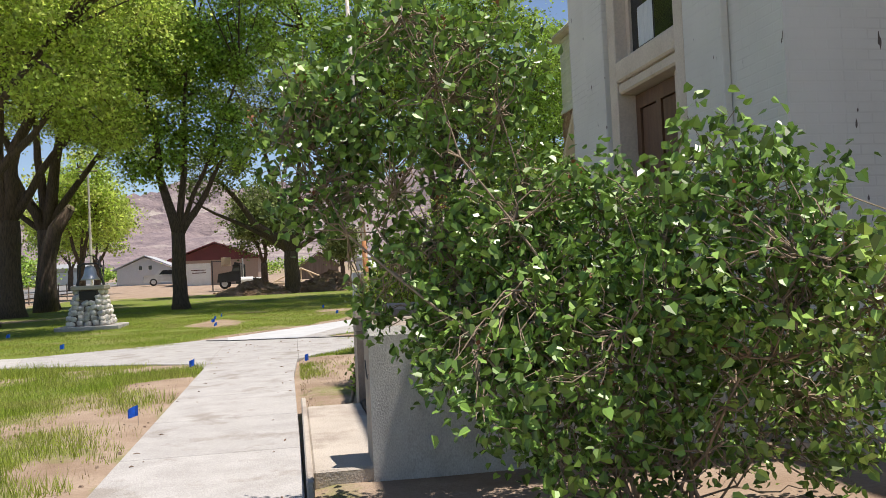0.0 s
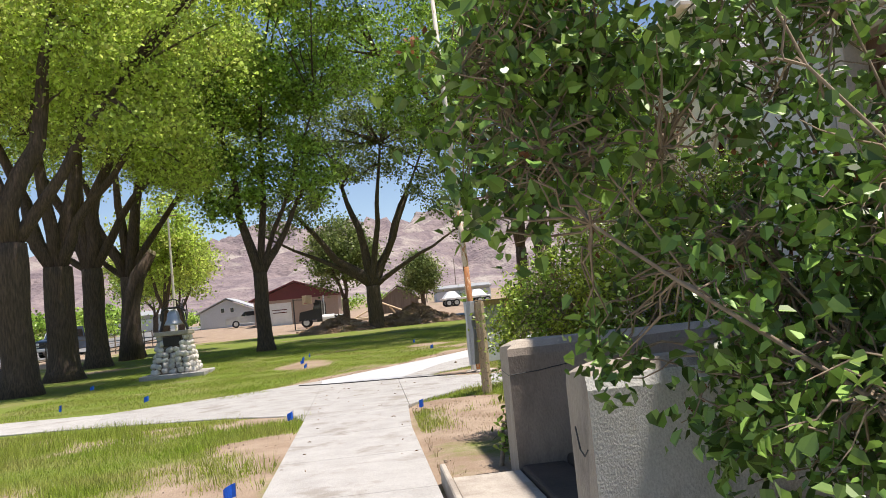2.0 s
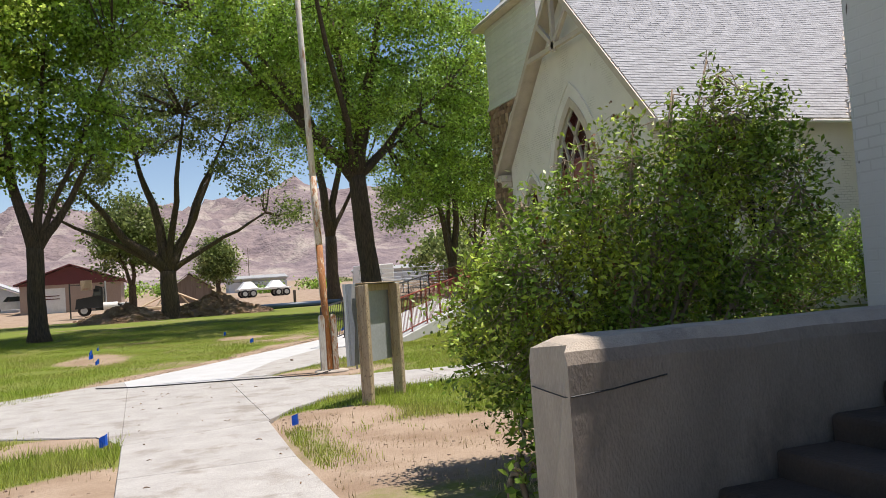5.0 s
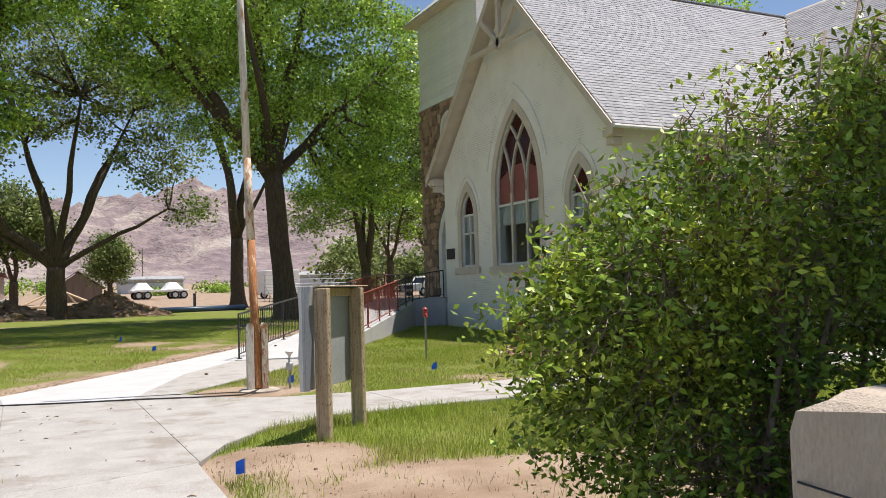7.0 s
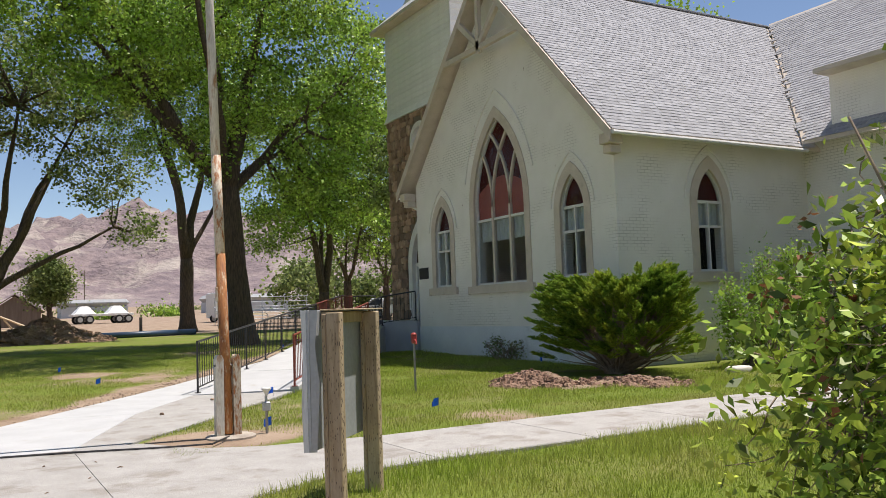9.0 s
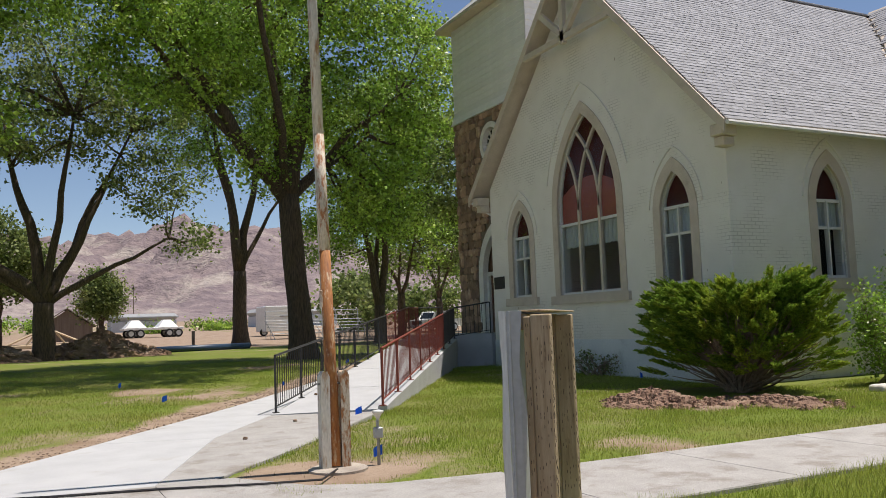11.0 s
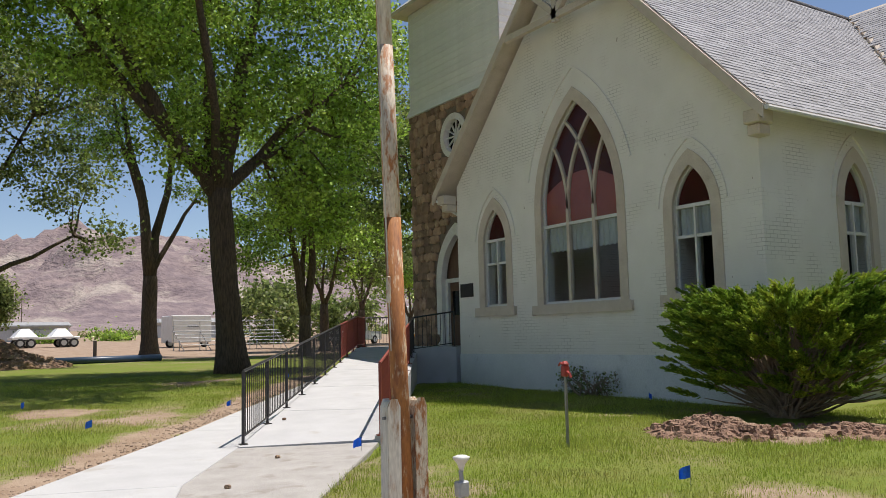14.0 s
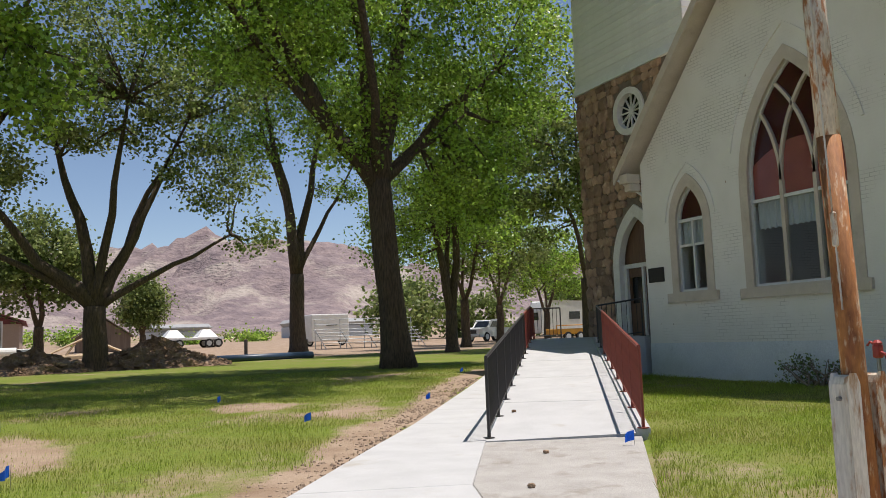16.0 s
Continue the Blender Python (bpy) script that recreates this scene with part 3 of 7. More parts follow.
segs = [0, 2.9, 5.8, 8.7, 11.6, 14.6]
for a, b in zip(segs, segs[1:]):
    g = 0.008
    sh = 0.30 if a == 0 else 0.0
    top = [ramp_at(a + g, 0), ramp_at(b - g, 0), ramp_at(b - g, 1.75), ramp_at(a + g + sh, 1.75)]
    part("slab", (top + [(x, y, -0.05) for x, y, z in top], [(0, 1, 2, 3), (0, 4, 5, 1), (1, 5, 6, 2), (2, 6, 7, 3), (3, 7, 4, 0)]), CONC_NEW, ramp)
kerb = [ramp_at(s, w, dz) for s in (0.3, 12.1) for w, dz in ((1.752, 0.05), (1.91, 0.05))]
part("kerb", (kerb + [(x, y, -0.05) for x, y, z in kerb], [(0, 1, 3, 2), (0, 4, 5, 1), (1, 5, 7, 3), (3, 7, 6, 2), (2, 6, 4, 0)]), CONC_NEW, ramp)
# landing before the tower door
lp = [tuple((L0 + RD * 14.6)), tuple((L0 + RD * 16.8)), (11.48, 38.6), (11.48, 33.2), (10.42, 33.2), tuple(L0 + RD * 12.1 - RN * 1.91), tuple(L0 + RD * 12.1 - RN * 1.76), tuple(L0 + RD * 14.6 - RN * 1.76)]
zt = 0.03 + RISE + 0.004
lv = [(x, y, zt) for x, y in lp] + [(x, y, -0.05) for x, y in lp]
part("landing", (lv, [tuple(range(8))] + [(i, (i + 1) % 8, 8 + (i + 1) % 8, 8 + i) for i in range(8)]), CONC_NEW, ramp)


def railing(name, pts, colours, label, spacing=0.125, high=0.95):
    """Iron railing along points; colours gives the material for each stretch."""
    root = thing(name, label, "railing", "ramp railings", at_=pts[0])
    o = Vector(pts[0])
    meshes = {}
    for (a, b), m in zip(zip(pts, pts[1:]), colours):
        a, b = Vector(a) - o, Vector(b) - o
        n = max(2, int((b - a).length / spacing))
        up = Vector((0, 0, 1))
        part("top_rail", tube([a + up * high, b + up * high], 0.022, 8), m, root)
        part("bottom_rail", tube([a + up * 0.10, b + up * 0.10], 0.014, 6), m, root)
        if m.name not in meshes:
            meshes[m.name] = (mesh_of("baluster", tube([(0, 0, 0.10), (0, 0, high)], 0.008, 5), m), mesh_of("post", join(tube([(0, 0, 0.0), (0, 0, high)], 0.021, 6), box(-0.05, 0.05, -0.05, 0.05, 0, 0.012)), m))
        for i in range(n + 1):
            post = i % 12 == 0 or i == n
            ob = new("post" if post else "baluster", meshes[m.name][1 if post else 0])
            ob.parent = root
            ob.location = a.lerp(b, i / n)
    return root


railing("railing", [ramp_at(0.18, 0.03), ramp_at(10.4, 0.03), ramp_at(14.6, 0.03), ramp_at(16.6, 0.05)], [BLACKIRON, REDIRON, REDIRON], "black and primer-red iron railing on the ramp's edge")
railing("railing", [ramp_at(0.32, 1.83, 0.05), ramp_at(9.2, 1.83, 0.05), ramp_at(12.1, 1.83, 0.05), (10.40, 33.24, zt)], [REDIRON, BLACKIRON, BLACKIRON], "primer-red iron railing on the ramp's kerb")
railing("railing", [ramp_at(16.6, 0.05), (11.4, 38.5, zt)], [BLACKIRON], "black iron railing closing the landing")

# ---- church ----
CY, CX = 28.15, 10.4
church = thing("church", "white painted brick church with a steep grey shingle roof", "church")
W0, W1 = 23.35, 32.95


def gothic(c, half, z0, spring, apex, n=10):
    """Outline of a pointed-arch opening centred on c, from the left foot round to the right."""
    h = apex - spring
    r = (half * half + h * h) / (2 * half)
    a = math.asin(min(1, h / r))
    left = [(c - half, z0)] + [(c - half + r - r * math.cos(a * i / n), spring + r * math.sin(a * i / n)) for i in range(n + 1)]
    right = [(2 * c - u, v) for u, v in left[::-1]][1:]
    return left + right


def on_west(x):
    return lambda u, v, w: (x + w, u, v)


BIG = (CY, 1.28, 2.08, 4.25, 6.76)
SML = (31.28, 0.50, 2.12, 3.72, 4.66)
SMR = (24.93, 0.50, 2.12, 3.72, 4.66)
gable = [(W0, -0.1), (W1, -0.1), (W1, 5.45), (CY, 10.5), (W0, 5.45)]
part("wall", plate(gable, [gothic(*BIG), gothic(*SML), gothic(*SMR)], on_west(CX), 0.35), WHITE_BRICK, church, "white painted brick gable wall with pointed windows")


def on_south(y):
    return lambda u, v, w: (u, y + w, v)


SIDE = (13.37, 0.48, 2.12, 3.75, 4.68)
part("wall", plate([(CX + 0.35, -0.1), (17.0, -0.1), (17.0, 5.45), (CX + 0.35, 5.45)], [gothic(*SIDE)], on_south(W0), 0.35), WHITE_BRICK, church)
part("wall", box(CX + 0.36, 30, W1 - 0.35, W1, -0.1, 5.45), WHITE_BRICK, church)
part("wall", box(17.0, 17.35, 14.0, W0 + 0.34, -0.1, 5.45), WHITE_BRICK, church)
part("wall", box(16.6, 16.98, 14.0, 22.2, 5.46, 7.0), WHITE_BRICK, church)
# unseen room shell, its darkness put into the colour
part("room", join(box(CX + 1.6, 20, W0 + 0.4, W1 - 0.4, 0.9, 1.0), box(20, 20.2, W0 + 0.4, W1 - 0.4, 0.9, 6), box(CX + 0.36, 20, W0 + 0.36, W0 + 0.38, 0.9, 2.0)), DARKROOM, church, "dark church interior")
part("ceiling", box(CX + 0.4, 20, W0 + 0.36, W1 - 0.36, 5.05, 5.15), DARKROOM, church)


def ring(outer, inner, place, thick):
    return plate(outer, [inner], place, thick)


def bar(pts, place, half=0.03, w0=0.0, w1=0.05):
    """A flat moulding along a line of (u, v)."""
    V, Fc = [], []
    for i, p in enumerate(pts):
        a, b = pts[max(i - 1, 0)], pts[min(i + 1, len(pts) - 1)]
        d = Vector((b[0] - a[0], b[1] - a[1])).normalized()
        n = Vector((-d.y, d.x)) * half
        for s, w in ((1, w0), (-1, w0), (-1, w1), (1, w1)):
            V.append(place(p[0] + s * n.x, p[1] + s * n.y, w))
        if i:
            o = 4 * i - 4
            Fc += [(o + k, o + (k + 1) % 4, o + 4 + (k + 1) % 4, o + 4 + k) for k in range(4)]
    m = len(V)
    Fc += [(0, 1, 2, 3), (m - 1, m - 2, m - 3, m - 4)]
    return V, Fc


def arc_clip(c, half, spring, apex, foot, to_right, n=8):
    """Tracery: an arc from a mullion foot that parallels the main arch."""
    h = apex - spring
    r = (half * half + h * h) / (2 * half)
    pts = []
    for i in range(40):
        v = spring + h * i / 39
        d = r - math.sqrt(max(0, r * r - (v - spring) ** 2))
        u = foot + d if to_right else foot - d
        lim = half - (r - math.sqrt(max(0, r * r - (v - spring) ** 2)))
        if abs(u - c) <= lim + 1e-3:
            pts.append((u, v))
    return pts[:: 2] + pts[-1:]


def window(spec, place, big=False, sign=1):
    """A pointed window: surround, sill, sashes, tracery, glass, curtain."""
    c, half, z0, spring, apex = spec
    root = part("window", ring(gothic(c, half + 0.20, z0 - 0.02, spring, apex + 0.26), gothic(c, half - 0.03, z0, spring, apex - 0.06), lambda u, v, w: place(u, v, w - 0.03 * sign), 0.06 * sign), TRIM, church, "pointed window in a cream surround")
    inside = lambda u, v, w: place(u, v, (0.09 + w) * sign)
    part("window_sill", bevelled(join(plate([(c - half - 0.32, z0 - 0.24), (c + half + 0.32, z0 - 0.24), (c + half + 0.32, z0 - 0.03), (c - half - 0.32, z0 - 0.03)], [], lambda u, v, w: place(u, v, (w - 0.09) * sign), 0.30)), 0.012), TRIM, root)
    part("window_frame", ring(gothic(c, half - 0.005, z0, spring, apex - 0.01), gothic(c, half - 0.045, z0 + 0.06, spring, apex - 0.08), inside, 0.07 * sign), TRIM_WHITE, root)
    g = part("pane", flat(gothic(c, half - 0.03, z0 + 0.03, spring, apex - 0.05), place, 0.130 * sign), GLASS, root)
    g.visible_shadow = False
    trans = 3.91 if big else 3.82
    up_ = [p for p in gothic(c, half - 0.02, trans, spring, apex - 0.04)]
    if spring < trans:
        up_ = [(u, max(v, trans)) for u, v in up_]
    part("upper_light", plate(up_, [], lambda u, v, w: place(u, v, (0.160 + w) * sign), 0.01), DARKRED, root, "dark red upper light")
    if big:
        dome = [(c - half + 0.06, trans)] + [(c - half + 0.06 + (2 * half - 0.12) * i / 16, trans + 0.55 + 0.62 * math.sin(math.pi * (0.12 + 0.76 * i / 16))) for i in range(17)] + [(c + half - 0.06, trans)]
        part("blind", plate(dome, [], lambda u, v, w: place(u, v, (0.150 + w) * sign), 0.006), REDWIN, root, "faded red window film")
    # transom bar and mullions
    part("transom_bar", bar([(c - half + 0.03, trans), (c + half - 0.03, trans)], inside, 0.035, 0, 0.075 * sign), TRIM_WHITE, root)
    feet = [c - half / 3, c + half / 3] if big else [c]
    for f in feet:
        part("mullion", bar([(f, z0 + 0.05), (f, spring if big else trans)], inside, 0.045 if big else 0.022, -0.02 * sign, 0.085 * sign), TRIM if big else TRIM_WHITE, root)
        if big:
            for tr in (True, False):
                p = arc_clip(c, half - 0.02, spring, apex - 0.1, f, tr)
                if len(p) > 2:
                    part("tracery_bar", bar(p, inside, 0.034, -0.01 * sign, 0.08 * sign), TRIM, root)
    if not big:
        part("meeting_rail", bar([(c - half + 0.05, 3.22), (c + half - 0.05, 3.22)], inside, 0.03, 0, 0.07 * sign), TRIM_WHITE, root)
    # lace valance in folds with a scalloped hem
    low = 3.28 if big else 3.18
    n = 60 if big else 26
    V, Fc = [], []
    for i in range(n + 1):
        u = c - half + 0.06 + (2 * half - 0.12) * i / n
        w = 0.20 + 0.02 * math.sin(i * 1.7)
        hem = low + 0.035 * abs(math.sin(i * 0.9))
        V += [place(u, trans - 0.03, w * sign), place(u, hem, w * sign)]
        if i:
            Fc.append((2 * i - 2, 2 * i - 1, 2 * i + 1, 2 * i))
    part("curtain", (V, Fc), LACE, root, "white lace valance curtain")
    return root


def label_mould(spec, place, grow, drop, sign=1):
    """Raised hood mould over a window."""
    c, half, z0, spring, apex = spec
    pts = [p for p in gothic(c, half + grow, spring, spring, apex + grow * 1.45, 14) if p[1] > spring + drop]
    part("hood_mould", bar(pts, place, 0.030, -0.035 * sign, -0.002 * sign), WHITE_BRICK, church)


window(BIG, on_west(CX), True)
window(SML, on_west(CX))
window(SMR, on_west(CX))
window(SIDE, on_south(W0))
label_mould(BIG, on_west(CX), 0.50, 0.55)
label_mould(SML, on_west(CX), 0.34, 0.05)
label_mould(SMR, on_west(CX), 0.34, 0.05)
label_mould(SIDE, on_south(W0), 0.34, 0.05)
part("plaque", bbox(CX - 0.03, CX + 0.004, 32.28, 32.86, 2.42, 2.78, 0.008), BRONZE, church, "dark bronze plaque")
# thin blue-white band over the lowest part of the gable wall
part("plinth", box(CX - 0.02, CX - 0.002, W0 - 0.02, W1, -0.1, 0.92), LOWER_WALL, church, "smooth blue-white band along the foot of the wall")

# roof: boarded underlay, shingle courses, bargeboards, gable truss
APEX, EAVE = 10.82, 5.27
E0, E1 = 22.87, 2 * CY - 22.87
XR0 = 9.95


def roof_slab(y0, z0, y1, z1, x0, x1, t):
    return [(x0, y0, z0), (x1, y0, z0), (x1, y1, z1), (x0, y1, z1), (x0, y0, z0 - t), (x1, y0, z0 - t), (x1, y1, z1 - t), (x0, y1, z1 - t)], [(0, 1, 2, 3), (7, 6, 5, 4), (0, 4, 5, 1), (1, 5, 6, 2), (2, 6, 7, 3), (3, 7, 4, 0)]


roof = part("roof", join(roof_slab(E0, EAVE, CY, APEX, XR0, 30, 0.10), roof_slab(E1, EAVE, CY, APEX, XR0, 30, 0.10)), TRIM, church, "steep grey shingle roof with cream boarded eaves")


def shingles(name, p0, along, upv, length, rise, parent, clip=None):
    """Courses of three-tab shingles laid on a slope."""
    nrm = along.cross(upv).normalized()
    if nrm.z < 0:
        nrm = -nrm
    V = []
    Fc = []
    rows = int(rise / 0.135)
    for r in range(rows):
        s0 = r * 0.135
        x = -random.random() * 0.3
        while x < length:
            w = 0.30
            a, b = max(x, 0), min(x + w - 0.008, length)
            mid = (a + b) / 2
            if b - a > 0.03 and (clip is None or clip(mid, s0)):
                j = random.uniform(-0.006, 0.006)
                lift = random.uniform(0.010, 0.018)
                q = [p0 + along * a + upv * (s0 + j) + nrm * lift, p0 + along * b + upv * (s0 + j) + nrm * lift,
                     p0 + along * b + upv * (s0 + 0.15) + nrm * 0.003, p0 + along * a + upv * (s0 + 0.15) + nrm * 0.003,
                     p0 + along * a + upv * (s0 + j) + nrm * 0.001, p0 + along * b + upv * (s0 + j) + nrm * 0.001]
                o = len(V)
                V += [tuple(v) for v in q]
                Fc += [(o, o + 1, o + 2, o + 3), (o, o + 4, o + 5, o + 1)]
            x += w
    me = bpy.data.meshes.new(name)
    me.from_pydata(V, [], Fc)
    me.materials.append(SHINGLE)
    ob = new(name, me)
    ob.parent = parent
    return tagged(ob, kind="stuff")


slope = Vector((0, CY - E0, APEX - EAVE))
sl = slope.length
# the main slope stops at the valley
shingles("shingling", Vector((XR0, E0 - 0.03, EAVE - 0.02)), Vector((1, 0, 0)), slope.normalized(), 12.5, sl, church, lambda a, s: XR0 + a < 16.3 + 5.6 * s / sl)
part("ridge_cap", bevelled(box(XR0, 22, CY - 0.10, CY + 0.10, APEX - 0.02, APEX + 0.03), 0.01), SHINGLE, church)
# wing roof, its west slope
wing = part("wing_roof", ([(16.3, 14.0, 5.42), (16.3, E0, 5.42), (22.0, CY, 10.95), (22.0, 14.0, 10.95), (16.3, 14.0, 5.32), (16.3, E0, 5.32), (22.0, CY, 10.85), (22.0, 14.0, 10.85)], [(0, 1, 2, 3), (7, 6, 5, 4), (0, 4, 5, 1), (0, 3, 7, 4), (1, 5, 6, 2)]), TRIM, church)
wsl = Vector((5.7, 0, 5.53))
shingles("shingling", Vector((16.28, 14.0, 5.41)), Vector((0, 1, 0)), wsl.normalized(), 15, wsl.length, church, lambda a, s: 14.0 + a < E0 + (CY - E0) * s / wsl.length)
part("eave_board", box(16.05, 17.2, 14.0, 22.25, 6.98, 7.10), TRIM, church)


def slope_beam(y0, z0, y1, z1, x0, x1, depth):
    return roof_slab(y0, z0, y1, z1, x0, x1, depth)


for ye in (E0, E1):
    part("bargeboard", slope_beam(ye, EAVE - 0.02, CY, APEX - 0.02, XR0 - 0.05, XR0 - 0.005, 0.26), TRIM, church, "cream bargeboard")
    s = 1 if ye < CY else -1
    part("corbel", bevelled(join(box(XR0 + 0.02, CX - 0.01, ye + s * 0.30 - 0.17, ye + s * 0.30 + 0.17, 4.98, 5.22), box(XR0 + 0.12, CX - 0.01, ye + s * 0.34 - 0.13, ye + s * 0.34 + 0.13, 4.78, 4.975)), 0.02), TRIM, church)
part("gutter", tube([(XR0 - 0.02, E0 - 0.06, EAVE - 0.09), (16.4, E0 - 0.06, EAVE - 0.11)], 0.05, 8), TRIM_WHITE, church)
tz = 8.62
half_t = (APEX - 0.25 - tz) / ((APEX - EAVE) / (CY - E0))
truss = [((CY - half_t, tz), (CY + half_t, tz)), ((CY, tz - 0.15), (CY, APEX - 0.35)), ((CY, tz + 0.05), (CY - half_t * 0.55, tz + 0.95)), ((CY, tz + 0.05), (CY + half_t * 0.55, tz + 0.95))]
for a, b in truss:
    part("truss_beam", bar([a, b], on_west(XR0 - 0.04), 0.075, 0, 0.12), TRIM, church, "cream gable truss beam")
part("downpipe", tube([(XR0, 33.3, 5.1), (XR0 + 0.2, 33.2, 4.95), (CX + 0.1, 33.05, 4.7), (CX + 0.2, 33.02, 4.5)], 0.04, 8), TRIM_WHITE, church)

# ---- tower ----
TX, T0, T1, TB, TE = 11.5, 32.25, 37.05, 8.5, 11.95
TC = 34.62
tower = thing("tower", "square church tower of brown fieldstone with white clapboards above", "tower")
DOOR = (TC, 0.86, zt, 3.05, 4.45)


def circle(c, z, r, n=28):
    return [(c + r * math.cos(2 * math.pi * i / n), z + r * math.sin(2 * math.pi * i / n)) for i in range(n)]


part("wall", plate([(W1 + 0.01, -0.1), (T1, -0.1), (T1, TB), (W1 + 0.01, TB)], [gothic(*DOOR), circle(TC, 7.4, 0.55)], on_west(TX), 0.4), MORTAR, tower, "brown fieldstone wall in grey mortar")
part("wall", box(TX + 0.41, 16.3, T1 - 0.4, T1, -0.1, TB), MORTAR, tower)
part("wall", box(TX, 16.3, T0, T0 + 0.3, TB, TE), CLAP, tower)
part("wall", box(TX + 0.0, TX + 0.3, T0 + 0.31, T1 + 0.05, TB, TE), CLAP, tower)
part("wall", box(TX + 0.31, 16.3, T1 - 0.25, T1 + 0.05, TB, TE), CLAP, tower)
part("surround", ring(gothic(DOOR[0], 1.08, zt, DOOR[3], DOOR[4] + 0.30), gothic(DOOR[0], 0.80, zt, DOOR[3], DOOR[4] - 0.05), on_west(TX - 0.05), 0.2), TRIM_WHITE, tower, "white arched door surround")
td = part("door", plate(gothic(DOOR[0], 0.82, zt + 0.01, DOOR[3], DOOR[4] - 0.02), [[(TC - 0.62, zt + 0.9), (TC - 0.06, zt + 0.9), (TC - 0.06, 2.75), (TC - 0.62, 2.75)], [(TC + 0.06, zt + 0.9), (TC + 0.62, zt + 0.9), (TC + 0.62, 2.75), (TC + 0.06, 2.75)]], on_west(TX + 0.2), 0.05), DARKWOOD, tower, "dark wooden double door")
part("transom_bar", box(TX + 0.1, TX + 0.19, TC - 0.82, TC + 0.82, 3.0, 3.12), TRIM_WHITE, td)
part("door_frame", join(box(TX + 0.1, TX + 0.19, TC + 0.68, TC + 0.80, zt, 3.0), box(TX + 0.1, TX + 0.19, TC - 0.80, TC - 0.68, zt, 3.0), box(TX + 0.12, TX + 0.19, TC - 0.04, TC + 0.04, zt, 3.0)), TRIM_WHITE, td)
part("pane", box(TX + 0.26, TX + 0.27, TC - 0.85, TC + 0.85, zt + 0.5, 4.4), DARKWIN, td)
part("round_window", ring(circle(TC, 7.4, 0.68), circle(TC, 7.4, 0.50), on_west(TX - 0.05), 0.25), TRIM_WHITE, tower, "round white tracery window")
rw = tower.children[-1]
part("pane", plate(circle(TC, 7.4, 0.54), [], on_west(TX + 0.15), 0.01), DARKWIN, rw)
for k in range(6):
    a = math.pi * k / 6
    part("tracery_bar", bar([(TC - 0.5 * math.cos(a), 7.4 - 0.5 * math.sin(a)), (TC + 0.5 * math.cos(a), 7.4 + 0.5 * math.sin(a))], on_west(TX + 0.06 + 0.002 * k), 0.018, 0, 0.05), TRIM_WHITE, rw)
part("eave", join(box(TX - 0.45, 16.8, T0 - 0.45, T1 + 0.5, TE, TE + 0.12)), TRIM, tower, "cream boxed eave")
part("roof", ([(TX - 0.45, T0 - 0.45, TE + 0.13), (16.8, T0 - 0.45, TE + 0.13), (16.8, T1 + 0.5, TE + 0.13), (TX - 0.45, T1 + 0.5, TE + 0.13), (TX + 0.5, T0 + 0.5, TE + 1.0), (15.8, T0 + 0.5, TE + 1.0), (15.8, T1 - 0.5, TE + 1.0), (TX + 0.5, T1 - 0.5, TE + 1.0), (13.9, 34.65, TE + 6)],
              [(0, 1, 5, 4), (1, 2, 6, 5), (2, 3, 7, 6), (3, 0, 4, 7), (4, 5, 8), (5, 6, 8), (6, 7, 8), (7, 4, 8)]), GREYROOF, tower)
boards = mesh_of("clapboard", ([(TX - 0.030, T0, 0), (TX - 0.030, T1 + 0.05, 0), (TX - 0.008, T1 + 0.05, 0.20), (TX - 0.008, T0, 0.20), (TX - 0.002, T0, 0), (TX - 0.002, T1 + 0.05, 0)], [(0, 1, 2, 3), (0, 4, 5, 1)]), CLAP)
for k in range(17):
    ob = new("clapboard", boards)
    ob.parent = tower
    ob.location = (0, 0, TB + 0.25 + 0.2 * k)
boards2 = mesh_of("clapboard", ([(TX, T0 - 0.030, 0), (16.3, T0 - 0.030, 0), (16.3, T0 - 0.008, 0.20), (TX, T0 - 0.008, 0.20), (TX, T0 - 0.002, 0), (16.3, T0 - 0.002, 0)], [(0, 1, 2, 3), (0, 4, 5, 1)]), CLAP)
for k in range(17):
    ob = new("clapboard", boards2)
    ob.parent = tower
    ob.location = (0, 0, TB + 0.25 + 0.2 * k)
part("skirt_board", ([(TX - 0.12, T0, TB - 0.02), (TX - 0.12, T1 + 0.14, TB - 0.02), (TX - 0.02, T1 + 0.06, TB + 0.28), (TX - 0.02, T0, TB + 0.28), (TX + 0.0, T0, TB - 0.02), (TX, T1 + 0.14, TB - 0.02)], [(0, 1, 2, 3), (0, 4, 5, 1)]), CLAP, tower)


# ---- white building with the steps ----
BX, B0, B1 = 2.1, 4.6, 9.05
hall = thing("hall", "white painted brick building with a raised wooden door", "building")
D0, D1, DZ = 6.15, 7.60, 1.0
part("wall", plate([(B0, -0.3), (B1, -0.3), (B1, 8.5), (B0, 8.5)], [[(D0, DZ), (D1, DZ), (D1, 4.55), (D0, 4.55)]], on_west(BX), 0.45), WHITE_BRICK2, hall, "white painted brick wall, paint chipped to dark brick")
part("wall", box(BX + 0.451, 5.6, B0, B0 + 0.4, -0.3, 8.5), WHITE_BRICK2, hall)
part("wall", box(BX + 0.451, 5.6, B1 - 0.4, B1, -0.3, 8.5), WHITE_BRICK2, hall)
# unseen main block, its height raised to shade the ground west of it
part("wall", join(box(5.601, 6.0, -4, 11.2, -0.3, 10.6), box(6.0, 16, 10.8, 11.2, -0.3, 10.6), box(6.0, 16, -4, -3.6, -0.3, 10.6)), WHITE_BRICK2, hall)
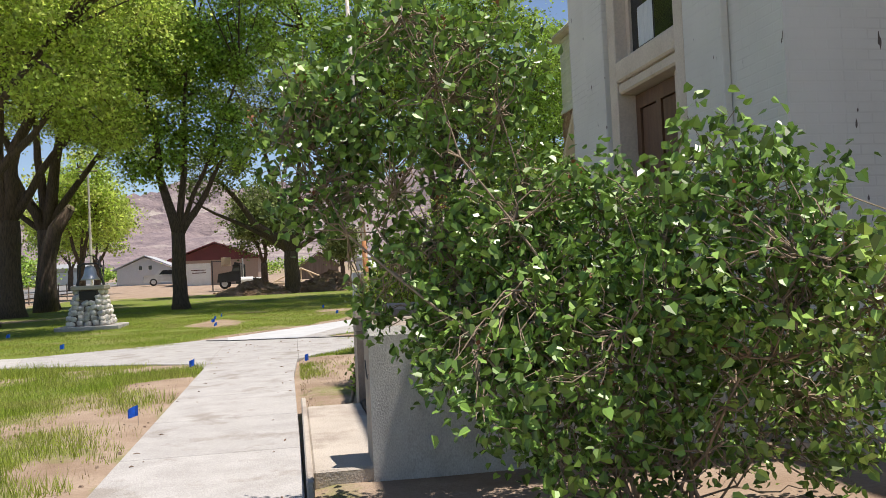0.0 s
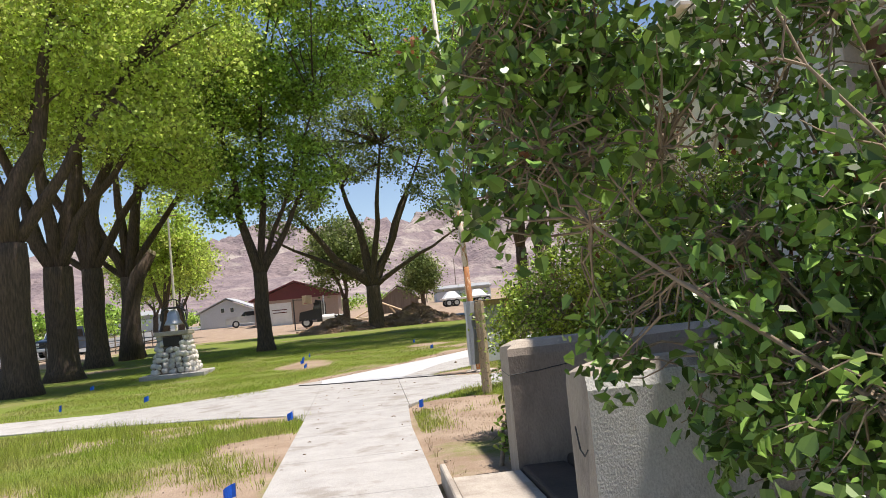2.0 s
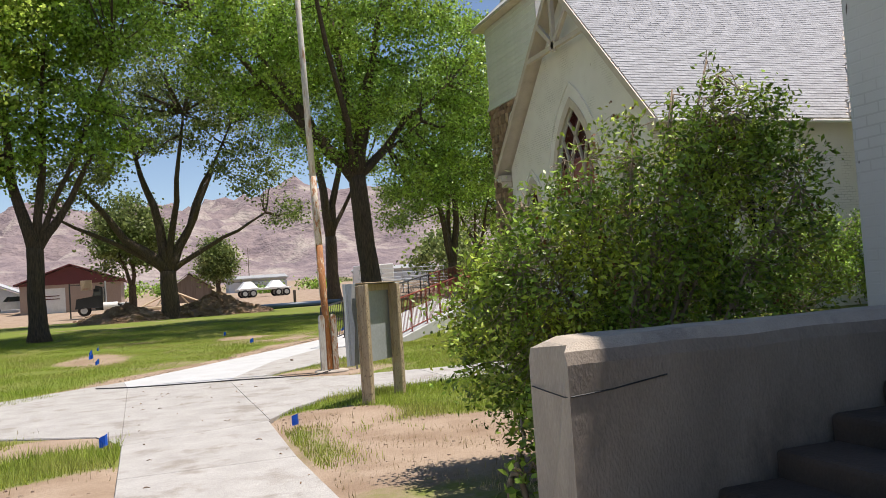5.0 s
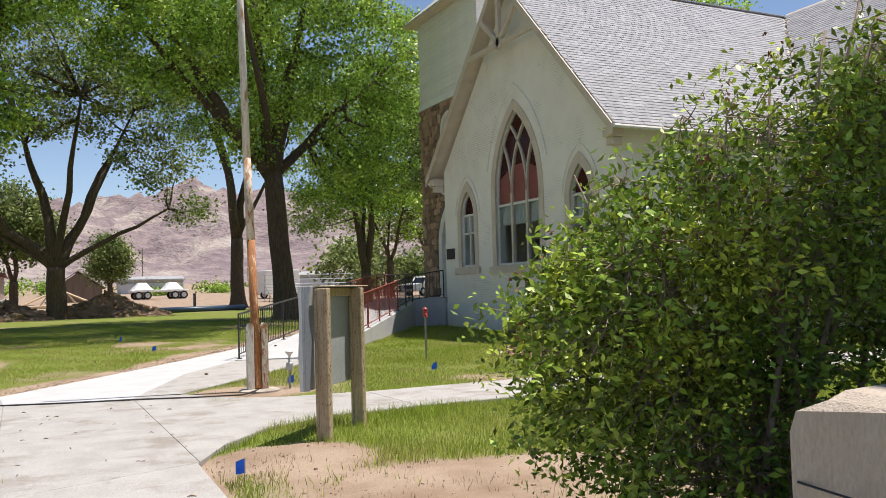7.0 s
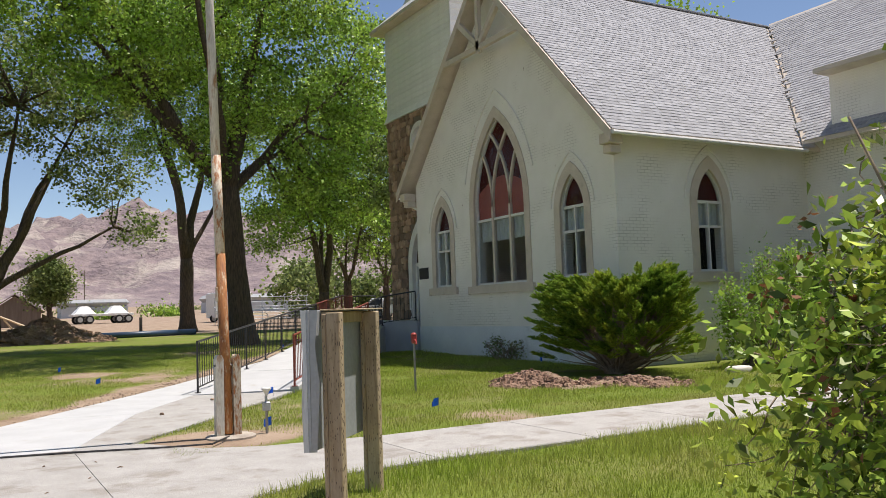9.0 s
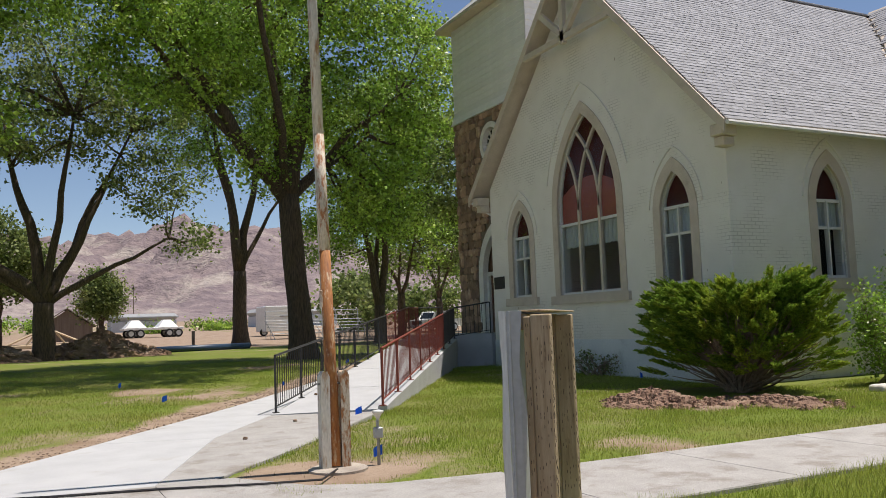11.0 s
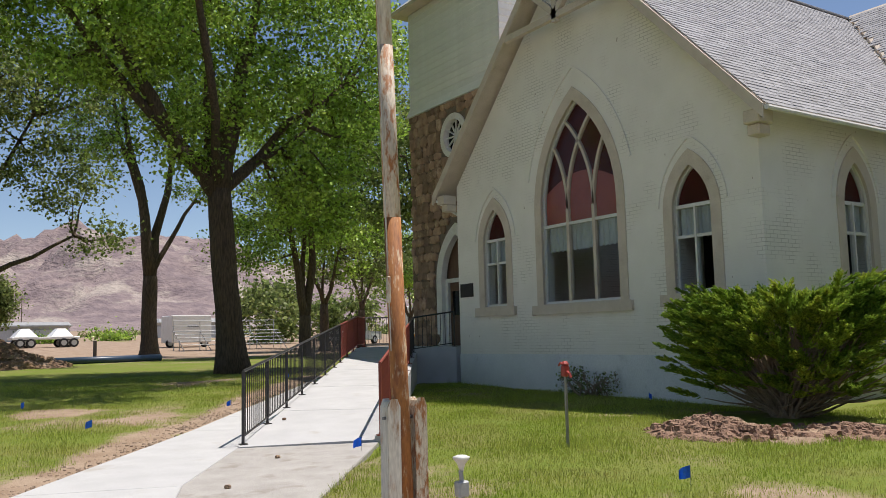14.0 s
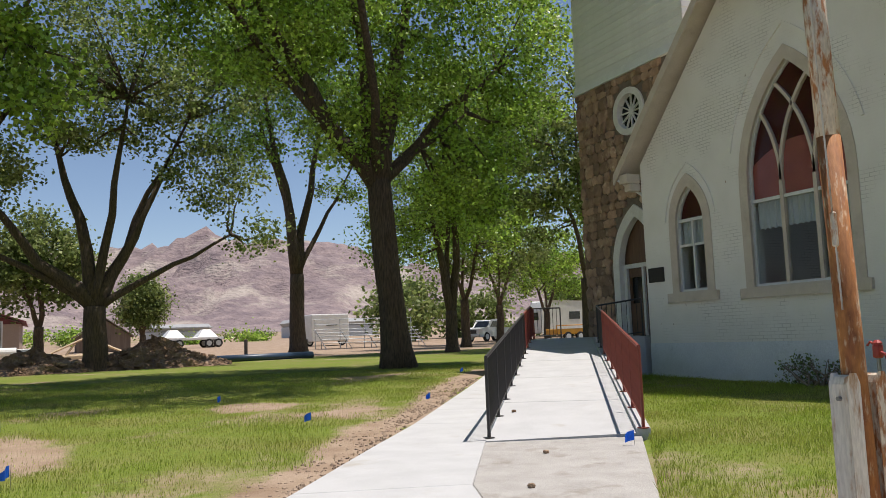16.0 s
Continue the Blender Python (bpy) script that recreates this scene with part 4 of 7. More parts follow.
# unseen roof; the deep south overhang is there to shade the south wall
part("roof", box(BX - 0.3, 5.59, B0 - 0.55, B1 + 0.25, 8.51, 8.8), GREYROOF, hall)
# unseen upper roof, set high and overhanging to lengthen that shadow
part("roof", box(5.2, 16, -4.3, 11.5, 10.62, 10.9), GREYROOF, hall)
for y0, y1 in ((5.32, 5.95), (7.80, 8.35)):
    part("pilaster", bevelled(box(BX - 0.075, BX - 0.002, y0, y1, 0.9, 8.4), 0.01), WHITE_BRICK2, hall)
part("base_course", bevelled(box(BX - 0.05, BX - 0.003, B0 - 0.05, B1 + 0.04, -0.2, 0.14), 0.01), CONC_OLD, hall)
part("base_course", bevelled(box(BX, 5.6, B0 - 0.05, B0 - 0.003, -0.2, 0.14), 0.01), CONC_OLD, hall)
case = part("door_frame", join(bevelled(box(BX - 0.04, BX + 0.3, D0 - 0.14, D0 + 0.05, DZ, 4.7), 0.012), bevelled(box(BX - 0.04, BX + 0.3, D1 - 0.05, D1 + 0.14, DZ, 4.7), 0.012), bevelled(box(BX - 0.05, BX + 0.28, D0 + 0.051, D1 - 0.051, 3.28, 3.50), 0.02), bevelled(box(BX - 0.02, BX + 0.25, D0 + 0.051, D1 - 0.051, 3.16, 3.275), 0.02)), TRIM, hall, "weathered cream door case")
door = part("door", plate([(D0 + 0.32, DZ), (D1 - 0.06, DZ), (D1 - 0.06, 3.15), (D0 + 0.32, 3.15)], [[(D0 + 0.42, DZ + 0.2), (D0 + 0.80, DZ + 0.2), (D0 + 0.80, 1.95), (D0 + 0.42, 1.95)], [(D0 + 0.90, DZ + 0.2), (D1 - 0.16, DZ + 0.2), (D1 - 0.16, 1.95), (D0 + 0.90, 1.95)], [(D0 + 0.42, 2.1), (D0 + 0.80, 2.1), (D0 + 0.80, 3.0), (D0 + 0.42, 3.0)], [(D0 + 0.90, 2.1), (D1 - 0.16, 2.1), (D1 - 0.16, 3.0), (D0 + 0.90, 3.0)]], on_west(BX + 0.16), 0.05), DARKWOOD, hall, "dark panelled wooden door")
for y0, y1, z0, z1 in ((D0 + 0.42, D0 + 0.80, DZ + 0.2, 1.95), (D0 + 0.90, D1 - 0.16, DZ + 0.2, 1.95), (D0 + 0.42, D0 + 0.80, 2.1, 3.0), (D0 + 0.90, D1 - 0.16, 2.1, 3.0)):
    part("panel", bevelled(box(BX + 0.178, BX + 0.21, y0 + 0.002, y1 - 0.002, z0 + 0.002, z1 - 0.002), 0.015), DARKWOOD, door)
part("sidelight", box(BX + 0.2, BX + 0.21, D0 + 0.05, D0 + 0.25, DZ, 3.15), DARKWIN, case)
part("jamb", bevelled(box(BX + 0.08, BX + 0.24, D0 + 0.25, D0 + 0.318, DZ, 3.158), 0.008), TRIM, case)
fan = part("transom_window", ring([(D0 + 0.052, 3.502), (D1 - 0.052, 3.502), (D1 - 0.052, 4.5), (D0 + 0.052, 4.5)], [(D0 + 0.13, 3.58), (D1 - 0.13, 3.58), (D1 - 0.13, 4.42), (D0 + 0.13, 4.42)], on_west(BX + 0.10), 0.06), TRIM, hall, "transom window with old dark glass")
part("pane", box(BX + 0.13, BX + 0.136, D0 + 0.12, D1 - 0.12, 3.57, 4.43), DARKWIN, fan)
part("curtain", box(BX + 0.12, BX + 0.126, 6.95, 7.30, 3.6, 4.0), LACE, fan, "torn white paper scrap")

# steps, platform and cheek walls
steps = thing("stair", "worn concrete entrance steps between two walls", "stair", kind="structure")
# treads carry their shade in the base colour
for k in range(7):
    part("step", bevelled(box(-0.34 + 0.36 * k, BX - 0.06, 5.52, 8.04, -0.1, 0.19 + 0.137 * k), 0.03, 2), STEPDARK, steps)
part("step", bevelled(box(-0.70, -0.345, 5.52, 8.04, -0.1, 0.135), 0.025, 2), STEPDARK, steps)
part("bottom_slab", bevelled(box(-1.26, -0.705, 5.12, 8.04, -0.1, 0.10), 0.015), CONC_OLD, steps)
part("kerb", bevelled(box(-1.31, -1.262, 4.7, 8.5, -0.1, 0.13), 0.01), CONC_OLD, steps)


def cheek(name, y0, y1, label, ztop, xw, side):
    """A concrete wall with a rounded, uneven coping."""
    bm = bmesh.new()
    n = 24
    x0, x1 = xw, BX - 0.06
    rings = []
    prof = [(y0, -0.2), (y0, ztop - 0.11), (y0 + 0.025, ztop - 0.05), (y0 + 0.09, ztop), (y1 - 0.09, ztop + 0.005), (y1 - 0.025, ztop - 0.05), (y1, ztop - 0.11), (y1, -0.2)]
    for i in range(n + 1):
        x = x0 + (x1 - x0) * i / n
        inset = 0.05 if i == 0 else 0
        rings.append([bm.verts.new((x + (0.05 if (i == 0 and z > ztop - 0.03) else 0), y + 0.008 * noise.noise(Vector((x * 3, y * 9, z * 4))), z + 0.012 * noise.noise(Vector((x * 2, y * 3, 1.0))) - (0.02 if inset and z > ztop - 0.03 else 0))) for y, z in prof])
    for a, b in zip(rings, rings[1:]):
        for k in range(len(prof) - 1):
            bm.faces.new((a[k], a[k + 1], b[k + 1], b[k]))
    bm.faces.new(rings[0])
    bm.faces.new(rings[-1][::-1])
    me = bpy.data.meshes.new(name)
    bmesh.ops.recalc_face_normals(bm, faces=bm.faces)
    bm.to_mesh(me)
    bm.free()
    me.materials.append(STUCCO)
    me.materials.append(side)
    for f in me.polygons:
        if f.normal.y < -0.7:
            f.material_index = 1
    return tagged(new(name, me), label, "wall", "stair walls", "structure")


cheek("wall_south", 5.10, 5.51, "rough stuccoed concrete stair wall, cracked and stained", 1.10, -0.85, WHITE_ROUGH)
# north wall's south face is coloured darker to stand for its shade
cheek("wall_north", 8.05, 8.46, "stuccoed concrete stair wall with a rounded coping and a crack", 1.09, -0.72, STUCCO_SHADE)
part("crack", tube([(-0.853, 5.20, 0.72), (-0.852, 5.27, 0.68), (-0.852, 5.35, 0.70), (-0.853, 5.40, 0.80)], 0.004, 4), INK, bpy.data.objects["wall_south"])
part("crack", tube([(-0.722, 8.44, 0.85), (-0.722, 8.28, 0.84), (-0.722, 8.10, 0.83), (-0.715, 8.045, 0.835), (-0.5, 8.044, 0.85), (-0.2, 8.044, 0.89)], 0.0035, 4), INK, bpy.data.objects["wall_north"])


# ---- trees ----
RNG = np.random.default_rng(5)


def leaf_faces(centres, size, wide=0.38, rng=RNG):
    """Small leaf faces with random turns at the given centres."""
    n = len(centres)
    d = rng.normal(size=(n, 3))
    d[:, 2] *= 0.8
    d /= np.linalg.norm(d, axis=1)[:, None]
    e = rng.normal(size=(n, 3))
    e -= (e * d).sum(1)[:, None] * d
    e /= np.linalg.norm(e, axis=1)[:, None]
    s = (size * rng.uniform(0.6, 1.35, n))[:, None]
    f = np.cross(d, e)
    a = centres - d * s * 0.5
    b = centres + e * s * wide + f * s * 0.10
    c = centres + d * s * 0.55
    g = centres - e * s * wide + f * s * 0.10
    return np.stack([a, b, c, g], 1)


def crown(ellipsoids, n, size, clump=28, spread=0.42, rng=RNG, hollow=0.35):
    """Leaf clumps over a set of ellipsoids (x, y, z, rx, ry, rz)."""
    vol = np.array([e[3] * e[4] * e[5] for e in ellipsoids]) ** 0.75
    which = rng.choice(len(ellipsoids), size=max(1, n // clump), p=vol / vol.sum())
    E = np.array(ellipsoids)[which]
    d = rng.normal(size=(len(which), 3))
    d /= np.linalg.norm(d, axis=1)[:, None]
    r = (hollow + (1 - hollow) * rng.uniform(0, 1, len(which)) ** 0.55)[:, None]
    r *= 1 + 0.16 * np.sin(5 * d[:, :1] + 3 * d[:, 1:2]) + 0.12 * np.sin(9 * d[:, 2:3] + 2)
    c = E[:, :3] + d * r * E[:, 3:]
    # clumps gather into boughs, with gaps between them
    bough = c[rng.integers(0, len(c), max(1, len(c) // 8))]
    near = bough[np.argmin(((c[:, None, :] - bough[None, :, :]) ** 2).sum(2), axis=1)]
    c = near + (c - near) * np.array([0.62, 0.62, 0.42])
    sp = spread * rng.uniform(0.5, 1.5, len(which))
    p = np.repeat(c, clump, 0) + rng.normal(size=(len(which) * clump, 3)) * np.repeat(sp, clump)[:, None] * np.array([1, 1, 0.7])
    return leaf_faces(p, size, rng=rng), c


def wobble(a, b, n, amp, seed):
    a, b = Vector(a), Vector(b)
    pts = []
    for i in range(n + 1):
        t = i / n
        o = noise.noise_vector(Vector((seed * 3.7 + t * 2.2, seed, 0.3))) * amp * math.sin(math.pi * min(1, t * 1.2))
        pts.append(a.lerp(b, t) + o)
    return pts


def tree(x, y, label, r, fork, limbs, ells, n, size, leafmat, lean=(0, 0), seed=1, spread=0.42, clump=28, twigs=26, hollow=0.35, stems=None):
    """A tree: flared trunk, forking limbs (top point, radius), branches into the crown, leaf clumps."""
    z0 = pathz(y)
    root = thing("tree", label, "tree", at_=(x, y, z0))
    rng = np.random.default_rng(seed)
    shapes = []
    f = Vector((lean[0], lean[1], fork))
    p = wobble((0, 0, -0.15), f, 8, 0.10, seed)
    rr = [r * (1.45 - 0.9 * min(1, i * 0.55)) if i < 2 else r * (1.0 - 0.018 * i) for i in range(9)]
    rr[0] = r * 1.5
    rr[1] = r * 1.12
    trunk = tube(p, rr, 14)
    tv = []
    for q in trunk[0]:
        d = Vector((q[0], q[1], 0))
        k = 1 + 0.10 * noise.noise(Vector((q[0] * 5, q[1] * 5, q[2] * 0.7)))
        tv.append((q[0] * k, q[1] * k, q[2]))
    part("trunk", (tv, trunk[1]), BARK, root, smooth=True)
    ends = []
    for i, (tx, ty, tz, lr) in enumerate(limbs):
        start = p[-1] if tz > fork else p[-3]
        q = wobble(start - Vector((0, 0, 0.15)), (tx, ty, tz), 7, 0.35 + 0.05 * (tz - fork), seed + 5 + i)
        part("limb", tube(q, [lr * (1.05 - 0.11 * k) for k in range(8)], 9), BARK, root, smooth=True)
        ends += q[2:]
    faces, cl = crown(ells, int(n * 2.8), size * 0.64, clump, spread * 0.80, rng, hollow)
    # branches run from the limbs to clump centres
    br = []
    if ends:
        for k in range(min(int(twigs * 1.6), len(cl))):
            c = Vector(cl[k])
            e = min(ends, key=lambda v: (v - c).length)
            q = wobble(e, c, 4, 0.25, seed + 40 + k)
            br.append(tube(q, [0.13 * r * (1.0 - 0.21 * j) * (1.0 if k % 3 else 1.5) for j in range(4)] + [0.010], 5, cap=False))
    if br:
        tagged(part("branching", join(*br), BARK, root, smooth=True), kind="stuff")
    quads("crown", faces, leafmat, 4, root)
    return root


# last crown mass sits above the view, added to shade the lawn
tree(-6.3, 38.3, "tall cottonwood with a forked dark trunk on the lawn", 0.33, 3.4,
     [(-1.2, 0, 9.5, 0.24), (2.2, 0.2, 7.0, 0.20), (0.6, 1.0, 12.0, 0.17), (3.0, -0.5, 10.5, 0.12)],
     [(-1.0, 0, 7.2, 1.7, 1.7, 2.2), (0.4, 0, 10.5, 3.2, 3.0, 3.0), (2.4, 0, 7.6, 1.7, 1.8, 1.7), (1.6, 0, 13.5, 4.0, 3.6, 3.4), (-2.2, 0.5, 12.5, 2.5, 2.5, 2.4), (1.0, -4.0, 15.5, 3.6, 2.8, 1.7)], 15500, 0.25, LEAF, seed=11, spread=0.42)
tree(-1.4, 53.2, "spreading old tree with low crooked limbs", 0.50, 2.6,
     [(-4.8, 0, 7.8, 0.30), (-1.6, 1, 10.0, 0.30), (2.6, 0, 8.0, 0.32), (5.4, -0.5, 5.6, 0.17), (-6.3, 0.6, 6.2, 0.18), (1.2, -1, 11.2, 0.22), (3.9, 0.8, 11.0, 0.18)],
     [(-4.6, 0, 7.8, 2.6, 2.2, 1.8), (0, 0, 10.5, 3.6, 3.0, 2.0), (4.6, 0, 8.2, 2.4, 2.4, 2.0), (6.6, -0.5, 5.4, 1.4, 1.5, 1.1), (-1.0, 0, 13.5, 5.0, 4.0, 2.5), (4.5, 0, 12.2, 3.0, 3.0, 2.2)], 10500, 0.25, LEAF_G, seed=12, spread=0.45, twigs=40)
tree(9.8, 63.0, "tall slender twin-stemmed tree at the lawn's edge", 0.46, 4.6,
     [(-1.7, 0, 15.0, 0.34), (1.6, 0, 13.5, 0.32), (3.6, 0.5, 11.0, 0.17), (-2.6, 0, 18.0, 0.20)],
     [(-3.0, 0, 12.2, 2.6, 2.2, 1.9), (-1.0, 0, 16.5, 4.2, 3.4, 3.2), (3.0, 0, 14.0, 3.4, 3.0, 3.0), (0, 0, 20, 5.0, 4.0, 3.0), (2.6, 0, 9.4, 1.6, 1.6, 0.8)], 15000, 0.25, LEAF, seed=13, spread=0.55, twigs=36)
# last three crown masses and last limb: added overhead, unseen, for lawn shade
tree(7.2, 41.8, "very large cottonwood with a massive dark trunk", 0.46, 6.2,
     [(-4.6, -0.5, 11.5, 0.36), (1.2, 0.5, 14.0, 0.38), (4.2, 0, 10.5, 0.22), (-1.2, 0.8, 15.5, 0.26), (-7.5, -0.8, 13.4, 0.20), (2.6, -0.6, 8.6, 0.15), (-3.6, -6.4, 15.6, 0.17)],
     [(-4.5, 0, 11.0, 3.4, 3.0, 2.2), (0.2, 0, 10.0, 2.4, 2.8, 2.0), (3.4, 0, 8.0, 2.0, 2.4, 2.4), (-1.0, 0, 14.0, 6.0, 4.5, 3.0), (4.8, 0, 11.5, 2.6, 3.0, 2.6), (-7.6, -0.5, 13.4, 3.2, 3.0, 2.4), (2.6, -0.5, 5.8, 1.5, 1.6, 1.3), (-1.6, 0, 7.6, 1.3, 1.5, 1.2), (-3.5, -7.0, 16.0, 4.6, 3.6, 1.9), (-8.5, -6.0, 16.2, 4.0, 3.8, 1.9), (0.8, -4.5, 15.5, 3.0, 3.0, 1.8)], 36000, 0.23, LEAF, lean=(-0.5, 0), seed=14, spread=0.5, twigs=60)
tree(16.6, 57.0, "forked tree beside the bleachers", 0.36, 2.2,
     [(-1.4, 0, 10, 0.24), (1.0, 0, 11, 0.25), (0.2, 0.6, 13, 0.16)],
     [(-1.6, 0, 8.2, 3.2, 2.6, 2.8), (1.6, 0, 9.5, 3.2, 2.8, 3.0), (0, 0, 13, 4.5, 3.5, 3.0), (-3.4, 0, 6.0, 1.8, 1.8, 1.7), (4.5, 0, 12.5, 3, 3, 3)], 15000, 0.24, LEAF, seed=15, spread=0.55, twigs=30)
row = [(-11.9, 26.7, 0.50, 4.4, 21), (-12.6, 32.3, 0.55, 4.0, 22), (-13.4, 38.6, 0.48, 4.2, 23), (-13.5, 44.5, 0.45, 4.0, 24)]
for k, (x, y, r, fork, sd) in enumerate(row):
    tree(x, y, "massive old cottonwood in a row along the road", r, fork,
         [(-2.6, 0.3, 10.5, 0.30), (1.6, 0.5, 12.0, 0.34), (3.6, 0, 9.2, 0.22), (-0.6, 0.2, 13.0, 0.26)] + ([(-3.6, 0, 6.4, 0.16)] if k > 1 else []),
         [(-2.5, 0, 10.8, 3.2, 2.8, 2.4), (2.2, 0, 10.6, 3.6, 3.0, 2.6), (0, 0, 13.6, 5.0, 4.0, 2.8), (4.2, 0, 8.2, 2.0, 2.0, 1.8), (5.5, 0, 12.0, 2.6, 2.6, 2.4)], 15000, 0.22, LEAF_Y, seed=sd, spread=0.5, twigs=34)
# broken trunk at the end of the row
stub = thing("tree_stump", "tall broken tree trunk with a pale snapped top", "tree", at_=(-13.0, 42.2, pathz(42.2)))
part("trunk", tube([(0, 0, -0.1), (0.05, 0, 1.2), (0.15, 0, 2.6), (0.55, 0, 3.9), (1.25, 0, 4.9)], [0.62, 0.48, 0.42, 0.36, 0.24], 12), BARK, stub, smooth=True)
part("broken_top", tube([(1.24, 0, 4.88), (1.33, 0, 5.02)], [0.235, 0.17], 10), LUMBER, stub, "pale snapped wood")
# smaller trees further off
for x, y, h, w, m, sd in [(-17.5, 74, 9.5, 3.6, LEAF_Y, 31), (3.6, 84, 6.0, 1.5, LEAF_G, 32), (-3.5, 66, 8.5, 3.0, LEAF_G, 33), (22, 66, 13, 5.0, LEAF, 34), (28, 72, 12, 5.2, LEAF_G, 35), (36, 78, 10, 5.0, LEAF, 36), (22, 52, 15, 4.5, LEAF_G, 37),
                         (30, 58, 14, 5.0, LEAF, 38), (-24, 92, 9, 4, LEAF, 39), (46, 70, 14, 6, LEAF, 41), (-15.5, 60, 10, 3.4, LEAF_Y, 42)]:
    tree(x, y, "green shade tree beyond the lawn", 0.22 + h * 0.008, h * 0.24, [(-w * 0.4, 0, h * 0.7, 0.14), (w * 0.4, 0.2, h * 0.75, 0.14), (0, 0.3, h * 0.9, 0.1)],
         [(-w * 0.45, 0, h * 0.58, w * 0.6, w * 0.6, h * 0.24), (w * 0.45, 0, h * 0.6, w * 0.6, w * 0.6, h * 0.24), (0, 0, h * 0.78, w * 0.75, w * 0.75, h * 0.24)], 4600, 0.32, m, seed=sd, spread=0.55, twigs=14, hollow=0.2)
# trees behind the church roof
tree(26, 40, "tall shade tree behind the church", 0.4, 5, [(-2, 0, 12, 0.2), (2, 0, 13, 0.2)], [(-2, 0, 12, 4, 4, 3.5), (3, 0, 13, 4, 4, 3.5)], 7000, 0.28, LEAF, seed=43, spread=0.6)


def thicket(name, label, spots, n, size, m, seed):
    """A far belt of shrubs or woods as one mass of leaf clumps."""
    rng = np.random.default_rng(seed)
    ell = [(x, y, pathz(y) + h * 0.45, w, w * 0.7, h * 0.55) for x, y, w, h in spots]
    f, _ = crown(ell, n, size, 22, size * 1.6, rng, 0.3)
    return tagged(quads(name, f, m), label, "trees", kind="stuff")


rs = random.Random(3)
thicket("far_woods", "distant belt of green trees before the mountains", [(-70 + 9 * i + rs.uniform(-3, 3), 125 + rs.uniform(-8, 20), rs.uniform(2.5, 5), rs.uniform(1.2, 2.4)) for i in range(11)], 9000, 0.40, LEAF, 51)
thicket("far_woods", "dark green hedge of trees beyond the church", [(28 + 4.2 * i + rs.uniform(-2, 2), 92 + rs.uniform(-6, 10), rs.uniform(3, 4.5), rs.uniform(4, 8)) for i in range(8)], 15000, 0.45, LEAF_G, 52)
thicket("sage_brush", "low grey-green desert brush far off", [(-60 + 8 * i + rs.uniform(-4, 4), 160 + rs.uniform(-20, 60), rs.uniform(2, 4), rs.uniform(0.8, 2.0)) for i in range(26)], 10000, 0.36, LEAF_G, 53)
thicket("roadside_hedge", "green hedge along the far side of the road", [(-36 + rs.uniform(-1, 1), 20 + 7 * i, 3.5, rs.uniform(3, 5)) for i in range(15)], 14000, 0.4, LEAF, 54)


# ---- shrubs ----
def heart_leaves(c, size, rng, droop=0.35):
    """Folded heart-shaped leaves: two halves of four corners."""
    n = len(c)
    ax = rng.normal(size=(n, 3))
    ax[:, 2] -= droop
    ax /= np.linalg.norm(ax, axis=1)[:, None]
    nr = rng.normal(size=(n, 3)) + np.array([0, 0, 0.9])
    nr -= (nr * ax).sum(1)[:, None] * ax
    nr /= np.linalg.norm(nr, axis=1)[:, None]
    sd = np.cross(ax, nr)
    s = (size * rng.uniform(0.55, 1.3, n))[:, None]
    lift = nr * s * 0.12
    base, tip = c, c + ax * s + nr * s * -0.10
    mid = c + ax * s * 0.45
    r1, r2 = c + ax * s * 0.05 + sd * s * 0.36 + lift, c + ax * s * 0.48 + sd * s * 0.40 + lift
    l1, l2 = c + ax * s * 0.05 - sd * s * 0.36 + lift, c + ax * s * 0.48 - sd * s * 0.40 + lift
    return np.concatenate([np.stack([base, r1, r2, tip], 1), np.stack([base, tip, l2, l1], 1)])


